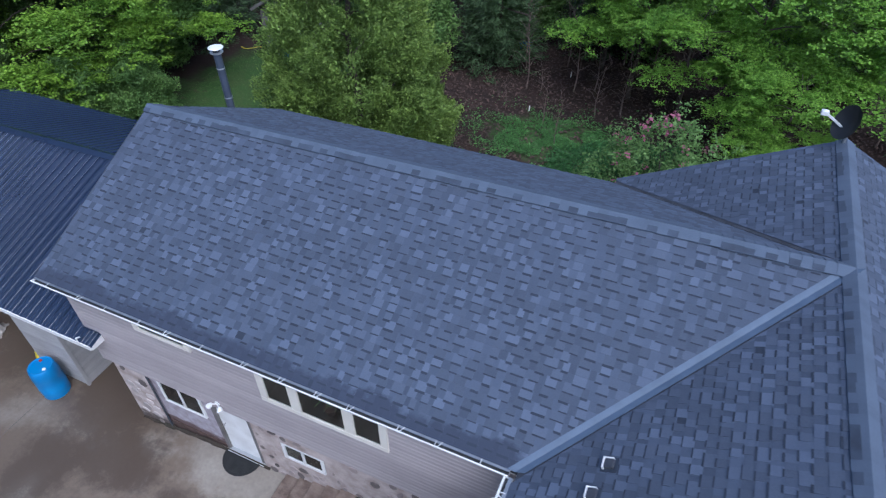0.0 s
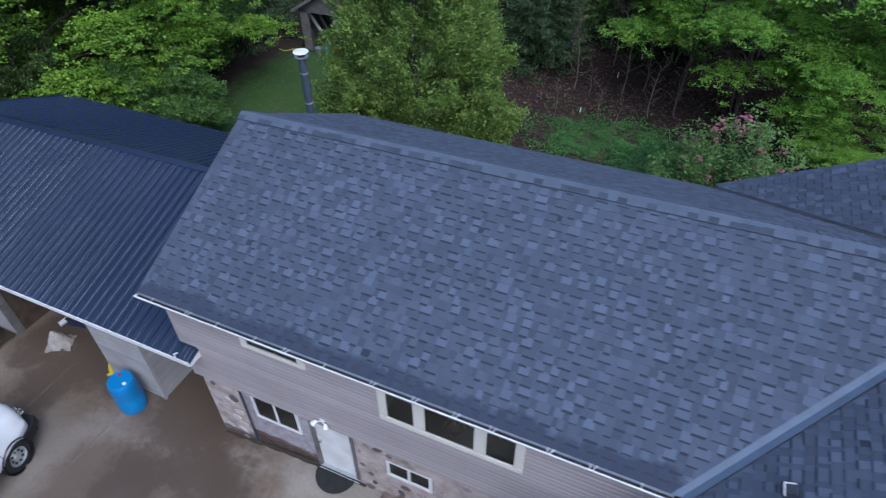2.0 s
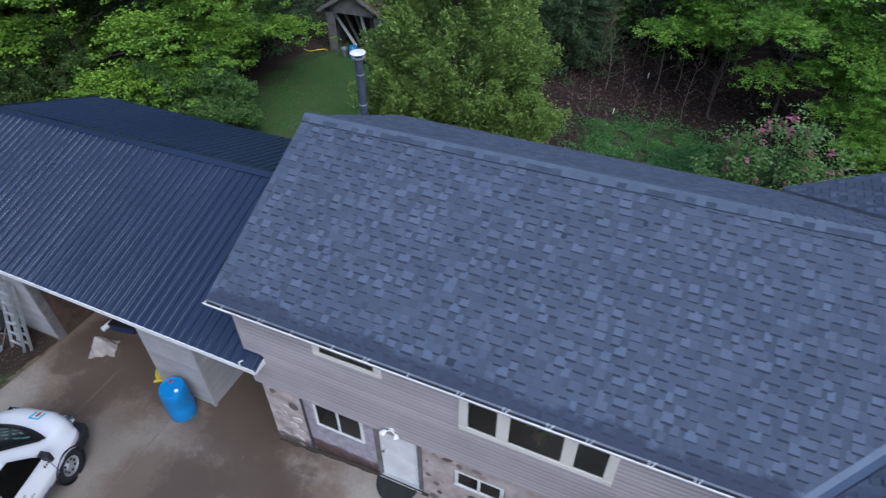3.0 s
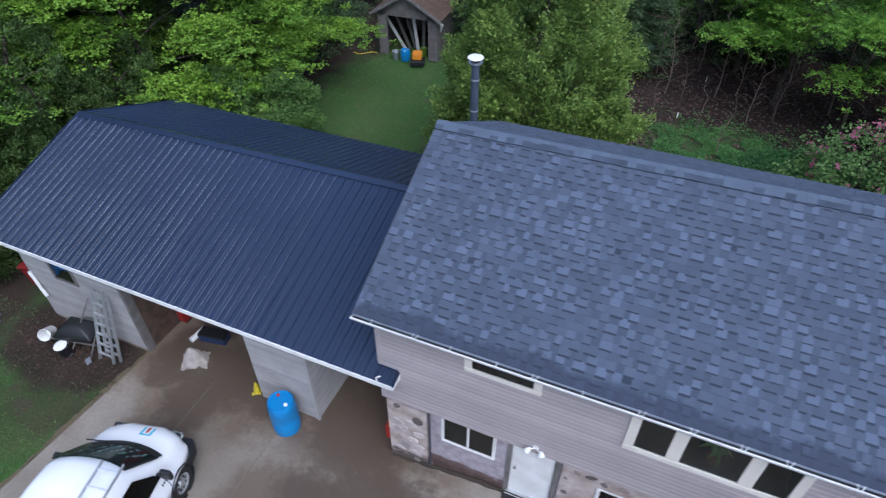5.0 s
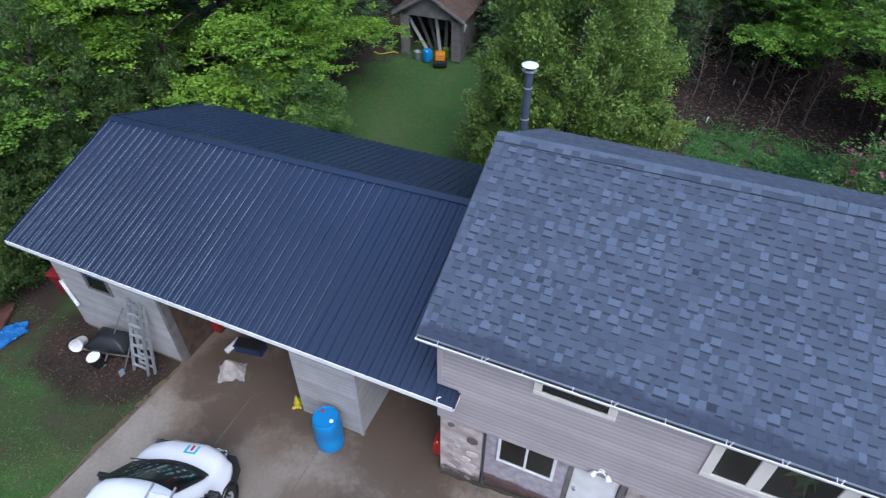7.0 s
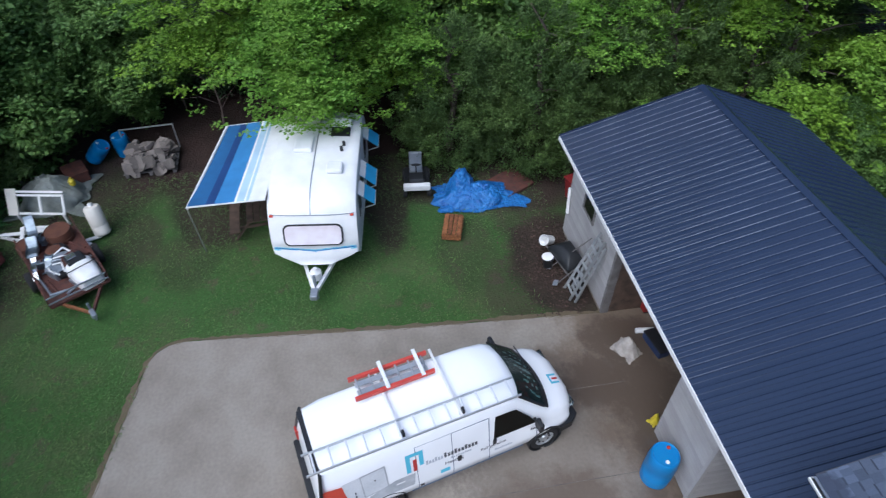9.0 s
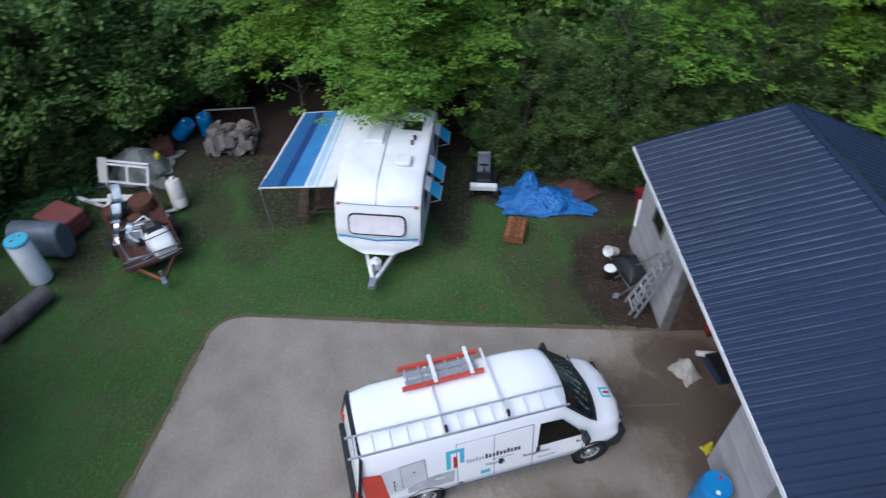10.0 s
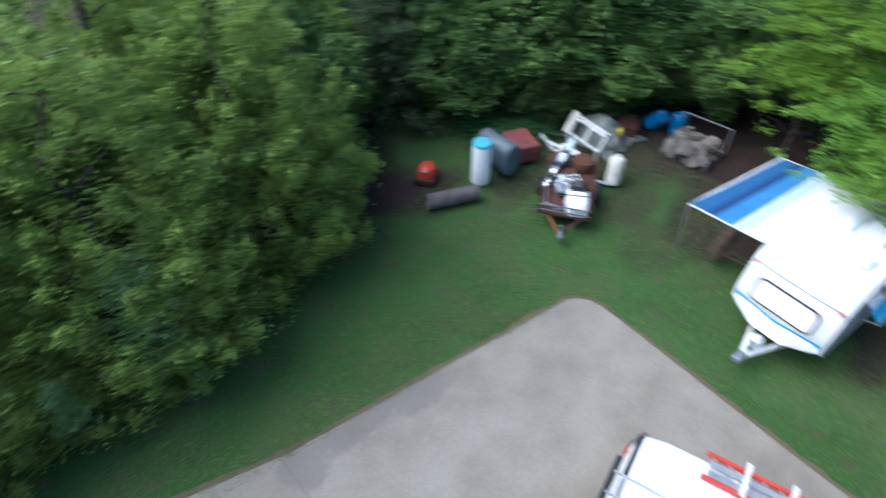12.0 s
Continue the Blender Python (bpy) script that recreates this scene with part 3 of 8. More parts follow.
def lay(b, plan, height, thick=0.13):
    """A sloping slab over a plan, its top at height(x, y)."""
    top = [(x, y, height(x, y)) for x, y in plan]
    low = [(x, y, z - thick) for x, y, z in top]
    n = len(plan)
    b.add(low + top, [tuple(range(n - 1, -1, -1)), tuple(range(n, 2 * n))] + [(i, (i + 1) % n, n + (i + 1) % n, n + i) for i in range(n)])
    return b


front_z = lambda x, y: EAVE_Z + S * (y - EAVE_Y)
back_z = lambda x, y: ridge_z(x) - MB * (y - ry(x))
wing_z = lambda x, y: EAVE_Z + SW * (x - WX_E)
wing_zr = lambda x, y: EAVE_Z + SW * (2 * WX_R - WX_E - x)
b = Build()
BVX = xb(BACK_CUT)
lay(b, [(X_L, EAVE_Y), (WX_E, EAVE_Y), (VX, VY), (X_L, RIDGE_Y)], front_z)
lay(b, [(X_L, RIDGE_Y), (VX, VY), (BVX, BACK_CUT), (X_L, BACK_CUT)], back_z)
lay(b, [(WX_E, WY0), (WX_R, WY0), (WX_R, WY1), (BVX, WY1), (BVX, BACK_CUT), (VX, VY), (WX_E, EAVE_Y)], wing_z)
lay(b, [(WX_R, WY0), (2 * WX_R - WX_E, WY0), (2 * WX_R - WX_E, WY1), (WX_R, WY1)], wing_zr)
old = roof.data
roof.data = b.mesh("roof", UNDER)
bpy.data.meshes.remove(old)
# soffit, rake and fascia boards
b = Build().box((X_L + 0.02, EAVE_Y + 0.02, EAVE_Z - 0.19), (0.05, EAVE_Y + 0.045, EAVE_Z - 0.03)).box((X_L + 0.02, EAVE_Y + 0.05, EAVE_Z - 0.17), (0.3, fy + 0.02, EAVE_Z - 0.15))
part("fascia", b, WHITE, house, "white fascia and soffit")
b = Build()
for y0, z0, y1, z1 in ((EAVE_Y, EAVE_Z - 0.075, RIDGE_Y, RIDGE_Z - 0.075), (BACK_CUT, back_z(X_L, BACK_CUT) - 0.075, RIDGE_Y, RIDGE_Z - 0.075)):
    b.bar((X_L - 0.012, y0, z0), (X_L - 0.012, y1, z1), 0.02, 0.15)
part("rake_board", b, UNDER, house, "dark metal rake edging")
# valley flashing
for p, out, m in (((WX_E - 0.035, EAVE_Y - 0.04, EAVE_Z - S * 0.04 + 0.014), (0.125, -0.11), FLASHING), ((BVX, BACK_CUT, back_z(BVX, BACK_CUT) + 0.014), (0.05, -0.07), UNDER)):
    for off in (Vector((out[0], 0, SW * out[0])), Vector((out[1], 0, 0))):
        p, q = Vector(p), Vector((VX, VY, VZ + 0.014))
        c8 = [p, q, q + off, p + off]
        b = Build().add(c8 + [w + Vector((0, 0, 0.004)) for w in c8], ((0, 1, 2, 3), (7, 6, 5, 4), (0, 1, 5, 4), (1, 2, 6, 5), (2, 3, 7, 6), (3, 0, 4, 7)))
        part("valley_flashing", b, m, house, "blue-grey open metal valley" if m is FLASHING else "")


def gutter(parent, p, q, out, size=0.125):
    """An open metal gutter from p to q with hangers; out: the way from the wall."""
    p, q, out = Vector(p), Vector(q), Vector(out)
    up = Vector((0, 0, 1))
    b = Build()
    b.bar(p + out * (size - 0.004) + up * 0.032, q + out * (size - 0.004) + up * 0.032, 0.018, 0.014)
    bow = [(size * (0.5 + 0.5 * math.cos(a)), 0.03 - 0.085 * math.sin(a)) for a in [math.pi * i / 8 for i in range(9)]]
    for off in (0, 0.004):
        b.add([e + out * (o - off * (o - size / 2) / size * 2) + up * (z + off) for e in (p, q) for o, z in bow], [(i, i + 1, i + 10, i + 9) for i in range(8)])
    d = (q - p).normalized()
    for e in (p, q):
        b.add([e + out * o + up * z for o, z in bow], (tuple(range(9)),))
    gut = part("gutter", b, WHITE, parent, "white metal gutter, dark along its floor")
    part("silt", Build().bar(p - up * 0.030 + out * size / 2, q - up * 0.030 + out * size / 2, size * 0.66, 0.02), GUTTER_IN, gut, "dark strip along the gutter's floor")
    part("back_plate", Build().bar(p + out * 0.036 + up * 0.028, q + out * 0.036 + up * 0.028, 0.05, 0.006), GALV, gut, "pale metal drip edge")
    n = int((q - p).length / 0.62)
    r = np.random.default_rng(int(abs(p.x) * 10) + 3)
    for k in range(n):
        at = p + d * ((k + 0.5 + r.uniform(-0.2, 0.2)) * (q - p).length / n)
        for o in ((0.0, 0.04) if r.random() < 0.4 else (0.0,)):
            part("hanger", Build().bar(at + d * o * 2.2 + up * 0.040 + out * 0.03, at + d * o + out * (size - 0.01) + up * 0.034, 0.012, 0.005), WHITE, gut)
    return gut


gutter(house, (X_L + 0.0, EAVE_Y - 0.005, EAVE_Z - 0.045), (-0.03, EAVE_Y - 0.005, EAVE_Z - 0.045), (0, -1, 0))
gutter(house, (WX_E - 0.02, -0.06, EAVE_Z - 0.045), (WX_E - 0.02, WY0, EAVE_Z - 0.045), (-1, 0, 0))
part("downspout", Build().box((-0.13, -0.42, 0.2), (-0.05, -0.34, EAVE_Z - 0.1)), WHITE, house, bevel=0.015)


def window(parent, x0, x1, z0, z1, y, panes, trim, mat_trim, depth=0.05, sill=0.06):
    """A framed window in an x-z wall; panes: (x0, x1) of each light."""
    w = part("window", Build(), mat_trim, parent, "")
    b = Build()
    b.box((x0 - trim, y - 0.03, z0 - sill), (x1 + trim, y + 0.012, z0))
    b.box((x0 - trim, y - 0.025, z1), (x1 + trim, y + 0.012, z1 + trim))
    edges = [x0 - trim] + [v for p in panes for v in p] + [x1 + trim]
    for a, c in zip(edges[::2], edges[1::2]):
        b.box((a, y - 0.028, z0), (c, y + 0.012, z1))
    w.data = b.mesh("window", mat_trim, bevel=0.006)
    for a, c in panes:
        pane = part("pane", Build().box((a, y - 0.012, z0), (c, y - 0.004, z1)), GLASS, w)
        s = Build()
        for p, q in (((a, z0), (c, z0)), ((a, z1), (c, z1)), ((a, z0), (a, z1)), ((c, z0), (c, z1))):
            s.bar((p[0], y - 0.014, p[1]), (q[0], y - 0.014, q[1]), 0.012, 0.02, up=(0, 1, 0))
        part("sash", s, mat_trim, w)
    # near-black reveals and panels stand in for the room's darkness behind the glass
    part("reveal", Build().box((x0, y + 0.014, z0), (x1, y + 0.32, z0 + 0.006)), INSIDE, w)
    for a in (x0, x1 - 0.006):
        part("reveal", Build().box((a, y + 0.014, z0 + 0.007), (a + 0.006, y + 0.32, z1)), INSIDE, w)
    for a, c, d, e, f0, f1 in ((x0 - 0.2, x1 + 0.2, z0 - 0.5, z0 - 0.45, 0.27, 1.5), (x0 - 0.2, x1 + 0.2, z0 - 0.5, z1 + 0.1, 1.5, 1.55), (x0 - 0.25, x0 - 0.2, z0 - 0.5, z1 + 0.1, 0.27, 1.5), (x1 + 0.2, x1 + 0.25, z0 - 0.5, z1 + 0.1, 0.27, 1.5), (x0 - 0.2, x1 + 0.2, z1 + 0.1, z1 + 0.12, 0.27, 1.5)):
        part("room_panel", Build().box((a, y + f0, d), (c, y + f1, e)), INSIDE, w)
    return w


window(house, -4.22, -2.04, 3.46, 4.38, fy - 0.02, ((-4.17, -3.70), (-3.52, -2.71), (-2.53, -2.08)), 0.09, CREAM, sill=0.10)
window(house, -6.78, -5.70, 3.98, 4.38, fy - 0.02, ((-6.74, -5.74),), 0.08, CREAM, sill=0.08)
window(house, -7.29, -6.31, 1.34, 2.12, ly - 0.02, ((-7.28, -6.815), (-6.785, -6.32)), 0.04, WHITE, sill=0.045)
window(house, -4.38, -3.56, 1.24, 1.66, ly - 0.02, ((-4.37, -3.99), (-3.95, -3.57)), 0.05, WHITE, sill=0.055)
# indoor plant on the sill
plant = thing("house_plant", "green potted plant behind the upper window", "plant", pose(-3.08, 0.37, 3.468))
part("pot", Build().lathe((0, 0, 0), ((0.07, 0), (0.1, 0.16), (0.11, 0.16), (0.1, 0.12))), RUST, plant, smooth=True)
pl = Build()
for k in range(14):
    a, h = 2.4 * k, 0.25 + 0.02 * k
    pl.add([(0, 0, 0.15), (0.12 * math.cos(a) + 0.03, 0.12 * math.sin(a), h + 0.1), (0.26 * math.cos(a), 0.26 * math.sin(a), h), (0.12 * math.cos(a), 0.12 * math.sin(a) + 0.09, h + 0.08)], ((0, 1, 2, 3),))
part("leaves", pl, SHRUB, plant, fix=False)
# door with frame, lamp and mat
door = part("door", Build().box((-5.97, ly + 0.03, 0.37), (-5.19, ly + 0.075, 2.20)), WHITE, house, "plain white entrance door", bevel=0.006)
part("handle", Build().lathe((-5.88, ly + 0.03, 1.30), ((0.012, 0), (0.012, 0.04), (0.03, 0.05), (0.03, 0.075), (0.0, 0.085)), 12, (0, -1, 0)), CHROME, door, "metal door knob", smooth=True)
b = Build().box((-6.06, ly - 0.02, 0.0), (-5.97, ly + 0.1, 2.20)).box((-5.18, ly - 0.02, 0.0), (-5.09, ly + 0.1, 2.20)).box((-6.06, ly - 0.02, 2.203), (-5.09, ly + 0.1, 2.25))
part("door_frame", b, WOODGREY, house, "dark weathered door frame", bevel=0.005)
part("threshold", Build().box((-6.0, ly - 0.09, 0.30), (-5.1, ly + 0.08, 0.375)), ALU, house, bevel=0.005)
lamp = part("flood_lamp", Build().lathe((-5.55, fy, 2.46), ((0.055, 0), (0.055, 0.03), (0.02, 0.035)), 16, (0, -1, 0)), WHITE, house, "white twin-headed flood lamp", smooth=True)
for s in (-1, 1):
    b = Build().tube((-5.55, fy - 0.03, 2.46), (-5.55 + 0.09 * s, fy - 0.08, 2.45), 0.012)
    b.lathe((-5.55 + 0.09 * s, fy - 0.06, 2.46), ((0.025, 0), (0.05, 0.05), (0.055, 0.10), (0.04, 0.105)), 16, (0.5 * s, -0.7, -0.5))
    part("lamp_head", b, WHITE, lamp, smooth=True)
b = Build().lathe((-5.62, ly - 0.06, 0.0), ((0.43, 0.0), (0.43, 0.012), (0.38, 0.018), (0.37, 0.012), (0.2, 0.013), (0.0, 0.013)), 28)
b.v = [(x, min(y, ly - 0.075 + 0.0), z) if y > ly - 0.075 else (x, y, z) for x, y, z in b.v]
b.v = [(x, y, z + 0.006 + apron_z(x, y)) for x, y, z in b.v]
solid("door_mat", b, RUBBER, "black half-round rubber door mat before the door", "door mat", fix=False)
# dirt and dead leaves heaped along the foot of the wall
fb = Build()
rows = []
for k in range(61):
    x = -8.42 + (8.42 - 4.95) * k / 60
    if -6.2 < x < -5.0:
        continue
    h = 0.05 + 0.13 * abs(noise.noise(Vector((x * 1.9, 0, 4)))) + 0.05 * abs(noise.noise(Vector((x * 8, 0, 1))))
    d = 0.07 + 0.12 * abs(noise.noise(Vector((x * 2.3, 3, 4)))) + 0.05 * abs(noise.noise(Vector((x * 9, 5, 1))))
    h, d, g0 = h * 0.6, d * 0.6, apron_z(x, ly - 0.1)
    rows.append([(x, ly - 0.05, 0.0), (x, ly - 0.05, g0 + h), (x, ly - 0.05 - d * 0.5, g0 + h * 0.45), (x, ly - 0.05 - d, g0 - 0.01)])
solid("dirt_bank", fb.rings(rows), SOIL, "brown dirt and dead leaves along the wall's foot", "dirt", kind="stuff")
# brown painted base band
part("base_band", Build().box((-7.52, ly - 0.03, 0.0), (-6.06, ly + 0.0, 0.47)), BROWN_BAND, house, "brown painted base of the stucco", bevel=0.008)
part("down_pipe", Build().tube((-7.57, ly - 0.05, 0.0), (-7.57, ly - 0.05, 2.24), 0.022), UNDER, house, smooth=True)
# stove pipe outside the gable
flue = thing("stove_pipe", "tall dark metal stove pipe with a pale rain cap", "chimney", pose(-8.86, 5.62, 0))
part("pipe", Build().tube((0, 0, 0), (0, 0, 6.3), 0.085, n=20), FLUE, flue, smooth=True)
for z in (4.2, 5.2, 5.9):
    part("band", Build().tube((0, 0, z), (0, 0, z + 0.03), 0.092, n=20), ALU, flue, smooth=True)
part("collar", Build().lathe((0, 0, 6.24), ((0.088, 0), (0.125, 0.02), (0.145, 0.035), (0.145, 0.05), (0.07, 0.052)), 24), ALU, flue, "bright metal collar")
part("neck", Build().tube((0, 0, 6.28), (0, 0, 6.37), 0.07, n=20), PLASTIC, flue, "black open neck", smooth=True)
part("rain_cap", Build().lathe((0, 0, 6.365), ((0.0, 0), (0.155, 0.002), (0.165, 0.01), (0.163, 0.022), (0.08, 0.045), (0.0, 0.05)), 24), WHITE, flue, "pale domed rain cap", smooth=True)
# vents on the wing
for x, y in ((1.10, 0.29), (1.00, -0.13)):
    v = thing("roof_vent", "small white roof vent with a dark hood on the shingles", "roof vent", pose(x, y, wing_z(x, 0) + 0.012, 0, -27.2, 0), "vents on the wing")
    part("flange", Build().box((-0.10, -0.10, 0), (0.10, 0.10, 0.008)), SHINGLE_DARK, v)
    part("hood", Build().box((-0.06, -0.065, 0.008), (0.06, 0.065, 0.05)), UNDER, v, bevel=0.012)
    part("rim", Build().box((-0.075, -0.075, 0.008), (-0.058, 0.075, 0.06)).box((-0.058, 0.063, 0.008), (0.05, 0.077, 0.055)), WHITE, v, "white rim")
# satellite dish at the wing's far peak
dish = thing("satellite_dish", "dark grey satellite dish with a white arm on the roof peak", "satellite dish", pose(WX_R - 0.05, WY1 - 0.12, W_Z + 0.0))
part("mast", Build().tube((0, 0, 0), (0, 0, 0.28), 0.025), GALV, dish, smooth=True)
rg = [[(0.26 * r * math.cos(a), 0.30 * r * math.sin(a), 0.10 * r * r) for a in [2 * math.pi * i / 24 for i in range(24)]] for r in (0.02, 0.4, 0.75, 1.0)]
b = Build().rings(rg, close=False)
b.rings([[(x, y, z + 0.01) for x, y, z in r] for r in rg], close=False)
d = part("reflector", b, PLASTIC, dish, "dark reflector", smooth=True, fix=False)
d.matrix_basis = pose(-0.03, 0, 0.36, 70, 0, -60)
part("arm", Build().bar((-0.05, 0.02, 0.22), (-0.42, 0.12, 0.42), 0.03), WHITE, dish, "white arm")
part("receiver", Build().box((-0.50, 0.06, 0.38), (-0.38, 0.16, 0.47)), WHITE, dish, bevel=0.02)

# ---- garage ----
GE_Y, GE_Z, GX0, GX1 = -0.07, 3.09, -18.33, -8.46
GS, GMB = 0.3165, 0.39         # rise of the front and the back slope
GB_Y = 6.42                    # the back eave
gry = lambda x: 3.41 + 0.032 * (x - GX0)      # the ridge runs slightly off the eave's line
grz = lambda x: GE_Z + GS * (gry(x) - GE_Y)
gfy = 0.44
garage = thing("garage", "grey sided garage with a dark ribbed steel roof", "garage")
g_front = lambda x, y: GE_Z + GS * (y - GE_Y)
g_back = lambda x, y: grz(x) - GMB * (y - gry(x))
b = Build()
lay(b, [(GX0, GE_Y), (-8.06, GE_Y), (-8.06, fy - 0.005), (GX1, fy - 0.005), (GX1, gry(GX1)), (GX0, gry(GX0))], g_front, 0.05)
lay(b, [(GX0, gry(GX0)), (GX1, gry(GX1)), (GX1, GB_Y), (GX0, GB_Y)], g_back, 0.05)
g_roof = part("roof", b, STEEL_ROOF, garage, "dark blue-black ribbed steel roof")
GWIN = [(-17.18, -16.50, 1.70, 2.27)]
b = Build()
wall_cells(b, -18.18, -15.07, -0.1, GE_Z + 0.08, GWIN, lambda b, a, c, d, e: b.box((a, gfy, d), (c, gfy + 0.14, e)))
g_left = part("front_wall", b, GSIDING, garage)
g_pier = part("pier_wall", Build().box((-11.76, gfy, -0.1), (-10.30, gfy + 0.14, GE_Z + 0.08)).box((-10.44, gfy + 0.14, -0.1), (-10.30, 3.2, GE_Z + 0.08)).box((-11.76, gfy + 0.14, -0.1), (-11.62, 3.2, GE_Z + 0.08)), GSIDING, garage)
b = Build().box((-18.18, 6.06, -0.1), (-8.5, 6.2, GE_Z - 0.05)).box((-15.21, gfy + 0.14, -0.1), (-15.07, 6.06, GE_Z + 0.05))
b.prism([(gfy + 0.14, -0.1), (6.06, -0.1), (6.06, GE_Z - 0.05), (gry(GX0), grz(GX0) - 0.06), (gfy + 0.14, GE_Z)], 0.14, Matrix(((0, 0, 1, -18.18), (1, 0, 0, 0), (0, 1, 0, 0), (0, 0, 0, 1))))
part("back_wall", b, GSIDING, garage)
part("header", Build().box((-15.07, gfy, 2.75), (-11.76, gfy + 0.14, GE_Z + 0.08)).box((-10.30, gfy, 2.75), (-8.46, gfy + 0.14, GE_Z + 0.08)), GSIDING, garage)
b = Build().bar((GX0, GE_Y - 0.012, GE_Z - 0.035), (-8.06, GE_Y - 0.012, GE_Z - 0.035), 0.02, 0.10)
b.add([(-8.055, GE_Y, GE_Z - 0.09), (-8.055, fy, GE_Z - 0.09), (-8.055, fy, GE_Z + 0.06), (-8.055, GE_Y, GE_Z - 0.01), (-8.035, GE_Y, GE_Z - 0.09), (-8.035, fy, GE_Z - 0.09), (-8.035, fy, GE_Z + 0.06), (-8.035, GE_Y, GE_Z - 0.01)], ((0, 1, 2, 3), (7, 6, 5, 4), (0, 1, 5, 4), (1, 2, 6, 5), (2, 3, 7, 6), (3, 0, 4, 7)))
part("eave_trim", b, WHITE, garage, "white eave trim")
b = Build().box((GX0 + 0.02, GE_Y + 0.01, GE_Z - 0.11), (-8.07, gfy, GE_Z - 0.09))
part("soffit", b, WHITE, garage)
part("hook", Build().tube((-8.33, GE_Y - 0.02, GE_Z + 0.0), (-8.33, GE_Y - 0.02, GE_Z + 0.14), 0.012).tube((-8.33, GE_Y - 0.02, GE_Z + 0.14), (-8.28, GE_Y + 0.03, GE_Z + 0.15), 0.012), WHITE, garage)
b = Build()
for y0, z0 in ((GE_Y, GE_Z), (GB_Y, g_back(GX0, GB_Y))):
    b.bar((GX0 - 0.012, y0, z0 - 0.01), (GX0 - 0.012, gry(GX0), grz(GX0) - 0.01), 0.02, 0.12)
part("rake_trim", b, STEEL_ROOF, garage)
b = Build()
for s, zz in ((-1, g_front), (1, g_back)):
    p = [(x, gry(x), grz(x) + 0.05) for x in (GX0 - 0.02, GX1)] + [(x, gry(x) + s * 0.13, zz(x, gry(x) + s * 0.13) + 0.038) for x in (GX1, GX0 - 0.02)]
    b.add(p + [(x, y, z - 0.006) for x, y, z in p], ((0, 1, 2, 3), (7, 6, 5, 4), (0, 1, 5, 4), (1, 2, 6, 5), (2, 3, 7, 6), (3, 0, 4, 7)))
part("ridge_cap", b, STEEL_ROOF, garage)
# blue panel added behind the pane to imitate its blue reflection
part("blue_sheet", Build().box((-17.15, gfy + 0.10, 1.90), (-16.72, gfy + 0.112, 2.26)), TARP, garage, "blue panel standing in for the window's reflection")
gw = window(garage, -17.18, -16.50, 1.70, 2.27, gfy - 0.02, ((-17.15, -16.53),), 0.04, WOODGREY, sill=0.04)
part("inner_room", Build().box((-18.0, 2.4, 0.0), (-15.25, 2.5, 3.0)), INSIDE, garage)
part("inner_lining", Build().box((-15.068, gfy + 0.15, 0.0), (-15.05, 6.05, 3.0)).box((-15.05, 6.03, 0.0), (-11.8, 6.055, 3.0)), WOODDARK, garage, "dark wooden lining of the garage bay")
# white downpipe leaning at the garage's outer corner
part("down_pipe", Build().tube((-18.12, gfy - 0.06, 1.55), (-17.9, gfy - 0.10, 0.85), 0.045), WHITE, garage, "white plastic downpipe", smooth=True)

# ---- van ----
STATIONS = ((0.0, 0.46, 0.93, 0.60, 1.92), (0.06, 0.42, 0.98, 0.66, 2.02), (0.5, 0.40, 1.0, 0.70, 2.08), (2.4, 0.40, 1.0, 0.72, 2.10), (3.6, 0.40, 1.0, 0.71, 2.08), (4.05, 0.40, 1.0, 0.69, 2.03), (4.20, 0.40, 1.0, 0.68, 1.95),
            (4.86, 0.40, 0.99, 0.76, 1.31), (4.98, 0.40, 0.985, 0.79, 1.21), (5.28, 0.40, 0.965, 0.78, 1.13), (5.50, 0.42, 0.93, 0.74, 1.04), (5.60, 0.44, 0.89, 0.70, 0.94), (5.65, 0.50, 0.84, 0.62, 0.80))


def rear_lean(z):
    return 0.17 * max(0.0, z - 1.0)


def van_ring(x, zb, hw, tw, tz):
    belt = min(0.75, tz - 0.08)
    half = [(hw - 0.10, zb), (hw - 0.03, zb + 0.10), (hw, zb + 0.30), (hw, belt)]
    for f in (0.35, 0.7):
        z = belt + (tz - 0.13 - belt) * f
        half.append((hw + (tw + 0.07 - hw) * f, z))
    if tz > 1.5:
        half += [(tw + 0.07, tz - 0.13), (tw + 0.02, tz - 0.055), (tw - 0.07, tz - 0.012), (tw * 0.5, tz)]
    else:
        half += [(tw + 0.05, tz - 0.05), (tw, tz - 0.02), (tw - 0.07, tz - 0.006), (tw * 0.5, tz + 0.01)]
    bow = lambda y: (0.0 if x < 3.7 else 0.26) * (0.45 - (y / hw) ** 2)      # the cab's rounded front
    lean = lambda z: rear_lean(z) * max(0.0, 1 - x / 0.9)                    # the rear doors lean in towards the roof
    return [(x + bow(y) + lean(z), -y, z) for y, z in half] + [(x + bow(y) + lean(z), y, z) for y, z in reversed(half)]


def plate(b, pts, off, thick=0.006):
    """A thin plate through points, raised by off along its normal."""
    p = [Vector(q) for q in pts]
    nrm = (p[1] - p[0]).cross(p[-1] - p[0]).normalized()
    lo, hi = [q + nrm * off for q in p], [q + nrm * (off + thick) for q in p]
    n = len(p)
    return b.add(lo + hi, [tuple(range(n - 1, -1, -1)), tuple(range(n, 2 * n))] + [(i, (i + 1) % n, n + (i + 1) % n, n + i) for i in range(n)])


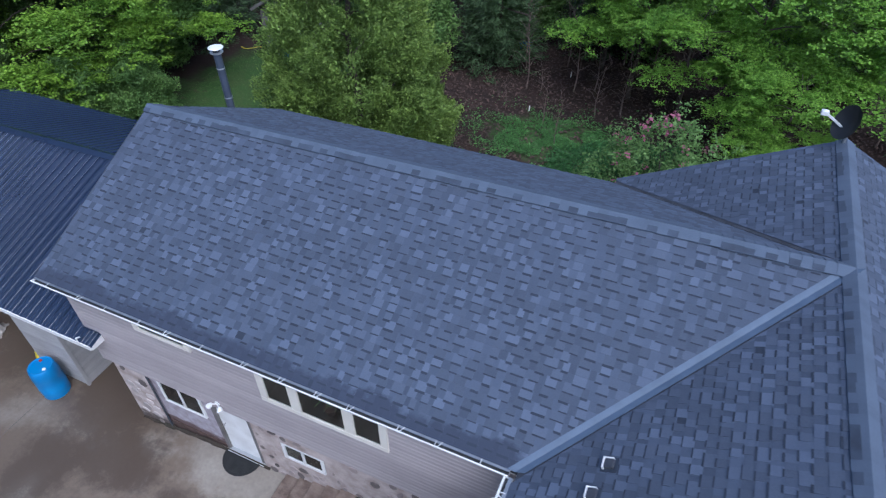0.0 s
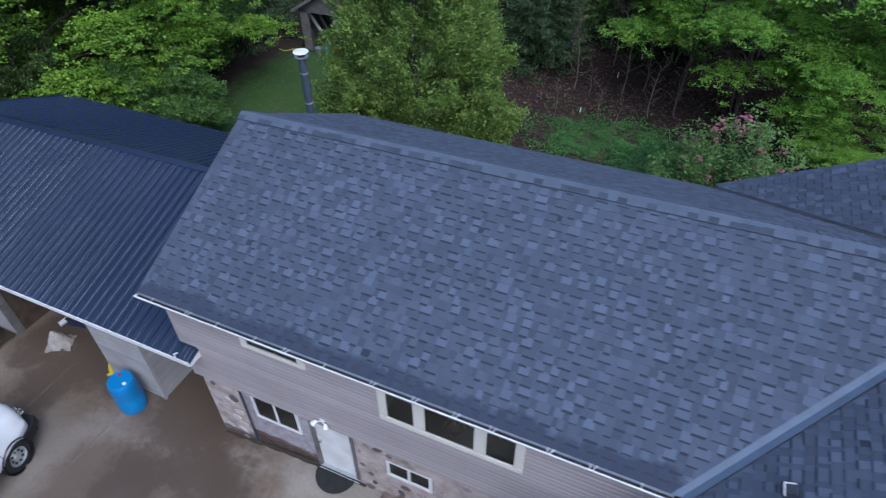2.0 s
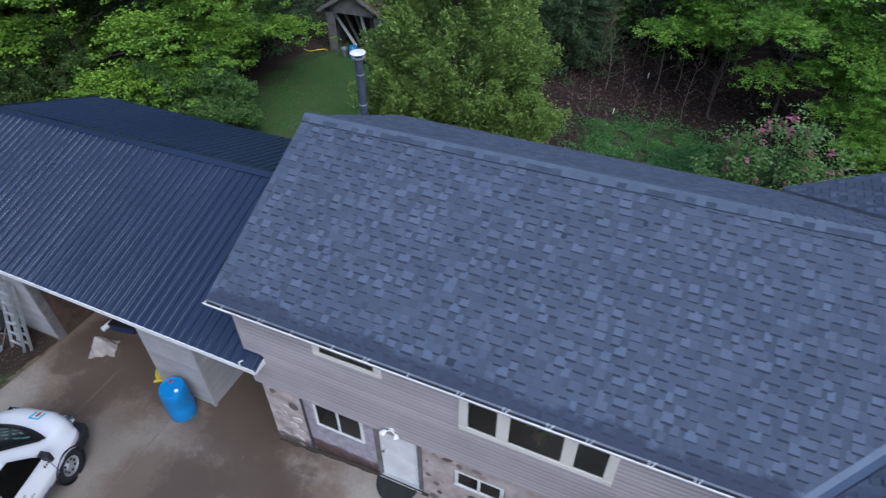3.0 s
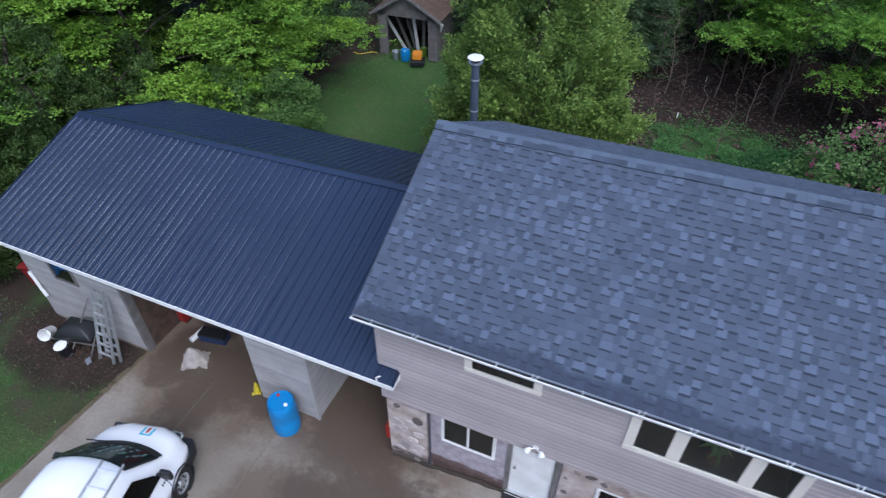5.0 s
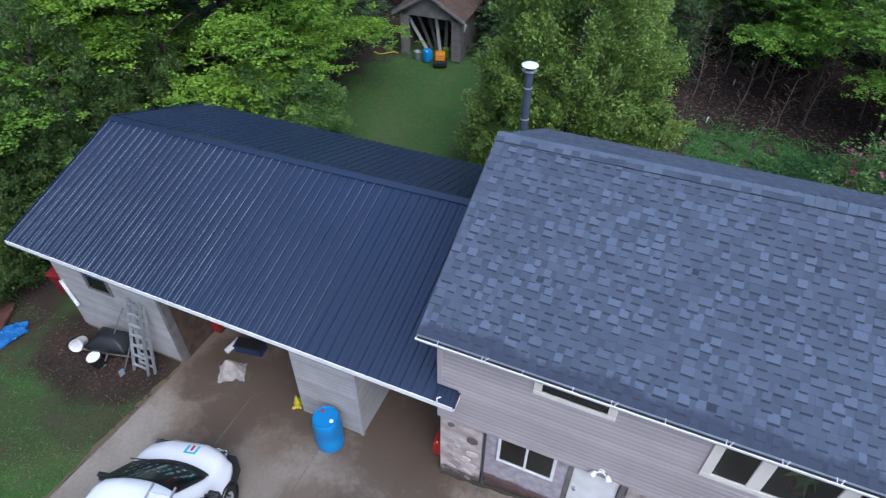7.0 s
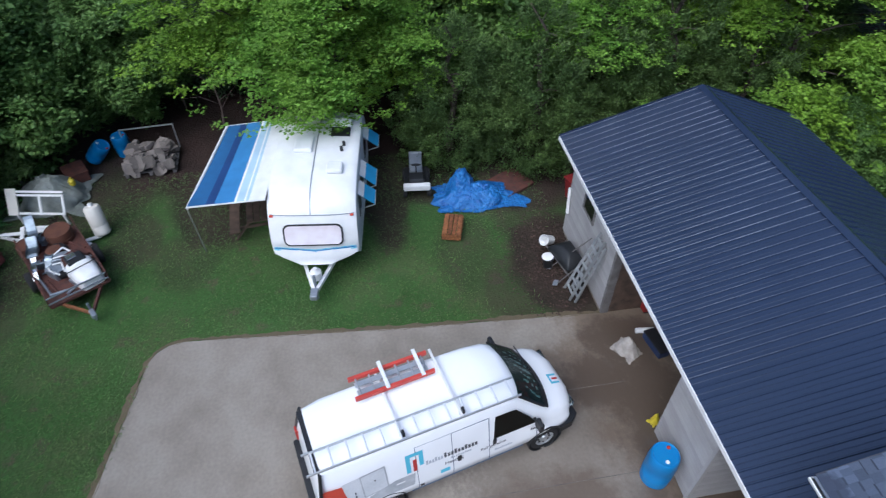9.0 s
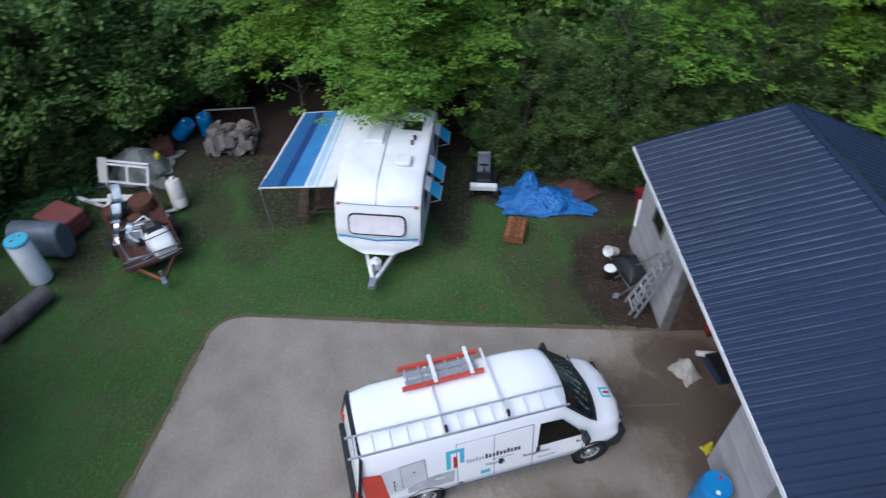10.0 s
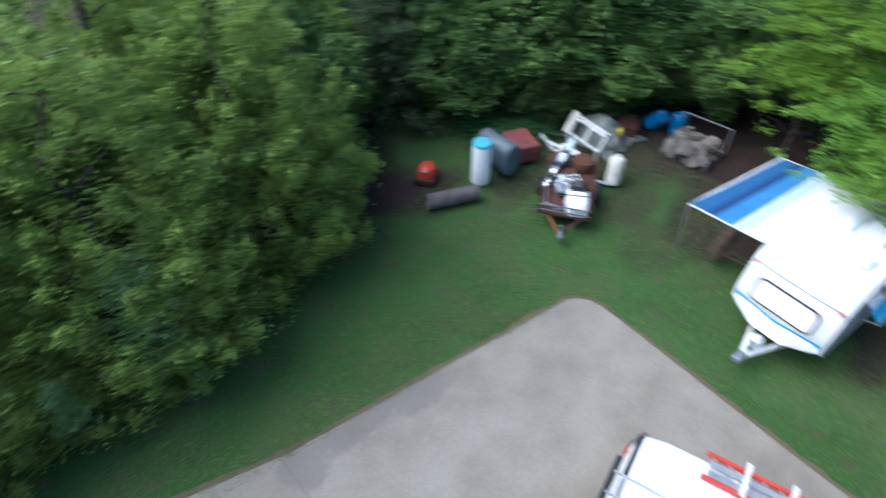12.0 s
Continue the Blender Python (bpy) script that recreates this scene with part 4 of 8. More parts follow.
def side(x, z, s=-1):
    """A place on the van's flank; s: -1 its right, 1 its left."""
    hw, tw, tz, belt = 1.0, 0.785, 1.96, 0.75
    y = hw if z <= belt else hw + (tw - hw) * (z - belt) / (tz - belt)
    return Vector((x, s * y, z))


def letters(text, size, m, material, parent, name="lettering"):
    cu = bpy.data.curves.new(name, "FONT")
    cu.body, cu.size, cu.extrude = text, size, 0.001
    tmp = bpy.data.objects.new(name, cu)
    me = bpy.data.meshes.new_from_object(tmp)
    bpy.data.objects.remove(tmp)
    me.materials.append(material)
    ob = new(name, me)
    ob.parent, ob.matrix_basis = parent, m
    return ob


VAN_AT = pose(-11.60, -6.70, 0, 0, 0, 104.0)
van = thing("van", "white cargo van with a ladder rack parked on the drive", "van", VAN_AT @ Matrix.Diagonal((0.945, 0.96, 1.0, 1)))
body = part("body", Build().rings([van_ring(*s) for s in STATIONS]), CARPAINT, van, smooth=True)


def screen(y, k, off):
    """A place on the bowed windscreen: k 0 at the base, 1 at the roof; off outwards."""
    w = 0.73 - 0.07 * k
    bow = 0.26 * (0.45 - (y * w / 0.99) ** 2)
    return Vector((4.86 + bow - 0.655 * k + 0.69 * off, y * w, 1.325 + 0.62 * k + 0.72 * off))


def screen_sheet(off, k0, k1, y0=-1.0, y1=1.0, thick=0.006):
    ys = [y0 + (y1 - y0) * i / 12 for i in range(13)]
    return Build().rings([[screen(y, k0, off), screen(y, (k0 + k1) / 2, off), screen(y, k1, off), screen(y, k1, off + thick), screen(y, (k0 + k1) / 2, off + thick), screen(y, k0, off + thick)] for y in ys])


ws = part("windscreen", screen_sheet(0.022, 0.03, 0.97), SCREEN, van, "dark curved windscreen", smooth=True)
part("windscreen_liner", screen_sheet(0.004, 0.0, 1.0, -1.03, 1.03), SCREEN_BACKING, van, smooth=True)
part("cowl_strip", screen_sheet(0.012, -0.16, 0.0, -1.06, 1.06, 0.02), PLASTIC, van, "black cowl strip below the windscreen", smooth=True)
# pale patches under the glass stand in for the windscreen's bright reflections
TEAL = mat("painted_teal_reflection", (0.55, 0.80, 0.76), 0.5, vary=0.15, scale=12, bump=0, other=(0.30, 0.52, 0.50))
rq = np.random.default_rng(8)
for k in range(26):
    y0, k0 = (-0.85 + 0.065 * k, 0.08 + 0.13 * (k % 4) + rq.uniform(0, 0.08))
    part("dash_paper", screen_sheet(0.012 + 0.0003 * (k % 7), k0, k0 + rq.uniform(0.05, 0.18), y0, y0 + rq.uniform(0.04, 0.13), 0.001), TEAL, ws, "pale teal patches standing in for the windscreen's reflections")
for s in (-1, 1):
    b = Build()
    for k in range(4):
        b.bar(screen(s * 1.05, k / 4, 0.008), screen(s * 1.05, (k + 1) / 4, 0.008), 0.05, 0.03)
    part("windscreen_seal", b, PLASTIC, van)
for s in (-1, 1):
    w = Build()
    pts = [side(3.60, 1.16, s), side(4.56, 1.16, s), side(4.44, 1.36, s), side(4.10, 1.74, s), side(3.64, 1.76, s)]
    plate(w, pts if s < 0 else pts[::-1], 0.008)
    part("side_window", w, DARKGLASS, van)
    # black sheet added for the darkness of the cab behind the glass
    part("window_liner", plate(Build(), pts if s < 0 else pts[::-1], -0.002), PLASTIC, van)
    m = part("mirror", Build().box((4.50, s * 0.98, 1.16), (4.60, s * 1.20, 1.40)), PLASTIC, van, "black door mirror", bevel=0.03)
    part("mirror_arm", Build().bar((4.55, s * 0.88, 1.22), (4.55, s * 1.02, 1.24), 0.05), PLASTIC, m)
    part("tail_lamp", Build().box((-0.03, s * 0.90 - 0.07, 0.72), (0.10, s * 0.90 + 0.085, 1.04)), REDPAINT, van, "red tail lamp", bevel=0.02)
    part("headlamp", Build().box((5.54, s * 0.62 - 0.12, 0.78), (5.66, s * 0.62 + 0.12, 0.94)), GLASS, van, bevel=0.02)
rl = lambda z: 0.03 + rear_lean(z)
trim = Build().bar((rl(1.95), -0.64, 1.965), (rl(1.95), 0.64, 1.965), 0.17, 0.045)
for s in (-1, 1):
    trim.bar((rl(1.0), s * 0.945, 1.0), (rl(1.5), s * 0.845, 1.5), 0.12, 0.05, up=(1, 0, 0)).bar((rl(1.5), s * 0.845, 1.5), (rl(1.93), s * 0.70, 1.93), 0.12, 0.05, up=(1, 0, 0))
part("rear_trim", trim, PLASTIC, van, "black rear door surround")
part("rear_bumper", Build().box((-0.13, -0.95, 0.42), (0.08, 0.95, 0.60)), PLASTIC, van, bevel=0.03)
part("front_bumper", Build().rings([[(x, y * k, z) for y, z in ((-0.95, 0.36), (-0.95, 0.58), (0.95, 0.58), (0.95, 0.36))] for x, k in ((5.2, 1.04), (5.55, 1.0), (5.74, 0.86))]), PLASTIC, van, "dark grey front bumper", bevel=0.02)
part("grille", Build().box((5.6, -0.45, 0.62), (5.70, 0.45, 0.86)), PLASTIC, van, bevel=0.01)
for x in (1.30, 4.86):
    for s in (-1, 1):
        arch = Build()
        arch.lathe((x, s * 0.90, 0.38), ((0.405, 0.0), (0.405, 0.104), (0.385, 0.104), (0.385, 0.0)), 24, (0, s, 0))
        part("wheel_arch", arch, PLASTIC, van, smooth=True)
        wh = part("wheel", Build().lathe((x, s * 0.735, 0.36), ((0.20, 0.0), (0.335, 0.0), (0.36, 0.04), (0.36, 0.20), (0.335, 0.245), (0.22, 0.25), (0.21, 0.20)), 28, (0, s, 0)), RUBBER, van, smooth=True)
        part("rim", Build().lathe((x, s * 0.735, 0.36), ((0.225, 0.21), (0.215, 0.245), (0.19, 0.22), (0.09, 0.20), (0.08, 0.245), (0.0, 0.25)), 24, (0, s, 0)), ALU, wh, "grey steel rim", smooth=True)
        for k in range(8):
            a = k * math.pi / 4
            hub = Build().tube((x + 0.14 * math.cos(a), s * 0.937, 0.36 + 0.14 * math.sin(a)), (x + 0.14 * math.cos(a), s * 0.960, 0.36 + 0.14 * math.sin(a)), 0.028, n=10)
            part("hub_hole", hub, PLASTIC, wh)
# door seams, handles and rub strips on both flanks
for s in (-1, 1):
    b = Build()
    for x in (1.95, 2.70, 3.50, 4.60):
        for z0, z1 in ((0.55, 0.75), (0.75, 1.80 if x < 4 else 1.15)):
            b.bar(side(x, z0, s) + Vector((0, s * 0.001, 0)), side(x, z1, s) + Vector((0, s * 0.001, 0)), 0.012, 0.006)
    b.bar(side(1.95, 1.80, s), side(3.5, 1.80, s), 0.012, 0.008)
    b.bar(side(1.8, 0.55, s), side(4.3, 0.55, s), 0.02, 0.01)
    part("door_seam", b, FLASHING, van, "grey door seams")
    for x, z in ((2.84, 1.0), (3.62, 1.06)):
        yy = abs(side(x, z).y)
        part("door_handle", Build().box((x - 0.04, s * yy - 0.02, z - 0.08), (x + 0.04, s * yy + 0.02, z + 0.08)), PLASTIC, van, bevel=0.01)
    part("marker_lamp", Build().box((1.98, s * 0.998 - 0.01, 0.62), (2.06, s * 0.998 + 0.01, 0.67)), PLASTIC, van)


def decal(pts, material, label, off=0.004):
    return part("decal", plate(Build(), [side(x, z) for x, z in pts], off, 0.002), material, van, label)


# decals on the right flank: a red corner, a grey picture panel, a squared blue and red badge and unreadable lettering
decal(((0.14, 0.76), (0.60, 0.76), (0.50, 1.52), (0.14, 1.56)), ORANGE, "red-orange decal")
decal(((0.60, 0.70), (0.92, 0.70), (0.92, 1.60), (0.50, 1.56)), PRINT_PALE, "grey picture decal")
decal(((0.86, 0.98), (1.36, 1.02), (1.34, 1.64), (0.84, 1.60)), PRINT_GREY, "dark rim of the picture decal", 0.006)
decal(((0.885, 1.01), (1.335, 1.05), (1.315, 1.61), (0.865, 1.57)), PRINT_PALE, "pale grey cabinet in the picture decal", 0.010)
decal(((1.10, 1.34), (1.13, 1.34), (1.13, 1.38), (1.10, 1.38)), DARKTEXT, "dark dot in the picture decal", 0.014)
decal(((0.96, 0.80), (1.86, 0.80), (1.90, 1.12), (1.50, 1.12), (0.96, 0.96)), PRINT_GREY, "grey machine in the picture decal", 0.013)
decal(((1.50, 0.98), (1.68, 0.98), (1.68, 1.02), (1.50, 1.02)), WHITE, "white bar in the picture decal", 0.017)
for k in range(3):
    decal(((0.70, 0.98 + 0.10 * k), (0.73, 0.98 + 0.10 * k), (0.73, 1.04 + 0.10 * k), (0.70, 1.04 + 0.10 * k)), DARKTEXT, "dark mark in the picture decal", 0.010)
decal(((1.74, 1.16), (1.83, 1.16), (1.83, 1.58), (1.74, 1.58)), CYAN, "square blue badge")
decal(((1.74, 1.58), (2.10, 1.58), (2.10, 1.67), (1.74, 1.67)), CYAN, "square blue badge")
decal(((2.01, 1.26), (2.10, 1.26), (2.10, 1.58), (2.01, 1.58)), CYAN, "square blue badge")
decal(((1.88, 1.16), (1.96, 1.16), (1.96, 1.48), (1.88, 1.48)), REDPAINT, "red bar of the badge")


def word(x, z, count, high, wide, material, label):
    """A line of unreadable writing: one small bar for each letter."""
    for k in range(count):
        u = x + k * wide
        h = high * (1.0 if k in (0, 3, 6) else 0.72)
        part("letter_bar", plate(Build(), [side(u, z), side(u + wide * 0.68, z), side(u + wide * 0.68, z + h), side(u, z + h)], 0.004, 0.002), material, van, label)


word(2.14, 1.20, 6, 0.115, 0.062, PALETEXT, "thin grey word")
word(2.52, 1.20, 10, 0.13, 0.074, DARKTEXT, "bold dark word")
word(2.66, 1.10, 9, 0.05, 0.05, PALETEXT, "small grey line of writing")
word(3.62, 0.80, 8, 0.055, 0.05, PALETEXT, "small grey line of writing")
word(4.45, 0.96, 5, 0.06, 0.055, DARKTEXT, "small dark line of writing")
decal(((2.42, 0.78), (2.62, 0.78), (2.62, 0.88), (2.42, 0.88)), CYAN, "small blue sign")


def flank(x, z):
    """The pose of lettering that lies on the right flank."""
    tilt = math.degrees(math.atan2(1.0 - 0.785, 1.96 - 0.75))
    p = side(x, z)
    return Matrix.Translation((p.x, p.y - 0.006, p.z)) @ pose(0, 0, 0, 90 - tilt, 0, 0)


letters("Heating", 0.13, flank(2.52, 0.98), DARKTEXT, van)
letters("Refrigeration", 0.11, flank(3.30, 0.95), DARKTEXT, van)
# badge on the bonnet
for x0, x1, y0, y1, k in ((5.33, 5.55, 0.02, 0.07, CYAN), (5.33, 5.375, 0.07, 0.24, CYAN), (5.33, 5.55, 0.22, 0.27, CYAN), (5.41, 5.55, 0.12, 0.17, REDPAINT)):
    hz = lambda x: 1.152 - (x - 5.33) * 0.36
    part("badge", plate(Build(), ((x0, y0 - 0.3, hz(x0)), (x1, y0 - 0.3, hz(x1)), (x1, y1 - 0.3, hz(x1)), (x0, y1 - 0.3, hz(x0))), 0.0, 0.003), k, van)
# wipers
for y in (-0.35, 0.25):
    part("wiper", Build().bar((5.00, y, 1.33), (4.93, y + 0.5, 1.40), 0.018), PLASTIC, van)
# rack bars over the roof
for x in (1.75, 2.95):
    rk = part("rack_bar", Build().bar((x, -0.80, 2.17), (x, 0.86, 2.17), 0.05, 0.035), WHITE, van, "white rack crossbar", bevel=0.006)
    for s in (-1, 1):
        part("rack_foot", Build().bar((x, s * 0.66, 2.0), (x, s * 0.66, 2.17), 0.05, 0.04, up=(1, 0, 0)), WHITE, rk)
    part("tie", Build().box((x + 0.02, -0.74, 2.17), (x + 0.07, -0.64, 2.27)), PLASTIC, rk)
for x in (1.52, 2.25):
    part("clamp", Build().bar((x + 0.35, 0.24, 2.31), (x + 0.35, 0.88, 2.32), 0.08, 0.03).bar((x + 0.35, 0.80, 2.0), (x + 0.35, 0.80, 2.31), 0.05, 0.03, up=(1, 0, 0)), WHITE, van, "white ladder clamp", bevel=0.008)


def ladder_parts(t, length, width, rungs, rail_mat, rung_mat, rail=0.03, deep=0.07):
    """Rails and rungs along x, lying flat."""
    for s in (-1, 1):
        part("rail", Build().box((0, s * width / 2 - rail / 2, 0), (length, s * width / 2 + rail / 2, deep)), rail_mat, t, bevel=0.004)
    for k in range(rungs):
        x = length * (k + 0.5) / rungs
        part("rung", Build().tube((x, -width / 2, deep / 2), (x, width / 2, deep / 2), 0.017, n=10), rung_mat, t)
    return t


lad = thing("extension_ladder", "long aluminium extension ladder strapped to the van's rack", "ladder", VAN_AT @ pose(-0.02, -0.57, 2.19, 3, -0.5, -0.6))
ladder_parts(lad, 3.95, 0.38, 13, ALU, BRIGHT_ALU, 0.026, 0.055)
lad2 = thing("step_ladder", "red fibreglass stepladder clamped on the van roof", "ladder", VAN_AT @ pose(1.14, 0.50, 2.19, 0, 0, 0.5))
ladder_parts(lad2, 1.55, 0.44, 6, LADDER_RED, ALU, 0.06, 0.09)
part("spreader", Build().box((0.08, -0.16, 0.02), (1.45, -0.06, 0.05)).box((0.08, 0.02, 0.02), (1.45, 0.12, 0.05)), ALU, lad2, "grey folded rear legs")

# ---- travel trailer ----
TR_AT = pose(-17.36, -6.44, 0, 0, 0, -7.0) @ Matrix.Diagonal((1, 1.05, 1, 1))
tr = thing("travel_trailer", "white rounded travel trailer with a blue striped awning", "trailer", TR_AT)
prof = [(-0.62, 0.50), (-0.30, 0.55), (-0.06, 0.90), (0.0, 1.10), (-0.03, 1.35), (-0.14, 1.72), (-0.24, 1.98), (-0.33, 2.12), (-0.47, 2.26), (-0.75, 2.39), (-1.2, 2.46), (-2.4, 2.50), (-3.7, 2.47), (-4.15, 2.38), (-4.45, 2.22), (-4.63, 2.02), (-4.73, 1.75), (-4.76, 1.0), (-4.70, 0.6), (-4.55, 0.5)]
rings = []
for i in range(17):
    y = -1.03 * math.cos(math.pi * i / 16)
    f = abs(y) / 1.03
    crown = 1 - 0.045 * f ** 2 - 0.05 * f ** 14          # the roof is crowned, with rounded sides
    rings.append([(x - (0.10 * f ** 3 if x > -1.0 else -0.10 * f ** 3 if x < -4.0 else 0), y, 1.45 + (z - 1.45) * (crown if z > 1.5 else 1)) for x, z in prof])
tb = part("body", Build().rings(rings), TRAILERWHITE, tr, smooth=True)
part("apron", Build().rings([[(x0 - 0.6, -w, z), (x0 - 0.1, -w, z), (x0, -w * 0.7, z), (x0, w * 0.7, z), (x0 - 0.1, w, z), (x0 - 0.6, w, z)] for x0, w, z in ((0.0, 1.02, 1.03), (0.05, 1.0, 0.90), (0.12, 0.80, 0.80), (0.20, 0.50, 0.70))]), TRAILERWHITE, tr, "tapering lower front panel", smooth=True)
def rounded(w, h, r=0.13, n=5):
    """The outline of a rectangle with round corners."""
    out = []
    for cx, cy, a0 in ((w - r, h - r, 0), (r - w, h - r, 90), (r - w, r - h, 180), (w - r, r - h, 270)):
        out += [(cx + r * math.cos(radians(a0 + 90 * i / n)), cy + r * math.sin(radians(a0 + 90 * i / n))) for i in range(n + 1)]
    return out


slant = Matrix.Translation((-0.075, 0, 1.48)) @ Matrix(((0, -0.285, 0.958, 0), (1, 0, 0, 0), (0, 0.958, 0.285, 0), (0, 0, 0, 1)))
fw = part("front_window", Build().prism(rounded(0.66, 0.255), 0.036, slant), mat("hazy_acrylic", (0.80, 0.76, 0.80), 0.2, vary=0.08, scale=2, bump=0, other=(0.66, 0.58, 0.60)), tr, "pale hazy front window")
part("window_seal", Build().prism(rounded(0.70, 0.295, 0.16), 0.024, slant), PLASTIC, fw)
for z0, z1, k in ((1.00, 1.03, BLUE), (1.045, 1.06, CYAN), (0.95, 0.98, CYAN)):
    for s in (-1, 1):
        a0, a1 = (0.0, 0.98)
        x0 = 0.026
        part("stripe", plate(Build(), [(x0, s * a0, z0), (x0 - 0.075, s * a1, z0 + 0.06), (x0 - 0.08, s * a1, z1 + 0.06), (x0 - 0.008, s * a0, z1)][:: s], 0.0, 0.003), k, tr, "blue waistline stripe")
seam = Build()
ridge = ((-0.24, 1.985), (-0.33, 2.125), (-0.47, 2.265), (-0.75, 2.395), (-1.2, 2.465), (-2.4, 2.505), (-3.7, 2.475), (-4.15, 2.385))
for (x0, z0), (x1, z1) in zip(ridge, ridge[1:]):
    seam.bar((x0, -0.02, z0), (x1, -0.02, z1), 0.025, 0.01)
front = [(-0.228 - 0.10 * abs(y / 1.03) ** 3, y, 1.45 + 0.53 * (1 - 0.045 * (y / 1.03) ** 2) + 0.004) for y in [-0.98 + 0.14 * i for i in range(15)]]
for p, q in zip(front, front[1:]):
    seam.bar(p, q, 0.016, 0.012)
part("roof_seam", seam, GALV, tr, "grey sealing strips")
part("roof_vent", Build().box((-1.62, 0.32, 2.45), (-1.22, 0.70, 2.58)), TRAILERWHITE, tr, "white roof vent lid", bevel=0.05)
part("roof_vent", Build().box((-2.75, -0.56, 2.46), (-2.10, -0.10, 2.61)), TRAILERWHITE, tr, "white roof vent lid", bevel=0.05)
h = part("roof_hatch", Build().box((-3.25, 0.30, 2.45), (-2.85, 0.78, 2.51)), PLASTIC, tr, "open dark roof hatch")
part("hatch_lid", Build().bar((-3.27, 0.54, 2.50), (-3.50, 0.54, 2.62), 0.50, 0.03, up=(1, 0, 0)), TRAILERWHITE, h)
for x, y in ((-2.2, 0.62), (-2.42, 0.66)):
    part("plumbing_vent", Build().tube((x, y, 2.44), (x, y, 2.60), 0.04), PLASTIC, tr, smooth=True)
b = Build().bar((-0.3, -0.42, 0.46), (0.95, 0, 0.44), 0.08, 0.10).bar((-0.3, 0.42, 0.46), (0.95, 0, 0.44), 0.08, 0.10)
part("drawbar", b, WHITE, tr, "white A-frame drawbar")
part("coupler", Build().box((0.85, -0.09, 0.40), (1.15, 0.09, 0.56)), GALV, tr, bevel=0.03)
part("jack", Build().tube((0.72, 0, 0.02), (0.72, 0, 0.85), 0.035).tube((0.72, 0, 0.84), (0.86, 0.05, 0.84), 0.015), GALV, tr, smooth=True)
part("gas_bottle", Build().lathe((0.46, 0.0, 0.50), ((0.13, 0), (0.14, 0.05), (0.14, 0.22), (0.06, 0.30), (0.05, 0.34)), 20), WHITE, tr, "white gas bottle on the drawbar", smooth=True)
for s in (-1, 1):
    wl = part("wheel", Build().lathe((-2.5, s * 0.80, 0.31), ((0.17, 0), (0.29, 0), (0.31, 0.03), (0.31, 0.17), (0.29, 0.2), (0.17, 0.2)), 24, (0, s, 0)), RUBBER, tr, smooth=True)
    part("rim", Build().lathe((-2.5, s * 0.80, 0.31), ((0.175, 0.15), (0.17, 0.19), (0.1, 0.17), (0.0, 0.18)), 20, (0, s, 0)), WHITE, wl, smooth=True)
    part("marker_lamp", Build().box((-0.30, s * 0.93 - 0.04, 1.93), (-0.24, s * 0.93 + 0.04, 1.965)), ORANGE, tr)
AWNBLUE = mat("bright_blue_awning_cloth", (0.04, 0.27, 0.50), 0.6, vary=0.08, scale=3, fine=60)
for x0, x1 in ((-1.55, -0.98), (-2.45, -1.75), (-4.1, -3.5)):
    w = part("side_window", Build().box((x0, 1.02, 1.25), (x1, 1.045, 1.85)), DARKGLASS, tr)
    a0 = Build()
    a0.add([(x0, 1.04, 2.0), (x1, 1.04, 2.0), (x1, 1.42, 1.66), (x0, 1.42, 1.66), (x0, 1.04, 1.99), (x1, 1.04, 1.99), (x1, 1.42, 1.65), (x0, 1.42, 1.65)], ((0, 1, 2, 3), (7, 6, 5, 4), (0, 1, 5, 4), (1, 2, 6, 5), (2, 3, 7, 6), (3, 0, 4, 7)))
    # an added black sheet stands in for the trailer's dark inside
    part("window_liner", Build().box((x0, 1.0, 1.25), (x1, 1.019, 1.85)), PLASTIC, tr)
    aw = part("window_awning", a0, AWNBLUE, tr, "small blue and white window awning")
    part("awning_stripe", Build().add([(x0, 1.04, 2.004), (x1, 1.04, 2.004), (x1, 1.17, 1.888), (x0, 1.17, 1.888), (x0, 1.04, 2.008), (x1, 1.04, 2.008), (x1, 1.17, 1.892), (x0, 1.17, 1.892)], ((0, 1, 2, 3), (7, 6, 5, 4), (0, 1, 5, 4), (1, 2, 6, 5), (2, 3, 7, 6), (3, 0, 4, 7))), WHITE, aw)
    part("awning_arm", Build().bar((x0, 1.04, 1.5), (x0, 1.43, 1.65), 0.02).bar((x1, 1.04, 1.5), (x1, 1.43, 1.65), 0.02).bar((x0, 1.43, 1.652), (x1, 1.43, 1.652), 0.02), ALU, aw)
# big awning: strips of cloth side by side, from the trailer's side outwards
aw = part("awning", Build().tube((-4.0, -2.62, 2.12), (-0.50, -2.88, 2.06), 0.035), WHITE, tr, "striped blue and white awning on a white roller", smooth=True)
cols = {"deep": mat("deep_blue_cloth", (0.010, 0.045, 0.16), 0.7, vary=0.08, scale=3, fine=60), "blue": mat("blue_cloth", (0.022, 0.11, 0.27), 0.7, vary=0.08, scale=3, fine=60), "mid": mat("mid_blue_cloth", (0.05, 0.21, 0.46), 0.7, vary=0.08, scale=3, fine=60), "pale": mat("pale_blue_cloth", (0.42, 0.58, 0.70), 0.7, vary=0.06, scale=3, fine=60), "white": mat("white_cloth", (0.78, 0.78, 0.78), 0.7, vary=0.06, scale=3, fine=60)}
edges = (("blue", 2.62, 2.24), ("deep", 2.24, 2.06), ("mid", 2.06, 1.66), ("white", 1.66, 1.61), ("pale", 1.61, 1.46), ("white", 1.46, 1.42), ("pale", 1.42, 1.36), ("white", 1.36, 1.03))
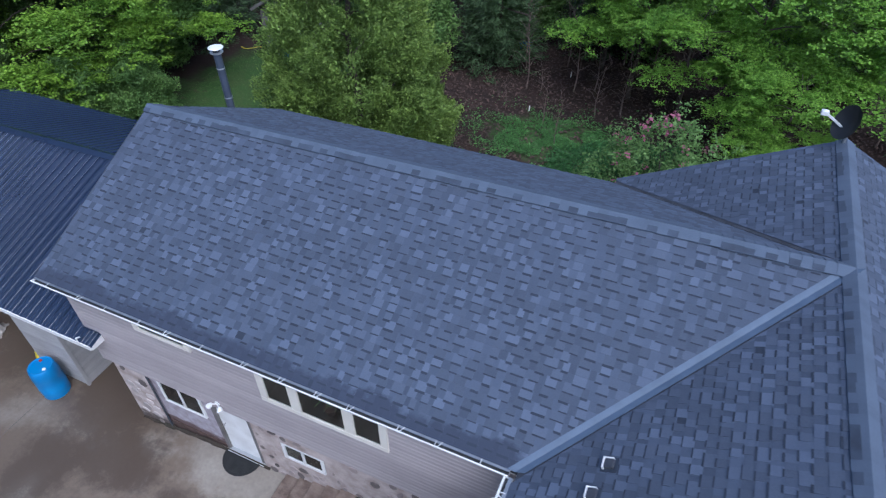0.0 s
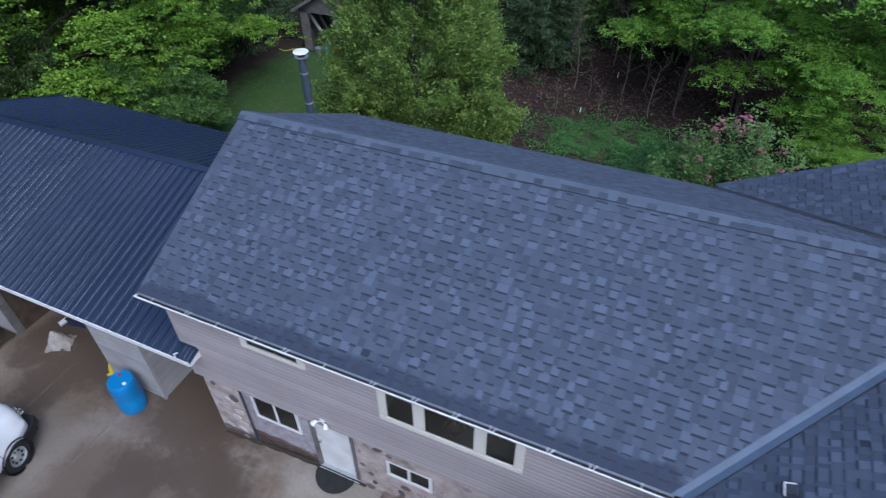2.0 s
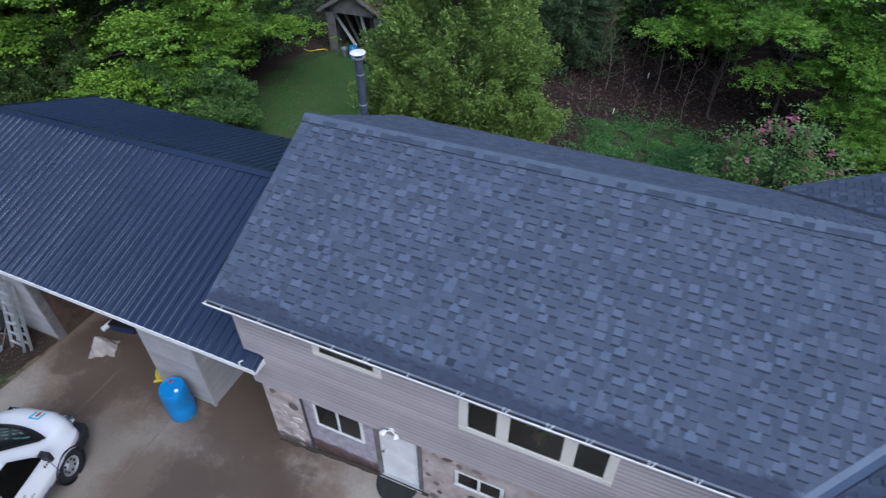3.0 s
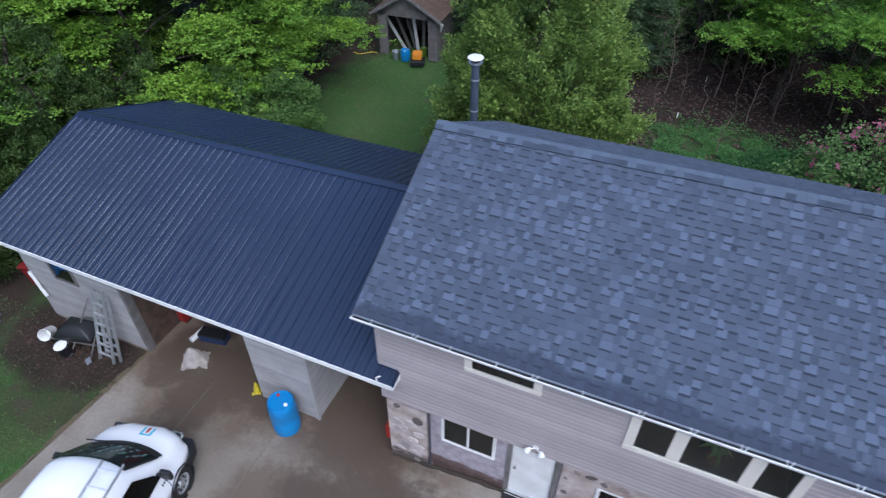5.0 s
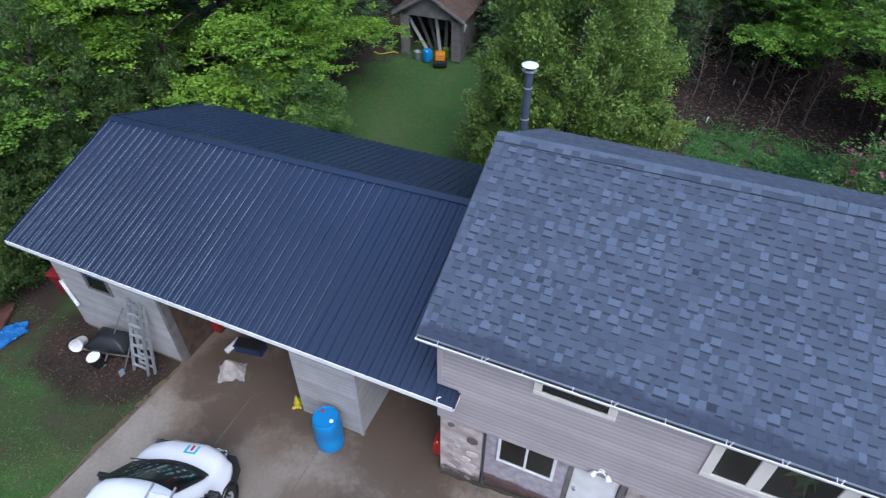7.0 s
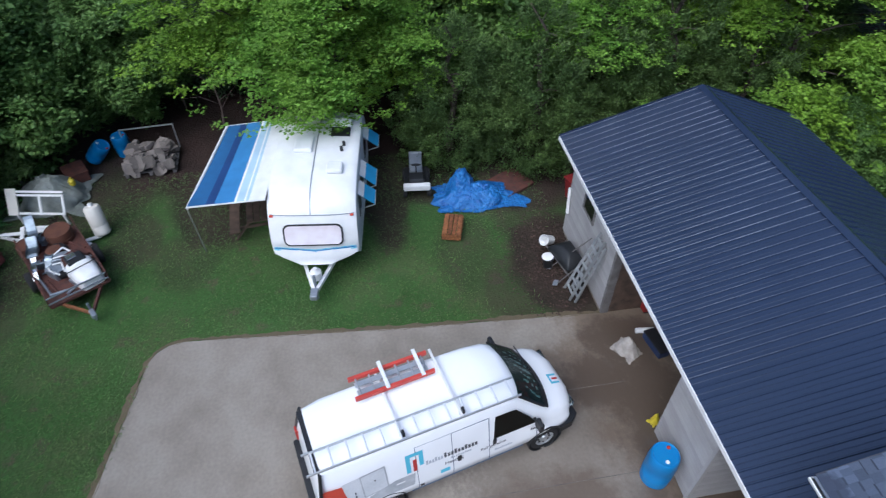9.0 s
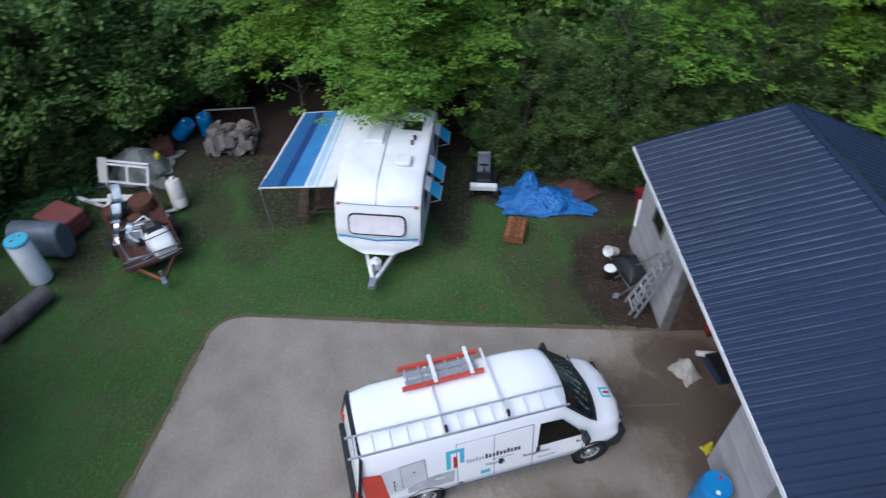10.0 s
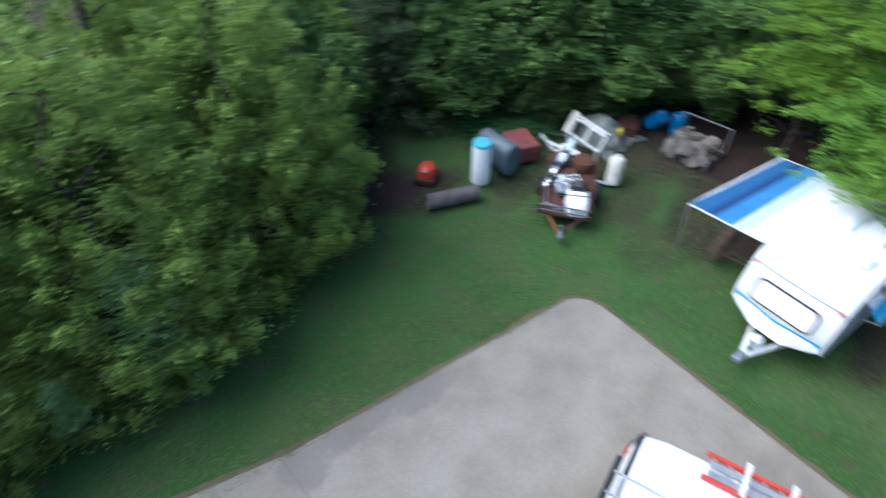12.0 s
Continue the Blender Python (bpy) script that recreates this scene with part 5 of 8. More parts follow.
for col, y0, y1 in edges:
    b = Build()
    k0, k1 = (y0 - 1.03) / 1.59, (y1 - 1.03) / 1.59      # 0 at the trailer, 1 at the roller
    out = lambda k, x: -(1.03 + k * (1.59 + 0.26 * (x + 4.0) / 3.5))
    zz = lambda k, x: 2.32 - 0.22 * k - 0.03 * math.sin((x + 4.0) / 3.5 * math.pi) * k
    xs = [-4.0 + 3.5 * i / 10 for i in range(11)]
    rg = [[(x, out(k0, x), zz(k0, x)), (x, out(k1, x), zz(k1, x)), (x, out(k1, x), zz(k1, x) + 0.008), (x, out(k0, x), zz(k0, x) + 0.008)] for x in xs]
    part("awning_strip", b.rings(rg), cols[col], aw)
for x, y in ((-0.49, -2.88), (-4.01, -2.62)):
    part("awning_edge", Build().bar((x, y, 2.10), (x, -1.03, 2.30), 0.03), WHITE, aw)
for x, y in ((-0.50, -2.88), (-4.0, -2.62)):
    part("awning_leg", Build().tube((x - 0.6, y - 0.2, 0), (x, y, 2.08), 0.016, n=8), ALU, aw)
tab = thing("picnic_table", "weathered dark picnic table under the awning", "table", TR_AT @ pose(-2.3, -1.75, 0, 0, 0, 12))
for k in range(4):
    part("plank", Build().box((-0.85, -0.36 + 0.18 * k, 0.72), (0.85, -0.20 + 0.18 * k, 0.76)), WOODDARK, tab)
for s in (-1, 1):
    part("bench", Build().box((-0.85, s * 0.72 - 0.13, 0.42), (0.85, s * 0.72 + 0.13, 0.46)), WOODDARK, tab)
    part("leg", Build().bar((s * 0.6, -0.75, 0), (s * 0.6, -0.2, 0.72), 0.08, 0.04).bar((s * 0.6, 0.75, 0), (s * 0.6, 0.2, 0.72), 0.08, 0.04).bar((s * 0.6, -0.8, 0.4), (s * 0.6, 0.8, 0.4), 0.04, 0.08), WOODDARK, tab)


# ---- things by the garage ----
def drum(name, m, label, r=0.29, h=0.90, material=None):
    t = thing(name, label, "barrel", m)
    prof = ((r - 0.03, 0), (r - 0.005, 0.03), (r - 0.01, 0.10), (r, 0.16), (r + 0.008, h * 0.34), (r, h * 0.36), (r + 0.008, h * 0.5), (r, h * 0.66), (r + 0.008, h * 0.68), (r - 0.01, h * 0.90), (r - 0.02, h - 0.02), (r - 0.035, h), (r - 0.05, h - 0.004), (r - 0.06, h - 0.022), (0.0, h - 0.022))
    part("shell", Build().lathe((0, 0, 0), prof, 32), material or BLUE, t, smooth=True)
    part("bung", Build().lathe((0.03, 0.16, h - 0.022), ((0.035, 0), (0.035, 0.018), (0.0, 0.02)), 14), REDPAINT, t, "red bung", smooth=True)
    part("bung", Build().lathe((0.05, -0.15, h - 0.022), ((0.04, 0), (0.04, 0.018), (0.0, 0.02)), 14), WHITE, t, "white bung", smooth=True)
    return t


drum("barrel", pose(-10.83, 0.02, 0, 0, 0, 60), "blue plastic barrel standing by the garage pier", h=0.95)
lad3 = thing("folding_ladder", "grey aluminium folding ladder leaning on the garage wall", "ladder")
for k, (y0, y1, h, dx) in enumerate(((-0.22, 0.36, 1.93, 0.0), (-0.10, 0.36, 1.80, 0.09))):
    p0, p1 = Vector((-15.99 + dx, y0, 0)), Vector((-15.92 + dx, y1, h))
    q0, q1 = Vector((-15.56 + dx, y0, 0)), Vector((-15.60 + dx, y1, h))
    for a, c in ((p0, p1), (q0, q1)):
        part("rail", Build().bar(a, c, 0.03, 0.065), ALU, lad3)
    for i in range(7):
        t = (i + 0.7) / 7.2
        part("rung", Build().bar(p0.lerp(p1, t), q0.lerp(q1, t), 0.05, 0.03), ALU, lad3)


def bucket(m, label, material):
    t = thing("bucket", label, "bucket", m)
    part("pail", Build().lathe((0, 0, 0), ((0.125, 0), (0.15, 0.34), (0.158, 0.36), (0.15, 0.37), (0.142, 0.36), (0.12, 0.02), (0, 0.02)), 22), material, t, smooth=True)
    hnd = Build()
    pts = [(0.155 * math.cos(a), 0.10 * math.sin(a) + 0.02, 0.33 + 0.0 * a) for a in [math.pi * i / 8 for i in range(9)]]
    for p, q in zip(pts, pts[1:]):
        hnd.tube(p, q, 0.005, n=6)
    part("handle", hnd, GALV, t)
    return t


bucket(pose(-17.66, -0.10, 0.13, 60, 0, 30), "white plastic bucket tipped on the bare soil", WHITE)
bucket(pose(-16.82, -0.42, 0.0, 8, 0, 0), "white-rimmed black bucket on the bare soil", PLASTIC)
part("lid", Build().lathe((0, 0, 0.37), ((0.15, 0), (0.155, 0.01), (0.12, 0.02), (0, 0.02)), 20), WHITE, bpy.data.objects["bucket.001"], "white lid", smooth=True)
wb = thing("wheelbarrow", "dark wheelbarrow heaped under a black cover by the garage wall", "wheelbarrow", pose(-16.65, 0.0, 0, 0, 0, 12) @ Matrix.Diagonal((1.15, 1.15, 0.85, 1)))
part("tray", Build().rings([[(x * k, y * k, z) for x, y in ((-0.42, -0.30), (0.42, -0.24), (0.42, 0.24), (-0.42, 0.30))] for z, k in ((0.30, 0.62), (0.44, 0.86), (0.56, 1.0), (0.70, 0.85), (0.84, 0.6), (0.90, 0.3))]), PLASTIC, wb, bevel=0.03, smooth=True)
for s in (-1, 1):
    part("handle", Build().tube((-0.52, s * 0.26, 0.50), (0.5, s * 0.14, 0.26), 0.022), WOODGREY, wb)
    part("leg", Build().tube((-0.25, s * 0.24, 0.0), (-0.2, s * 0.22, 0.34), 0.018), GALV, wb)
part("wheel", Build().lathe((0.55, -0.05, 0.18), ((0.09, 0), (0.17, 0.0), (0.18, 0.05), (0.17, 0.1), (0.09, 0.1)), 20, (0, 1, 0)), RUBBER, wb, smooth=True)
for x0, x1 in ((-16.75, -16.35), (-16.15, -15.9)):
    sh = thing("garden_shovel", "long-handled garden shovel leaning on the wall", "shovel")
    part("shaft", Build().tube((x0, -0.35, 0.05), (x1, 0.40, 1.35), 0.016), WOODGREY, sh)
    part("blade", Build().bar((x0, -0.35, 0.05), (x0 - 0.06, -0.46, 0.012), 0.2, 0.012), GALV, sh)


def lumpy(b, cx, cy, sx, sy, h, seed, n=26, edge=0.12, z0=0.0, turn=0.0):
    """A draped sheet over a mound, with folds and a ragged rim."""
    m = pose(cx, cy, z0, 0, 0, turn)
    v = []
    for j in range(n):
        for i in range(n):
            u, w = 2 * i / (n - 1) - 1, 2 * j / (n - 1) - 1
            k = 1 + edge * noise.noise(Vector((u * 2.5, w * 2.5, seed))) * 2
            d = math.hypot(u, w)
            q = noise.noise(Vector((u * 3, w * 3, seed + 5))) * 0.16 + abs(noise.noise(Vector((u * 6, w * 6, seed + 9)))) * 0.18 + abs(noise.noise(Vector((u * 12, w * 12, seed + 3)))) * 0.13
            z = h * max(0.0, 1 - d * d * 1.1) ** 1.2 + q * (0.25 + 0.75 * max(0, 1 - d)) * min(1, h * 1.2) + 0.03
            v.append(m @ Vector((u * sx * k, w * sy * k, max(z, 0.012))))
    f = [(j * n + i, j * n + i + 1, (j + 1) * n + i + 1, (j + 1) * n + i) for j in range(n - 1) for i in range(n - 1)]
    low = [Vector((p.x, p.y, z0 + 0.002 if p.z < z0 + 0.04 else p.z - 0.012)) for p in v]
    b.add(v, f)
    b.add(low, [tuple(reversed(q)) for q in f])
    return b


solid("sack", lumpy(Build(), -13.85, 0.62, 0.30, 0.23, 0.42, 3, 24, 0.12, turn=30), BAGCLOTH, "crumpled pale cloth sack on the drive", "sack", smooth=True, fix=False)
solid("yellow_bag", lumpy(Build(), -11.98, 0.52, 0.09, 0.12, 0.27, 21, 16, 0.2, turn=20), YELLOW, "crumpled yellow plastic bag by the pier", "bag", smooth=True, fix=False)
rb = thing("fuel_can", "red fuel can by the house corner", "fuel can", pose(-8.66, 0.80, 0, 0, 0, 5))
part("tank", Build().box((-0.11, -0.17, 0), (0.11, 0.17, 0.42)), REDPAINT, rb, bevel=0.03)
part("spout", Build().tube((0, -0.1, 0.42), (0, -0.16, 0.52), 0.02), YELLOW, rb)
# inside the open garage
tr2 = thing("red_tractor", "small red garden tractor inside the garage", "tractor", pose(-14.62, 2.85, 0, 0, 0, 95))
part("bonnet", Build().box((0.1, -0.25, 0.35), (0.85, 0.25, 0.85)), REDPAINT, tr2, bevel=0.06)
part("fender", Build().box((-0.6, -0.42, 0.42), (0.05, 0.42, 0.58)), REDPAINT, tr2, bevel=0.05)
part("seat", Build().box((-0.5, -0.2, 0.58), (-0.1, 0.2, 0.68)).box((-0.58, -0.2, 0.58), (-0.48, 0.2, 0.98)), PLASTIC, tr2, bevel=0.03)
for x, r in ((-0.35, 0.27), (0.65, 0.2)):
    for s in (-1, 1):
        part("wheel", Build().lathe((x, s * 0.36, r), ((0.1, 0), (r - 0.02, 0), (r, 0.04), (r, 0.14), (r - 0.02, 0.18), (0.1, 0.16)), 22, (0, s, 0)), RUBBER, tr2, smooth=True)
tyre = thing("spare_tyre", "black tyre leaning on the garage's inner wall", "tyre", pose(-15.1, 1.75, 0.0) @ Matrix.Diagonal((0.8, 0.8, 0.8, 1)))
part("rubber", Build().lathe((0.05, 0, 0.32), ((0.19, 0), (0.29, 0.0), (0.32, 0.04), (0.32, 0.14), (0.29, 0.18), (0.19, 0.18), (0.185, 0.09)), 26, (1, 0, 0.15)), RUBBER, tyre, smooth=True)
cl = thing("cooler", "dark navy cooler box with a white roll in the garage mouth", "cooler", pose(-13.85, 1.35, 0, 0, 0, 10))
part("box", Build().box((-0.35, -0.15, 0), (0.35, 0.15, 0.20)), mat("navy_plastic", (0.02, 0.035, 0.09), 0.45, vary=0.1), cl, bevel=0.03)
part("lid", Build().box((-0.36, -0.16, 0.205), (0.36, 0.16, 0.25)), PLASTIC, cl, bevel=0.02)
part("roll", Build().tube((-0.52, -0.22, 0.07), (-0.40, 0.20, 0.07), 0.07, n=18), WHITE, cl, "white roll beside it", smooth=True)
CABINET_RED = mat("dark_red_enamel", (0.30, 0.018, 0.016), 0.45, vary=0.15, scale=4, fine=40)
tc = thing("tool_cabinet", "dull red steel tool cabinet inside the garage bay", "cabinet", pose(-14.93, 1.75, 0))
part("body", Build().box((-0.11, -0.30, 0.05), (0.09, 0.30, 1.36)), CABINET_RED, tc, bevel=0.012)
for k in range(4):
    dw = part("drawer", Build().box((0.092, -0.27, 0.10 + 0.31 * k), (0.105, 0.27, 0.38 + 0.31 * k)), CABINET_RED, tc, bevel=0.004)
    part("handle", Build().bar((0.115, -0.15, 0.33 + 0.31 * k), (0.115, 0.15, 0.33 + 0.31 * k), 0.015), ALU, dw)
part("base", Build().box((-0.10, -0.27, 0.0), (0.08, 0.27, 0.048)), PLASTIC, tc)
wk = thing("workbench", "cluttered dark workbench at the back of the garage", "bench", pose(-13.2, 5.5, 0))
part("top", Build().box((-1.4, -0.4, 0.85), (1.4, 0.4, 0.91)), WOODDARK, wk)
for x in (-1.3, 1.3):
    for y in (-0.33, 0.33):
        part("leg", Build().box((x - 0.05, y - 0.05, 0), (x + 0.05, y + 0.05, 0.85)), WOODDARK, wk)
DARKRED = mat("dull_red_plastic", (0.20, 0.014, 0.014), 0.5, vary=0.15, scale=5, fine=40)
rc = thing("red_bin", "red plastic bin behind the garage corner", "bin", pose(-19.42, 1.25, 0, 0, 0, 15) @ Matrix.Diagonal((1, 1, 0.85, 1)))
part("tub", Build().rings([[(x * k, y * k, z) for x, y in ((-0.3, -0.35), (0.3, -0.35), (0.3, 0.35), (-0.3, 0.35))] for z, k in ((0, 0.8), (0.80, 1.0))]), DARKRED, rc, bevel=0.03)
part("lid", Build().box((-0.33, -0.38, 0.802), (0.33, 0.38, 0.86)), DARKRED, rc, bevel=0.02)

# ---- the yard ----
tp = solid("tarpaulin", lumpy(Build(), -19.95, -1.75, 0.62, 1.25, 0.42, 7, 46, 0.16), TARP, "crumpled blue tarpaulin over a heap on the grass", "tarpaulin", smooth=True, fix=False)
solid("tarpaulin", lumpy(Build(), -20.2, -2.15, 0.55, 0.50, 0.82, 8, 34, 0.12), TARP, "blue tarpaulin peaked over a covered machine", "tarpaulin", smooth=True, fix=False)
cr = thing("wooden_crate", "orange-brown wooden crate on the grass", "crate", pose(-18.6, -2.70, 0, 0, 0, -16))
for k in range(4):
    part("slat", Build().box((-0.42, -0.24 + 0.125 * k, 0.235), (0.42, -0.135 + 0.125 * k, 0.255)), CRATEWOOD, cr)
for s in (-1, 1):
    for z in (0.03, 0.13):
        part("slat", Build().box((-0.42, s * 0.26 - 0.01, z), (0.42, s * 0.26 + 0.01, z + 0.085)), CRATEWOOD, cr)
        part("slat", Build().box((s * 0.42 - 0.01, -0.245, z), (s * 0.42 + 0.01, 0.245, z + 0.085)), CRATEWOOD, cr)
part("corner_block", Build().box((-0.40, -0.24, 0), (-0.35, -0.19, 0.233)).box((0.35, -0.24, 0), (0.40, -0.19, 0.233)).box((-0.40, 0.19, 0), (-0.35, 0.24, 0.233)).box((0.35, 0.19, 0), (0.40, 0.24, 0.233)), CRATEWOOD, cr)
mw = thing("ride_on_mower", "grey and white ride-on mower parked on the grass", "mower", pose(-20.75, -3.45, 0, 0, 0, -5))
part("deck", Build().box((-0.5, -0.38, 0.18), (0.45, 0.38, 0.38)), PLASTIC, mw, bevel=0.04)
part("bonnet", Build().box((0.05, -0.24, 0.38), (0.46, 0.24, 0.60)), PLASTIC, mw, bevel=0.06)
part("front_guard", Build().box((0.44, -0.40, 0.30), (0.62, 0.40, 0.50)), WHITE, mw, "white front guard", bevel=0.04)
part("seat", Build().box((-0.42, -0.2, 0.40), (-0.05, 0.2, 0.55)).box((-0.52, -0.2, 0.45), (-0.42, 0.2, 0.95)), GALV, mw, bevel=0.03)
part("steering_wheel", Build().tube((0.1, 0, 0.5), (0.0, 0, 0.8), 0.02).lathe((0.0, 0, 0.8), ((0.12, 0), (0.15, 0.01), (0.12, 0.025)), 16, (-0.4, 0, 1)), PLASTIC, mw, smooth=True)
for x in (-0.35, 0.45):
    for s in (-1, 1):
        part("wheel", Build().lathe((x, s * 0.30, 0.19), ((0.08, 0), (0.18, 0), (0.19, 0.05), (0.18, 0.12), (0.08, 0.12)), 18, (0, s, 0)), RUBBER, mw, smooth=True)
bd = thing("board_pile", "rusty brown sheets lying under the trees", "boards", pose(-20.35, -0.7, 0, 0, 0, 30))
for k in range(3):
    part("sheet", Build().box((-0.5, -0.7 + 0.05 * k, 0.03 * k), (0.5, 0.6 + 0.05 * k, 0.03 * k + 0.025)), RUST, bd)

# junk trailer, heading east-north-east
JT = pose(-17.32, -12.22, 0, 0, 0, 31.5)
jt = thing("utility_trailer", "rusty utility trailer loaded with scrap on the grass", "trailer", JT)
part("bed", Build().box((-2.7, -0.70, 0.40), (0.0, 0.70, 0.46)), RUST, jt)
for s in (-1, 1):
    part("side_rail", Build().bar((-2.7, s * 0.70, 0.75), (0, s * 0.70, 0.75), 0.035), RUST, jt)
    part("side_rail", Build().bar((-2.7, s * 0.70, 0.57), (0, s * 0.70, 0.57), 0.03), RUST, jt)
    for x in (-2.65, -1.3, -0.03):
        part("stake", Build().bar((x, s * 0.70, 0.42), (x, s * 0.70, 0.77), 0.035, up=(1, 0, 0)), RUST, jt)
    wl = part("wheel", Build().lathe((-1.4, s * 0.74, 0.28), ((0.15, 0), (0.26, 0), (0.28, 0.04), (0.28, 0.13), (0.26, 0.16), (0.15, 0.16)), 22, (0, s, 0)), RUBBER, jt, smooth=True)
    part("tongue", Build().bar((-0.1, s * 0.5, 0.38), (0.72, 0, 0.36), 0.06, 0.07), CRATEWOOD if s < 0 else RUST, jt)
for z in (0.57, 0.75):
    part("front_rail", Build().bar((0, -0.70, z), (0, 0.70, z), 0.03), GALV, jt)
part("coupler", Build().box((0.62, -0.06, 0.32), (0.88, 0.06, 0.44)), GALV, jt, bevel=0.02)
part("jack", Build().tube((0.58, 0, 0.0), (0.58, 0, 0.6), 0.03), GALV, jt, smooth=True)


def on(m):
    return JT @ m


def hull(k0, x0, x1, n=8):
    """A rounded half-shell along x, wider in the middle."""
    rg = []
    for i in range(n + 1):
        x = x0 + (x1 - x0) * i / n
        k = 0.80 + 0.2 * math.sin(math.pi * min(1, max(0, (x + 0.62) / 1.24))) - (0.12 if i == n and x1 > 0.5 else 0)
        rg.append([(x, 0.34 * k * k0 * math.copysign(abs(math.cos(a)) ** 0.6, math.cos(a)), 0.01 + 0.40 * k * k0 * max(0, math.sin(a)) ** 0.6) for a in [math.pi * j / 14 for j in range(15)]])
    return Build().rings(rg)


BROWNRUST = mat("brown_rust", (0.11, 0.040, 0.020), 0.8, vary=0.25, scale=4, fine=30, bump=0.3, other=(0.07, 0.028, 0.018))
cw = thing("engine_cowl", "white plastic engine cowl with a dark opening on the trailer", "scrap", on(pose(-0.64, 0.30, 0.46, 0, 0, 6)))
part("shell", hull(1.0, -0.18, 0.62), WHITE, cw, smooth=True)
part("rear_shell", hull(0.97, -0.66, -0.185), RUST, cw, "dark red rear half", smooth=True)
part("opening", Build().box((-0.42, -0.22, 0.36), (-0.02, 0.22, 0.425)), PLASTIC, cw, bevel=0.03)
part("screen", Build().box((-0.42, -0.17, 0.43), (-0.20, 0.06, 0.455)), CHROME, cw, bevel=0.01)
part("strap", Build().bar((0.18, -0.36, 0.41), (0.18, 0.36, 0.41), 0.02, 0.012), PLASTIC, cw)
for k, (p, q, wd) in enumerate((((-1.10, -0.70, 0.52), (-1.78, -0.50, 0.80), 0.15), ((-1.70, -0.52, 0.72), (-2.30, -0.34, 0.90), 0.26), ((-2.26, -0.32, 0.80), (-2.95, -0.16, 1.05), 0.26), ((-1.15, -0.45, 0.55), (-1.55, -0.15, 0.72), 0.20))):
    p, q = Vector(p), Vector(q)
    d = q - p
    s = d.cross(Vector((0, 0, 1))).normalized() * wd / 2
    sm = thing("sheet_metal", "bent strip of shiny sheet metal on the scrap heap", "scrap metal", JT, group="sheet-metal strips")
    rg = []
    for i in range(9):
        t = i / 8
        c = p + d * t + Vector((0, 0, 0.06 * math.sin(6 * t + k)))
        lift = Vector((0, 0, 0.05 * math.cos(3 * t + 2 * k)))
        rg.append([c - s - lift, c - s * 0.8, c + s * 0.8, c + s + lift, c + s + lift - Vector((0, 0, 0.008)), c + s * 0.8 - Vector((0, 0, 0.008)), c - s * 0.8 - Vector((0, 0, 0.008)), c - s - lift - Vector((0, 0, 0.008))])
    part("strip", Build().rings(rg), CHROME if k == 0 else TIN, sm)
for x, y, r, h in ((-2.35, 0.27, 0.33, 0.34), (-2.35, -0.50, 0.27, 0.30), (-1.75, -0.05, 0.20, 0.24)):
    dr = thing("rusty_drum", "rusty brown drum on the scrap trailer", "drum", on(pose(x, y, 0.46)))
    part("shell", Build().lathe((0, 0, 0), ((r, 0), (r, h * 0.33), (r + 0.01, h * 0.35), (r, h * 0.37), (r, h * 0.92), (r * 0.97, h * 0.97), (r * 0.93, h * 0.93), (r * 0.4, h * 0.94), (0, h * 0.95)), 24), BROWNRUST, dr, smooth=True)
for x, y, a in ((-1.0, -0.22, 20), (-1.38, 0.02, 70)):
    mt = thing("motor", "greasy motor with white hoses on the scrap trailer", "motor", on(pose(x, y, 0.46, 0, 0, a)))
    part("block", Build().box((-0.2, -0.16, 0), (0.2, 0.16, 0.26)), GALV, mt, bevel=0.03)
    part("pulley", Build().lathe((0.2, 0, 0.14), ((0.10, 0), (0.10, 0.02), (0.06, 0.03), (0.10, 0.04), (0.10, 0.06)), 16, (1, 0, 0)), PLASTIC, mt, smooth=True)
    for dy in (-0.06, 0.07):
        part("hose", Build().tube((-0.14, dy, 0.26), (0.10, dy * 2.5, 0.36), 0.022).tube((0.10, dy * 2.5, 0.36), (0.28, dy, 0.22), 0.022), WHITE, mt, smooth=True)
for k, (x, y, a, ln) in enumerate(((-0.35, -0.35, 80, 0.5), (-0.62, -0.45, 10, 0.6), (-0.25, -0.1, 120, 0.35), (-1.9, 0.45, 30, 0.7), (-0.8, -0.6, 5, 0.9))):
    pi = thing("scrap_pipe", "rusty length of pipe on the trailer bed", "scrap metal", on(pose(x, y, 0.49, 0, 4, a)), group="scrap on the trailer bed")
    part("tube", Build().tube((-ln / 2, 0, 0), (ln / 2, 0, 0), 0.028, n=10).tube((-ln / 2, 0, 0), (-ln / 2 + 0.06, 0, 0), 0.038, n=10), RUST if k % 2 else GALV, pi, smooth=True)
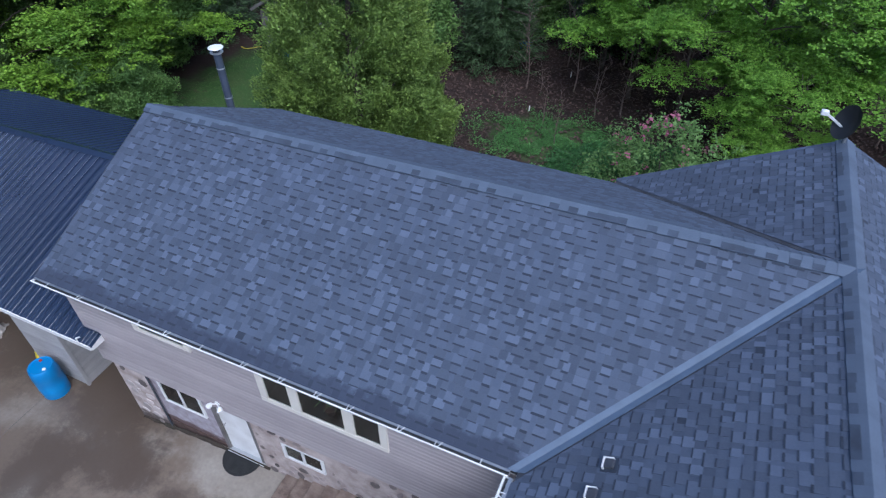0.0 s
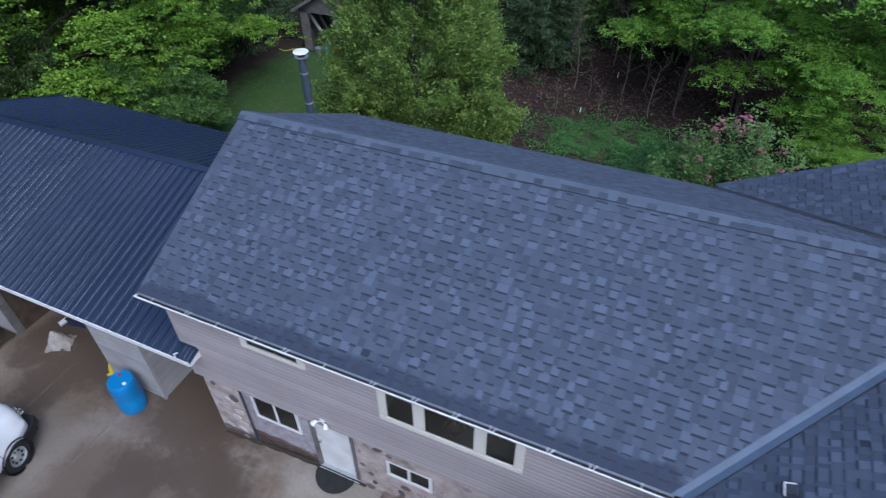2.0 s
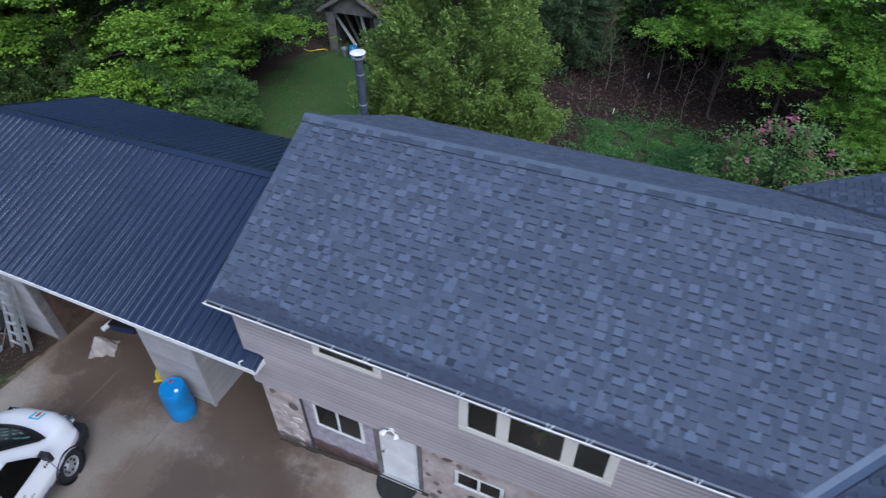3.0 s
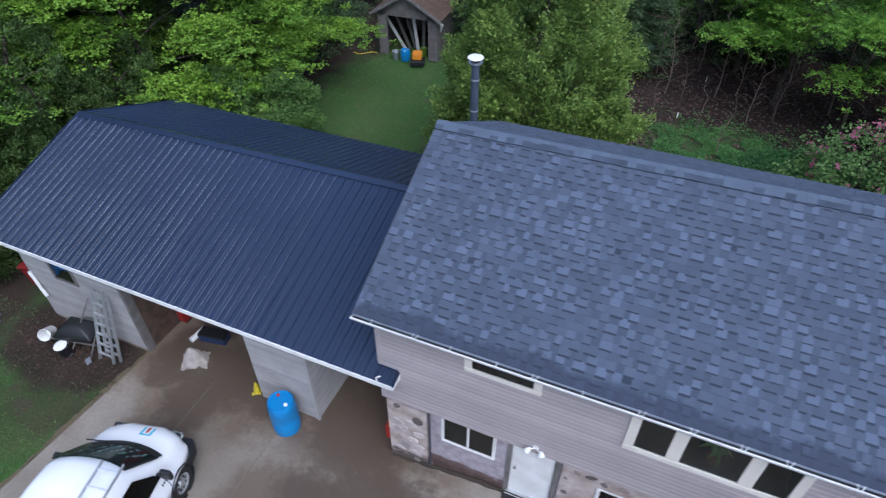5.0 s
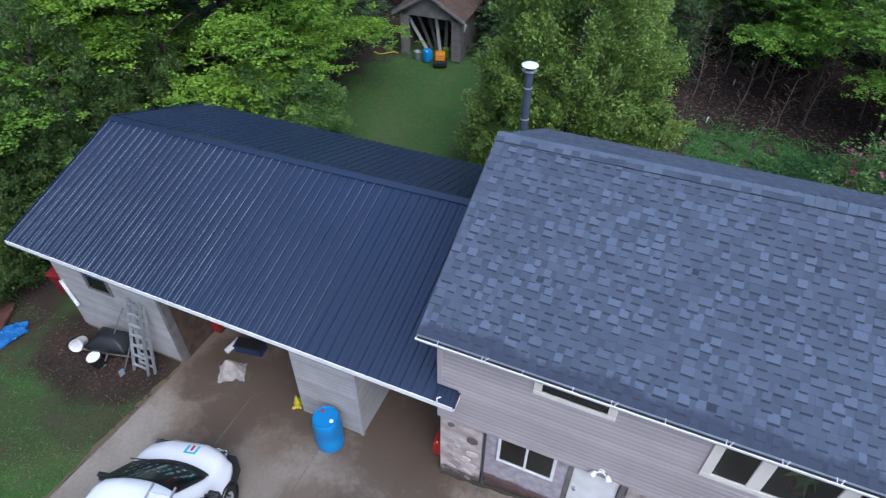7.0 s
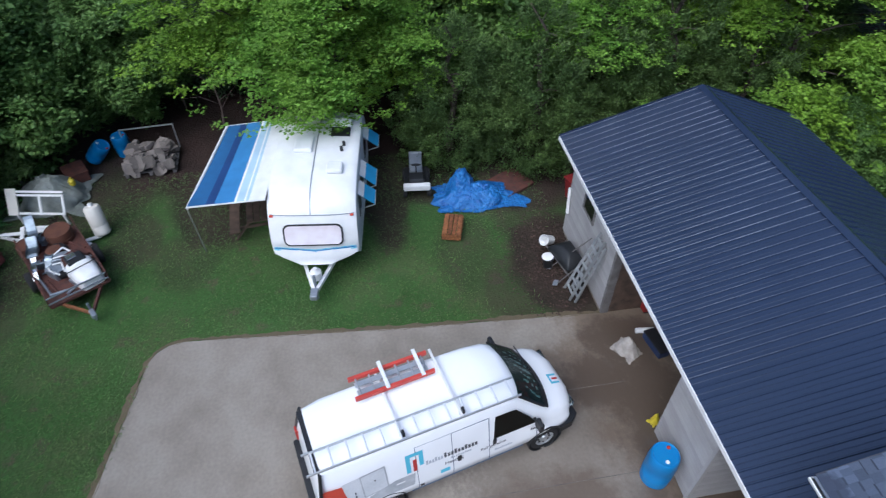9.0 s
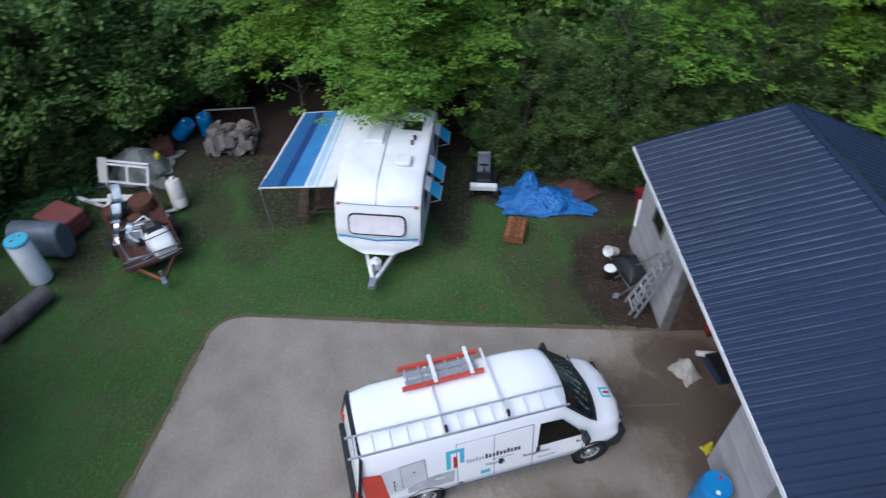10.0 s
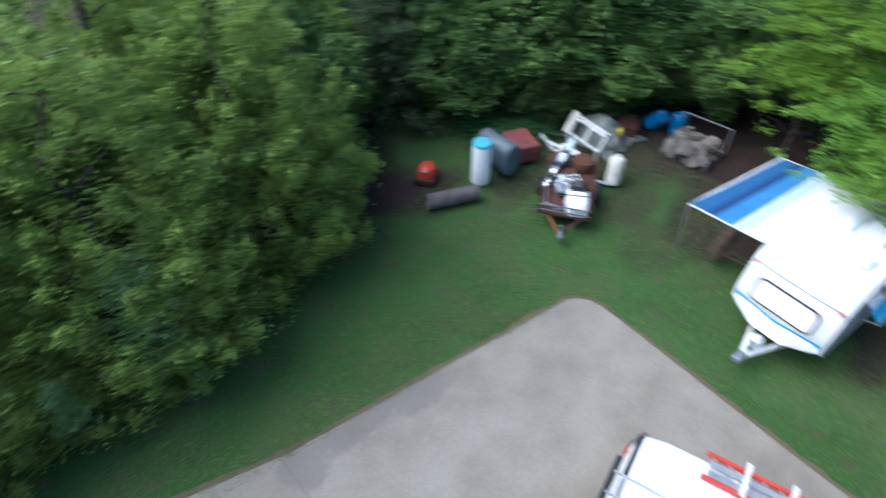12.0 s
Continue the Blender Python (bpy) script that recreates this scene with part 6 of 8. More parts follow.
for k, (x, y, z, a, sx, sy, sz, m) in enumerate(((-0.45, 0.05, 0.46, 15, 0.16, 0.10, 0.12, GALV), (-1.25, 0.45, 0.46, 40, 0.20, 0.12, 0.16, RUST), (-1.55, -0.40, 0.46, 70, 0.14, 0.10, 0.20, TIN), (-1.95, 0.10, 0.46, 20, 0.18, 0.14, 0.14, PLASTIC), (-2.55, -0.10, 0.46, 50, 0.12, 0.22, 0.18, GALV), (-0.95, 0.62, 0.46, 5, 0.22, 0.05, 0.10, WOODGREY))):
    bx = thing("scrap_casing", "dented metal casing on the scrap heap", "scrap metal", on(pose(x, y, z, 0, 0, a)), group="casings on the trailer")
    part("shell", Build().rings([[(px * q, py * q, h) for px, py in ((-sx, -sy), (sx, -sy * 0.9), (sx * 0.95, sy), (-sx, sy * 0.9))] for h, q in ((0, 1.0), (sz * 0.8, 0.96), (sz, 0.8))]), m, bx, bevel=0.008)
    part("stub", Build().tube((0, 0, sz), (0.03, 0.02, sz + 0.06), 0.025, n=10), RUST, bx, smooth=True)
fr = thing("crib_side", "white painted crib side leaning on the heap", "crib side", pose(-20.72, -14.2, 0.40, 60, 0, 80))
for z in (0, 0.52, 0.62):
    part("bar", Build().box((-0.52, z - 0.03, -0.02), (0.78, z + 0.03, 0.02)), WHITE, fr)
for x in (0.1, 0.75):
    part("slat", Build().box((x - 0.035, 0.03, -0.015), (x + 0.035, 0.49, 0.015)), WHITE, fr)
part("panel", Build().box((-0.82, -0.06, -0.03), (-0.53, 0.70, 0.03)), CREAM, fr, "cream end panel", bevel=0.01)
for x in (-0.6, 0.7):
    part("foot", Build().bar((x, 0, 0), (x, -0.35, -0.25), 0.05), WHITE, fr)
for k, (x, y, a, ln) in enumerate(((-20.25, -15.15, 70, 0.5), (-20.2, -14.6, 100, 0.45), (-20.1, -14.0, 85, 0.4), (-19.75, -12.95, 60, 0.42), (-20.35, -13.9, 95, 0.5), (-19.95, -14.45, 10, 0.35), (-19.8, -12.62, 120, 0.2))):
    sp = thing("plank_scrap", "white painted scrap plank on the grass", "plank", pose(x, y, 0.07 + 0.10 * (k % 3), 6, 8, a), group="white scrap planks")
    part("board", Build().box((-ln, -0.055, -0.02), (ln, 0.055, 0.02)), WHITE, sp, bevel=0.006)
solid("plastic_sheet", lumpy(Build(), -21.85, -14.2, 0.85, 1.0, 0.72, 12, 34, 0.2), GREYTARP, "grey plastic sheet draped over a heap", "tarpaulin", smooth=True, fix=False)
rb2 = thing("rusty_box", "rusty steel box beside the sheeted heap", "box", pose(-22.75, -13.75, 0, 0, 0, 30))
part("shell", Build().box((-0.35, -0.3, 0), (0.35, 0.3, 0.36)), RUST, rb2, bevel=0.03)
part("lid", Build().box((-0.37, -0.32, 0.362), (0.37, 0.32, 0.40)), RUST, rb2, bevel=0.01)
solid("yellow_jug", Build().lathe((-21.9, -13.55, 0.42), ((0.08, 0), (0.09, 0.05), (0.09, 0.16), (0.04, 0.22), (0.04, 0.25), (0, 0.255)), 16), YELLOW, "yellow plastic jug lying on the sheeted heap", "jug", smooth=True)
wc = thing("white_canister", "off-white ribbed canister tilted on the grass", "canister", pose(-19.98, -12.42, 0.05, 6, -16, 0) @ Matrix.Diagonal((1.1, 1.1, 1.35, 1)))
part("shell", Build().lathe((0, 0, 0), ((0.17, 0), (0.20, 0.03), (0.20, 0.2), (0.19, 0.22), (0.20, 0.24), (0.20, 0.58), (0.17, 0.63), (0.0, 0.65)), 22), CREAM, wc, smooth=True)
part("cap", Build().lathe((0, 0, 0.65), ((0.06, 0), (0.06, 0.05), (0, 0.055)), 14), WHITE, wc, smooth=True)
drum("barrel", pose(-23.9, -12.55, 0.0, 3, 3, 20), "blue plastic barrel standing at the wood's edge", r=0.25, h=0.75)
drum("barrel", pose(-23.55, -13.45, 0.15, -42, 0, -10), "blue plastic barrel tipped over at the wood's edge", r=0.25, h=0.75)
rp = thing("rock_crate", "pallet heaped with angular grey stone slabs", "crate", pose(-23.2, -11.6, 0, 0, 0, 4))
for y in (-0.7, 0, 0.7):
    part("runner", Build().box((-0.62, y - 0.05, 0), (0.62, y + 0.05, 0.09)), WOODGREY, rp)
for k in range(6):
    part("deck_board", Build().box((-0.62 + 0.21 * k, -0.8, 0.092), (-0.46 + 0.21 * k, 0.8, 0.115)), WOODGREY, rp)
for p, q in (((-0.62, -0.80, 0.98), (-0.62, 0.80, 0.98)), ((-0.62, -0.80, 0.1), (-0.62, -0.80, 1.0)), ((-0.62, 0.80, 0.1), (-0.62, 0.80, 1.0))):
    part("rack_bar", Build().bar(p, q, 0.035, up=(1, 0, 0)), ALU, rp)


def slab(r, sx, sy, sz):
    """A split stone with uneven corners."""
    b = Build()
    rg = []
    for z in (-1, 1):
        rg.append([(sx * cx * r.uniform(0.75, 1.05), sy * cy * r.uniform(0.75, 1.05), sz * z * r.uniform(0.7, 1.1)) for cx, cy in ((-1, -1), (0.1, -1.1), (1, -0.8), (1, 0.7), (0.2, 1.1), (-0.9, 0.9))])
    return b.rings(rg)


for k in range(72):
    lv = k // 24
    spread = 1 - 0.10 * lv
    front = k % 5 == 0
    st = part("stone", slab(rng, rng.uniform(0.12, 0.26), rng.uniform(0.09, 0.19), rng.uniform(0.04, 0.09)), SLATE, rp)
    st.matrix_basis = pose(0.56 if front else rng.uniform(-0.55, 0.5) * spread, rng.uniform(-0.70, 0.70) * spread, 0.19 + 0.155 * lv, rng.uniform(-18, 18), rng.uniform(55, 80) if front else rng.uniform(-18, 18), rng.uniform(-20, 20) if front else rng.uniform(0, 360))
# tanks
wt = thing("water_heater", "white water-heater tank with a blue top on the grass", "tank", pose(-17.22, -15.30, 0))
part("shell", Build().lathe((0, 0, 0), ((0.26, 0), (0.285, 0.03), (0.285, 1.30), (0.26, 1.34)), 28), mat("white_enamel", (0.86, 0.88, 0.90), 0.3, vary=0.03, scale=3, bump=0.02, other=(0.78, 0.79, 0.80)), wt, smooth=True)
part("top", Build().lathe((0, 0, 1.34), ((0.285, 0.0), (0.29, 0.03), (0.27, 0.08), (0.08, 0.10), (0, 0.10)), 28), CYAN, wt, "blue domed top", smooth=True)
part("port", Build().tube((-0.1, 0.06, 1.44), (-0.1, 0.06, 1.49), 0.03).tube((0.1, -0.06, 1.44), (0.1, -0.06, 1.49), 0.03), ALU, wt, smooth=True)
gt = thing("oil_tank", "grey oval steel oil tank on the grass", "tank", pose(-18.1, -15.42, 0, 0, 0, 86))
part("shell", Build().rings([[(x, 0.34 * k * math.copysign(abs(math.cos(a)) ** 0.8, math.cos(a)), 0.60 + 0.54 * k * math.copysign(abs(math.sin(a)) ** 0.8, math.sin(a))) for a in [2 * math.pi * i / 28 for i in range(28)]] for x, k in ((-0.66, 0.90), (-0.63, 0.97), (-0.60, 1.0), (0.60, 1.0), (0.63, 0.97), (0.66, 0.90))]), mat("grey_tank_paint", (0.12, 0.155, 0.19), 0.5, vary=0.15, scale=4, bump=0.1, other=(0.085, 0.10, 0.12)), gt, smooth=True)
for x in (-0.45, 0.45):
    for y in (-0.2, 0.2):
        part("leg", Build().bar((x, y, 0), (x, y, 0.4), 0.05, up=(1, 0, 0)), RUST, gt)
rt = thing("rusty_tank", "red-brown primed boxy steel tank behind the grey one", "tank", pose(-19.12, -15.38, 0, 0, 0, 64))
part("shell", Build().box((-0.55, -0.42, 0.06), (0.55, 0.42, 0.66)), mat("red_primer", (0.23, 0.06, 0.055), 0.7, vary=0.2, scale=4, bump=0.2, other=(0.15, 0.05, 0.045)), rt, bevel=0.07)
part("seam", Build().box((-0.556, -0.426, 0.34), (0.556, 0.426, 0.37)), RUST, rt)
for x in (-0.4, 0.4):
    part("skid", Build().box((x - 0.05, -0.40, 0), (x + 0.05, 0.40, 0.065)), RUST, rt)
lg = thing("culvert_pipe", "weathered brown pipe lying on the grass", "pipe", pose(-15.85, -15.1, 0.24, 0, 90, -25))
part("shell", Build().lathe((0, 0, -0.78), ((0.20, 0), (0.235, 0), (0.235, 0.72), (0.245, 0.74), (0.245, 0.82), (0.235, 0.84), (0.235, 1.56), (0.20, 1.56), (0.19, 1.5), (0.19, 0.06)), 26), mat("weathered_pipe", (0.10, 0.075, 0.065), 0.9, vary=0.3, scale=4, bump=0.5, other=(0.14, 0.13, 0.14)), lg, smooth=True)
rm = thing("red_machine", "red engine cover of a small machine in the grass", "machine", pose(-16.1, -16.5, 0, 0, 0, 30) @ Matrix.Diagonal((0.85, 0.85, 0.8, 1)))
part("cover", Build().rings([[(0.42 * k * math.cos(a), 0.34 * k * math.sin(a), z) for a in [2 * math.pi * i / 16 for i in range(16)]] for z, k in ((0.25, 1.0), (0.45, 0.97), (0.6, 0.8), (0.68, 0.4))]), ORANGE, rm, smooth=True)
part("label_plate", Build().box((0.30, -0.1, 0.56), (0.36, 0.1, 0.60)), CREAM, rm)
part("base", Build().box((-0.45, -0.35, 0.0), (0.45, 0.35, 0.25)), RUST, rm, bevel=0.03)

# ---- old shed behind the house ----
sd = thing("shed", "weathered grey board shed with an open front full of clutter", "shed", pose(-16.45, 17.6, 0, 0, 0, 3))
W2, HZ, TOP = 1.36, 1.95, 2.75
b = Build().box((-W2, 0, 0), (-0.95, 0.06, HZ)).box((0.95, 0, 0), (W2, 0.06, HZ)).prism([(-W2, HZ - 0.2), (W2, HZ - 0.2), (W2, HZ), (0, TOP), (-W2, HZ)], 0.06, Matrix(((1, 0, 0, 0), (0, 0, 1, 0), (0, 1, 0, 0), (0, 0, 0, 1))))
part("front_wall", b, WOODGREY, sd)
part("side_wall", Build().box((-W2, 0.06, 0), (-W2 + 0.06, 3, HZ)), WOODGREY, sd)
part("side_wall", Build().box((W2 - 0.06, 0.06, 0), (W2, 3, HZ)), WOODGREY, sd)
part("back_wall", Build().box((-W2 + 0.06, 2.94, 0), (W2 - 0.06, 3, HZ)), WOODGREY, sd)
for s in (-1, 1):
    r = part("roof", Build().add([(0, -0.25, TOP + 0.03), (0, 3.2, TOP + 0.03), (s * (W2 + 0.25), 3.2, HZ - 0.12), (s * (W2 + 0.25), -0.25, HZ - 0.12), (0, -0.25, TOP + 0.08), (0, 3.2, TOP + 0.08), (s * (W2 + 0.25), 3.2, HZ - 0.07), (s * (W2 + 0.25), -0.25, HZ - 0.07)], ((0, 1, 2, 3), (7, 6, 5, 4), (0, 1, 5, 4), (1, 2, 6, 5), (2, 3, 7, 6), (3, 0, 4, 7))), WOODDARK, sd, "dull brown shed roof")
    part("barge_board", Build().bar((0, -0.27, TOP + 0.02), (s * (W2 + 0.26), -0.27, HZ - 0.13), 0.03, 0.12), WOODGREY, sd)
bn = drum("barrel", pose(-16.45, 17.3, 0), "small blue drum before the shed", r=0.2, h=0.5, material=BLUE)
for x, y, k, lab in ((-16.9, 17.25, GALV, "pale grey tub before the shed"), (-15.75, 17.15, YELLOW, "yellow bucket before the shed"), (-15.4, 17.9, ORANGE, "orange bucket in the shed"), (-15.9, 18.0, MAPLE, "green tub in the shed")):
    bucket(pose(x, y, 0, 0, 0, 40), lab, k)
gm = thing("garden_machine", "orange and black garden machine before the shed", "machine", pose(-15.75, 17.05, 0, 0, 0, 20))
part("engine", Build().box((-0.2, -0.2, 0.3), (0.2, 0.2, 0.6)), mat("orange_enamel", (0.6, 0.22, 0.02), 0.4, vary=0.1, bump=0.02), gm, bevel=0.04)
part("frame_base", Build().box((-0.3, -0.25, 0.05), (0.3, 0.25, 0.28)), PLASTIC, gm, bevel=0.04)
for k in range(7):
    tb2 = thing("timber", "old board stacked upright in the shed", "timber", pose(-17.0 + 0.22 * k, 18.4 + 0.1 * (k % 3), 0, 12, -25 + 8 * k, 0))
    part("board", Build().box((-0.07, -0.02, 0), (0.07, 0.02, 1.7)), WHITE if k % 3 == 0 else WOODGREY, tb2)
hs = thing("garden_hose", "yellow hose lying on the grass by the shed", "hose")
hb = Build()
pts = [(-17.9 - 0.13 * i, 17.4 - 0.05 * i + 0.12 * math.sin(i * 0.9), 0.03) for i in range(9)]
for p, q in zip(pts, pts[1:]):
    hb.tube(p, q, 0.02, n=8)
part("tube", hb, YELLOW, hs, smooth=True)
for x, y in ((-4.9, 16.8), (-4.2, 20.3), (-3.6, 22.4)):
    solid("marker_stake", Build().tube((x, y, 0), (x + 0.01, y, 0.24), 0.022, n=8), WHITE, "short white marker stake in the wood", "stake", group="stakes in the wood")
bp2 = thing("blue_bin", "blue bin among the dark trees", "bin", pose(-6.9, 22.3, 0, 0, 0, 20))
part("tub", Build().rings([[(x * k, y * k, z) for x, y in ((-0.3, -0.22), (0.3, -0.22), (0.3, 0.22), (-0.3, 0.22))] for z, k in ((0, 0.8), (0.4, 1.0))]), TARP, bp2, bevel=0.02)
part("rim", Build().box((-0.32, -0.24, 0.402), (0.32, 0.24, 0.43)), PLASTIC, bp2)

# ---- trees ----
def leaf_mesh(name, c, a, w, material):
    """Many leaves: centres, long half-axes and half-widths, each a bent lozenge of two triangles."""
    n = len(c)
    v = np.empty((n, 4, 3), np.float32)
    v[:, 0], v[:, 1], v[:, 2], v[:, 3] = c - a, c + w, c + a, c - w
    me = bpy.data.meshes.new(name)
    me.vertices.add(4 * n)
    me.vertices.foreach_set("co", v.ravel())
    me.loops.add(4 * n)
    me.loops.foreach_set("vertex_index", np.arange(4 * n, dtype=np.int32))
    me.polygons.add(n)
    me.polygons.foreach_set("loop_start", np.arange(0, 4 * n, 4, dtype=np.int32))
    me.update(calc_edges=True)
    me.materials.append(material)
    return me


def unit(v):
    return v / np.maximum(np.linalg.norm(v, axis=1, keepdims=True), 1e-6)


def sprays(r, centres, per, spread, flat, size, out=None, tilt=0.5, slim=0.45):
    """Leaves scattered round clump centres. flat: the clumps' height over their width; out: a way that the leaves point along."""
    n = len(centres) * per
    c = np.repeat(centres, per, 0) + r.normal(0, 1, (n, 3)) * np.array([spread, spread, spread * flat])
    a = r.normal(0, 1, (n, 3)) * np.array([1, 1, tilt])
    if out is not None:
        a = unit(a) * 0.7 + np.repeat(out, per, 0)
    a = unit(a)
    side = unit(np.cross(a, r.normal(0, 0.45, (n, 3)) + np.array([0, 0, 1.0])))
    s = size * r.uniform(0.6, 1.3, (n, 1))
    return c, a * s, side * s * slim


def trunk_build(r, height, radius, limbs, reach, lean=0.04, start=0.25, rise=0.6):
    b = Build()
    pts = [Vector((0, 0, -0.2))]
    for k in range(1, 7):
        pts.append(Vector((r.normal(0, lean) * k, r.normal(0, lean) * k, height * k / 6)))
    for k in range(6):
        b.tube(pts[k], pts[k + 1], radius * (1 - k / 7), radius * (1 - (k + 1) / 7), 9, caps=False)
    for k in range(limbs):
        t = start + (0.97 - start) * k / limbs
        p = pts[0].lerp(pts[-1], t)
        i = min(int(t * 6), 5)
        p = pts[i].lerp(pts[i + 1], t * 6 - i)
        ang = 2.4 * k + r.uniform(-0.4, 0.4)
        ln = reach * (1.15 - 0.7 * t) * r.uniform(0.7, 1.1)
        mid = p + Vector((math.cos(ang), math.sin(ang), rise)) * ln * 0.5
        end = mid + Vector((math.cos(ang + 0.2), math.sin(ang + 0.2), rise * 0.3)) * ln * 0.5
        rr = radius * (0.42 - 0.25 * t)
        b.tube(p, mid, rr, rr * 0.65, 6, caps=False)
        b.tube(mid, end, rr * 0.65, rr * 0.2, 6, caps=False)
    return b


def make_tree(name, label, category, seed, kind, height, radius, leaves, material, bark=None, group=""):
    r = np.random.default_rng(seed)
    tree = thing(name, label, category, group=group)
    bark = bark or BARK
    if kind == "cedar":
        part("trunk", trunk_build(r, height * 0.95, 0.16, 10, radius * 0.5), bark, tree, smooth=True)
        per = 220
        n = leaves // per
        z = height * (1 - np.sqrt(r.uniform(0, 1, n))) * 0.97 + 0.15
        ang = r.uniform(0, 2 * np.pi, n)
        lobes = 1 + 0.10 * np.sin(5 * ang + 3 * z) + 0.08 * np.sin(9 * ang - 2.2 * z)
        prof = np.clip(1 - (z / height) ** 2.2, 0.03, 1) ** 0.7 * (0.80 + 0.2 * np.clip(z / 1.2, 0, 1))
        rad = radius * prof * lobes * np.where(r.uniform(0, 1, n) < 0.75, r.uniform(0.84, 1.04, n), r.uniform(0.5, 0.84, n))
        cen = np.stack([rad * np.cos(ang), rad * np.sin(ang), z], 1)
        out = unit(np.stack([np.cos(ang), np.sin(ang), np.full(n, 0.9)], 1))
        m = n * per
        t = r.uniform(0, 1, (m, 1)) ** 0.8
        o2 = np.repeat(unit(out + r.normal(0, 0.25, (n, 3))), per, 0)
        scale = np.repeat(r.uniform(0.75, 1.35, (n, 1)), per, 0)
        c = np.repeat(cen, per, 0) + o2 * (t * 0.55 - 0.30) * scale + r.normal(0, 1, (m, 3)) * (0.17 * (1 - t) + 0.035) * scale
        a = unit(o2 + r.normal(0, 0.55, (m, 3)))
        side = unit(np.cross(a, r.normal(0, 0.45, (m, 3)) + np.array([0, 0, 1.0])))
        s = 0.05 * r.uniform(0.6, 1.3, (m, 1))
        a, w = a * s, side * s * 0.45
    elif kind == "spruce":
        part("trunk", trunk_build(r, height * 0.97, 0.15, 12, radius * 0.8, rise=-0.05), bark, tree, smooth=True)
        n = leaves // 30
        z = 0.3 + (height - 0.3) * (1 - np.sqrt(r.uniform(0, 1, n)))
        z = np.round(z / 0.34) * 0.34 + r.normal(0, 0.05, n)
        ang = r.uniform(0, 2 * np.pi, n)
        ang = np.round(ang / 0.55 + z) * 0.55 + r.normal(0, 0.12, n)
        rad = radius * np.clip(1.02 - z / height, 0.03, 1) * r.uniform(0.25, 1.05, n)
        cen = np.stack([rad * np.cos(ang), rad * np.sin(ang), z - 0.12 * rad], 1)
        out = unit(np.stack([np.cos(ang), np.sin(ang), np.full(n, -0.1)], 1))
        c, a, w = sprays(r, cen, 30, 0.16, 0.35, 0.10, out, 0.4, 0.22)
    elif kind == "maple":
        part("trunk", trunk_build(r, height * 0.9, 0.13, 11, radius * 1.0, rise=0.45, start=0.35), bark, tree, smooth=True)
        n = leaves // 30
        lay_n = 17
        la, lz = r.uniform(0, 2 * np.pi, lay_n), r.uniform(0.42, 1.0, lay_n) * height
        lr = radius * np.sqrt(r.uniform(0.05, 1, lay_n)) * np.clip(1.25 - (lz / height - 0.45) ** 2 * 2.2, 0.4, 1.2)
        pick = r.integers(0, lay_n, n)
        cen = np.stack([lr[pick] * np.cos(la[pick]), lr[pick] * np.sin(la[pick]), lz[pick]], 1)
        off = r.normal(0, 1, (n, 3)) * np.array([0.66, 0.66, 0.11])
        cen = cen + off
        cen[:, 2] -= 0.28 * np.linalg.norm(off[:, :2], axis=1) + 0.10 * np.hypot(cen[:, 0], cen[:, 1])
        c, a, w = sprays(r, cen, 30, 0.135, 0.28, 0.060, None, 0.3, 0.62)
    else:  # a broad crown to the ground, or an open shrub
        part("trunk", trunk_build(r, height * 0.85, 0.10 if kind == "broad" else 0.03, 12, radius * 0.9, start=0.08), bark, tree, smooth=True)
        n = leaves // 28
        d = unit(r.normal(0, 1, (n, 3)))
        bump = 1 + 0.16 * np.sin(4.1 * d[:, 0] + 7 * d[:, 2] + seed) + 0.13 * np.sin(6.3 * d[:, 1] - 4 * d[:, 2] + 2 * seed)
        rad = bump * np.where(r.uniform(0, 1, n) < 0.7, r.uniform(0.82, 1.02, n), r.uniform(0.4, 0.85, n))
        cen = d * rad[:, None] * np.array([radius, radius, height * 0.5]) + np.array([0, 0, height * 0.5])
        cen = cen[cen[:, 2] > 0.05]
        c, a, w = sprays(r, cen, 28, 0.15 if kind == "broad" else 0.12, 0.7, 0.09 if kind == "broad" else 0.05, unit(d[: len(cen)]) * 0.3, 0.5, 0.55)
    ob = new("crown", leaf_mesh("crown", c.astype(np.float32), a.astype(np.float32), w.astype(np.float32), material))
    ob.parent = tree
    return tree


def at(x, y, turn=0.0, size=1.0, tall=1.0):
    return pose(x, y, 0, 0, 0, turn) @ Matrix.Diagonal((size, size, size * tall, 1))


def plant_all(first, spots, label=""):
    """Stands the first tree at the first spot and copies it to the others."""
    for k, s in enumerate(spots):
        m = at(*s)
        if k == 0:
            first.matrix_basis = m
            ob = first
        else:
            ob = copy_thing(first, m)
    return first


# the big cedar behind the house
plant_all(make_tree("cedar_tree", "full green cedar tree with dense scale-like sprays", "tree", 11, "cedar", 9.0, 2.75, 250000, CEDAR), [(-8.9, 10.9, 0, 1.0)])
plant_all(make_tree("cedar_tree", "young cedar with yellow-green sprays", "tree", 12, "cedar", 6.0, 1.8, 55000, CEDAR), [(-11.0, 10.8, 40, 0.5), (-7.2, 12.6, 120, 0.9, 1.2)])
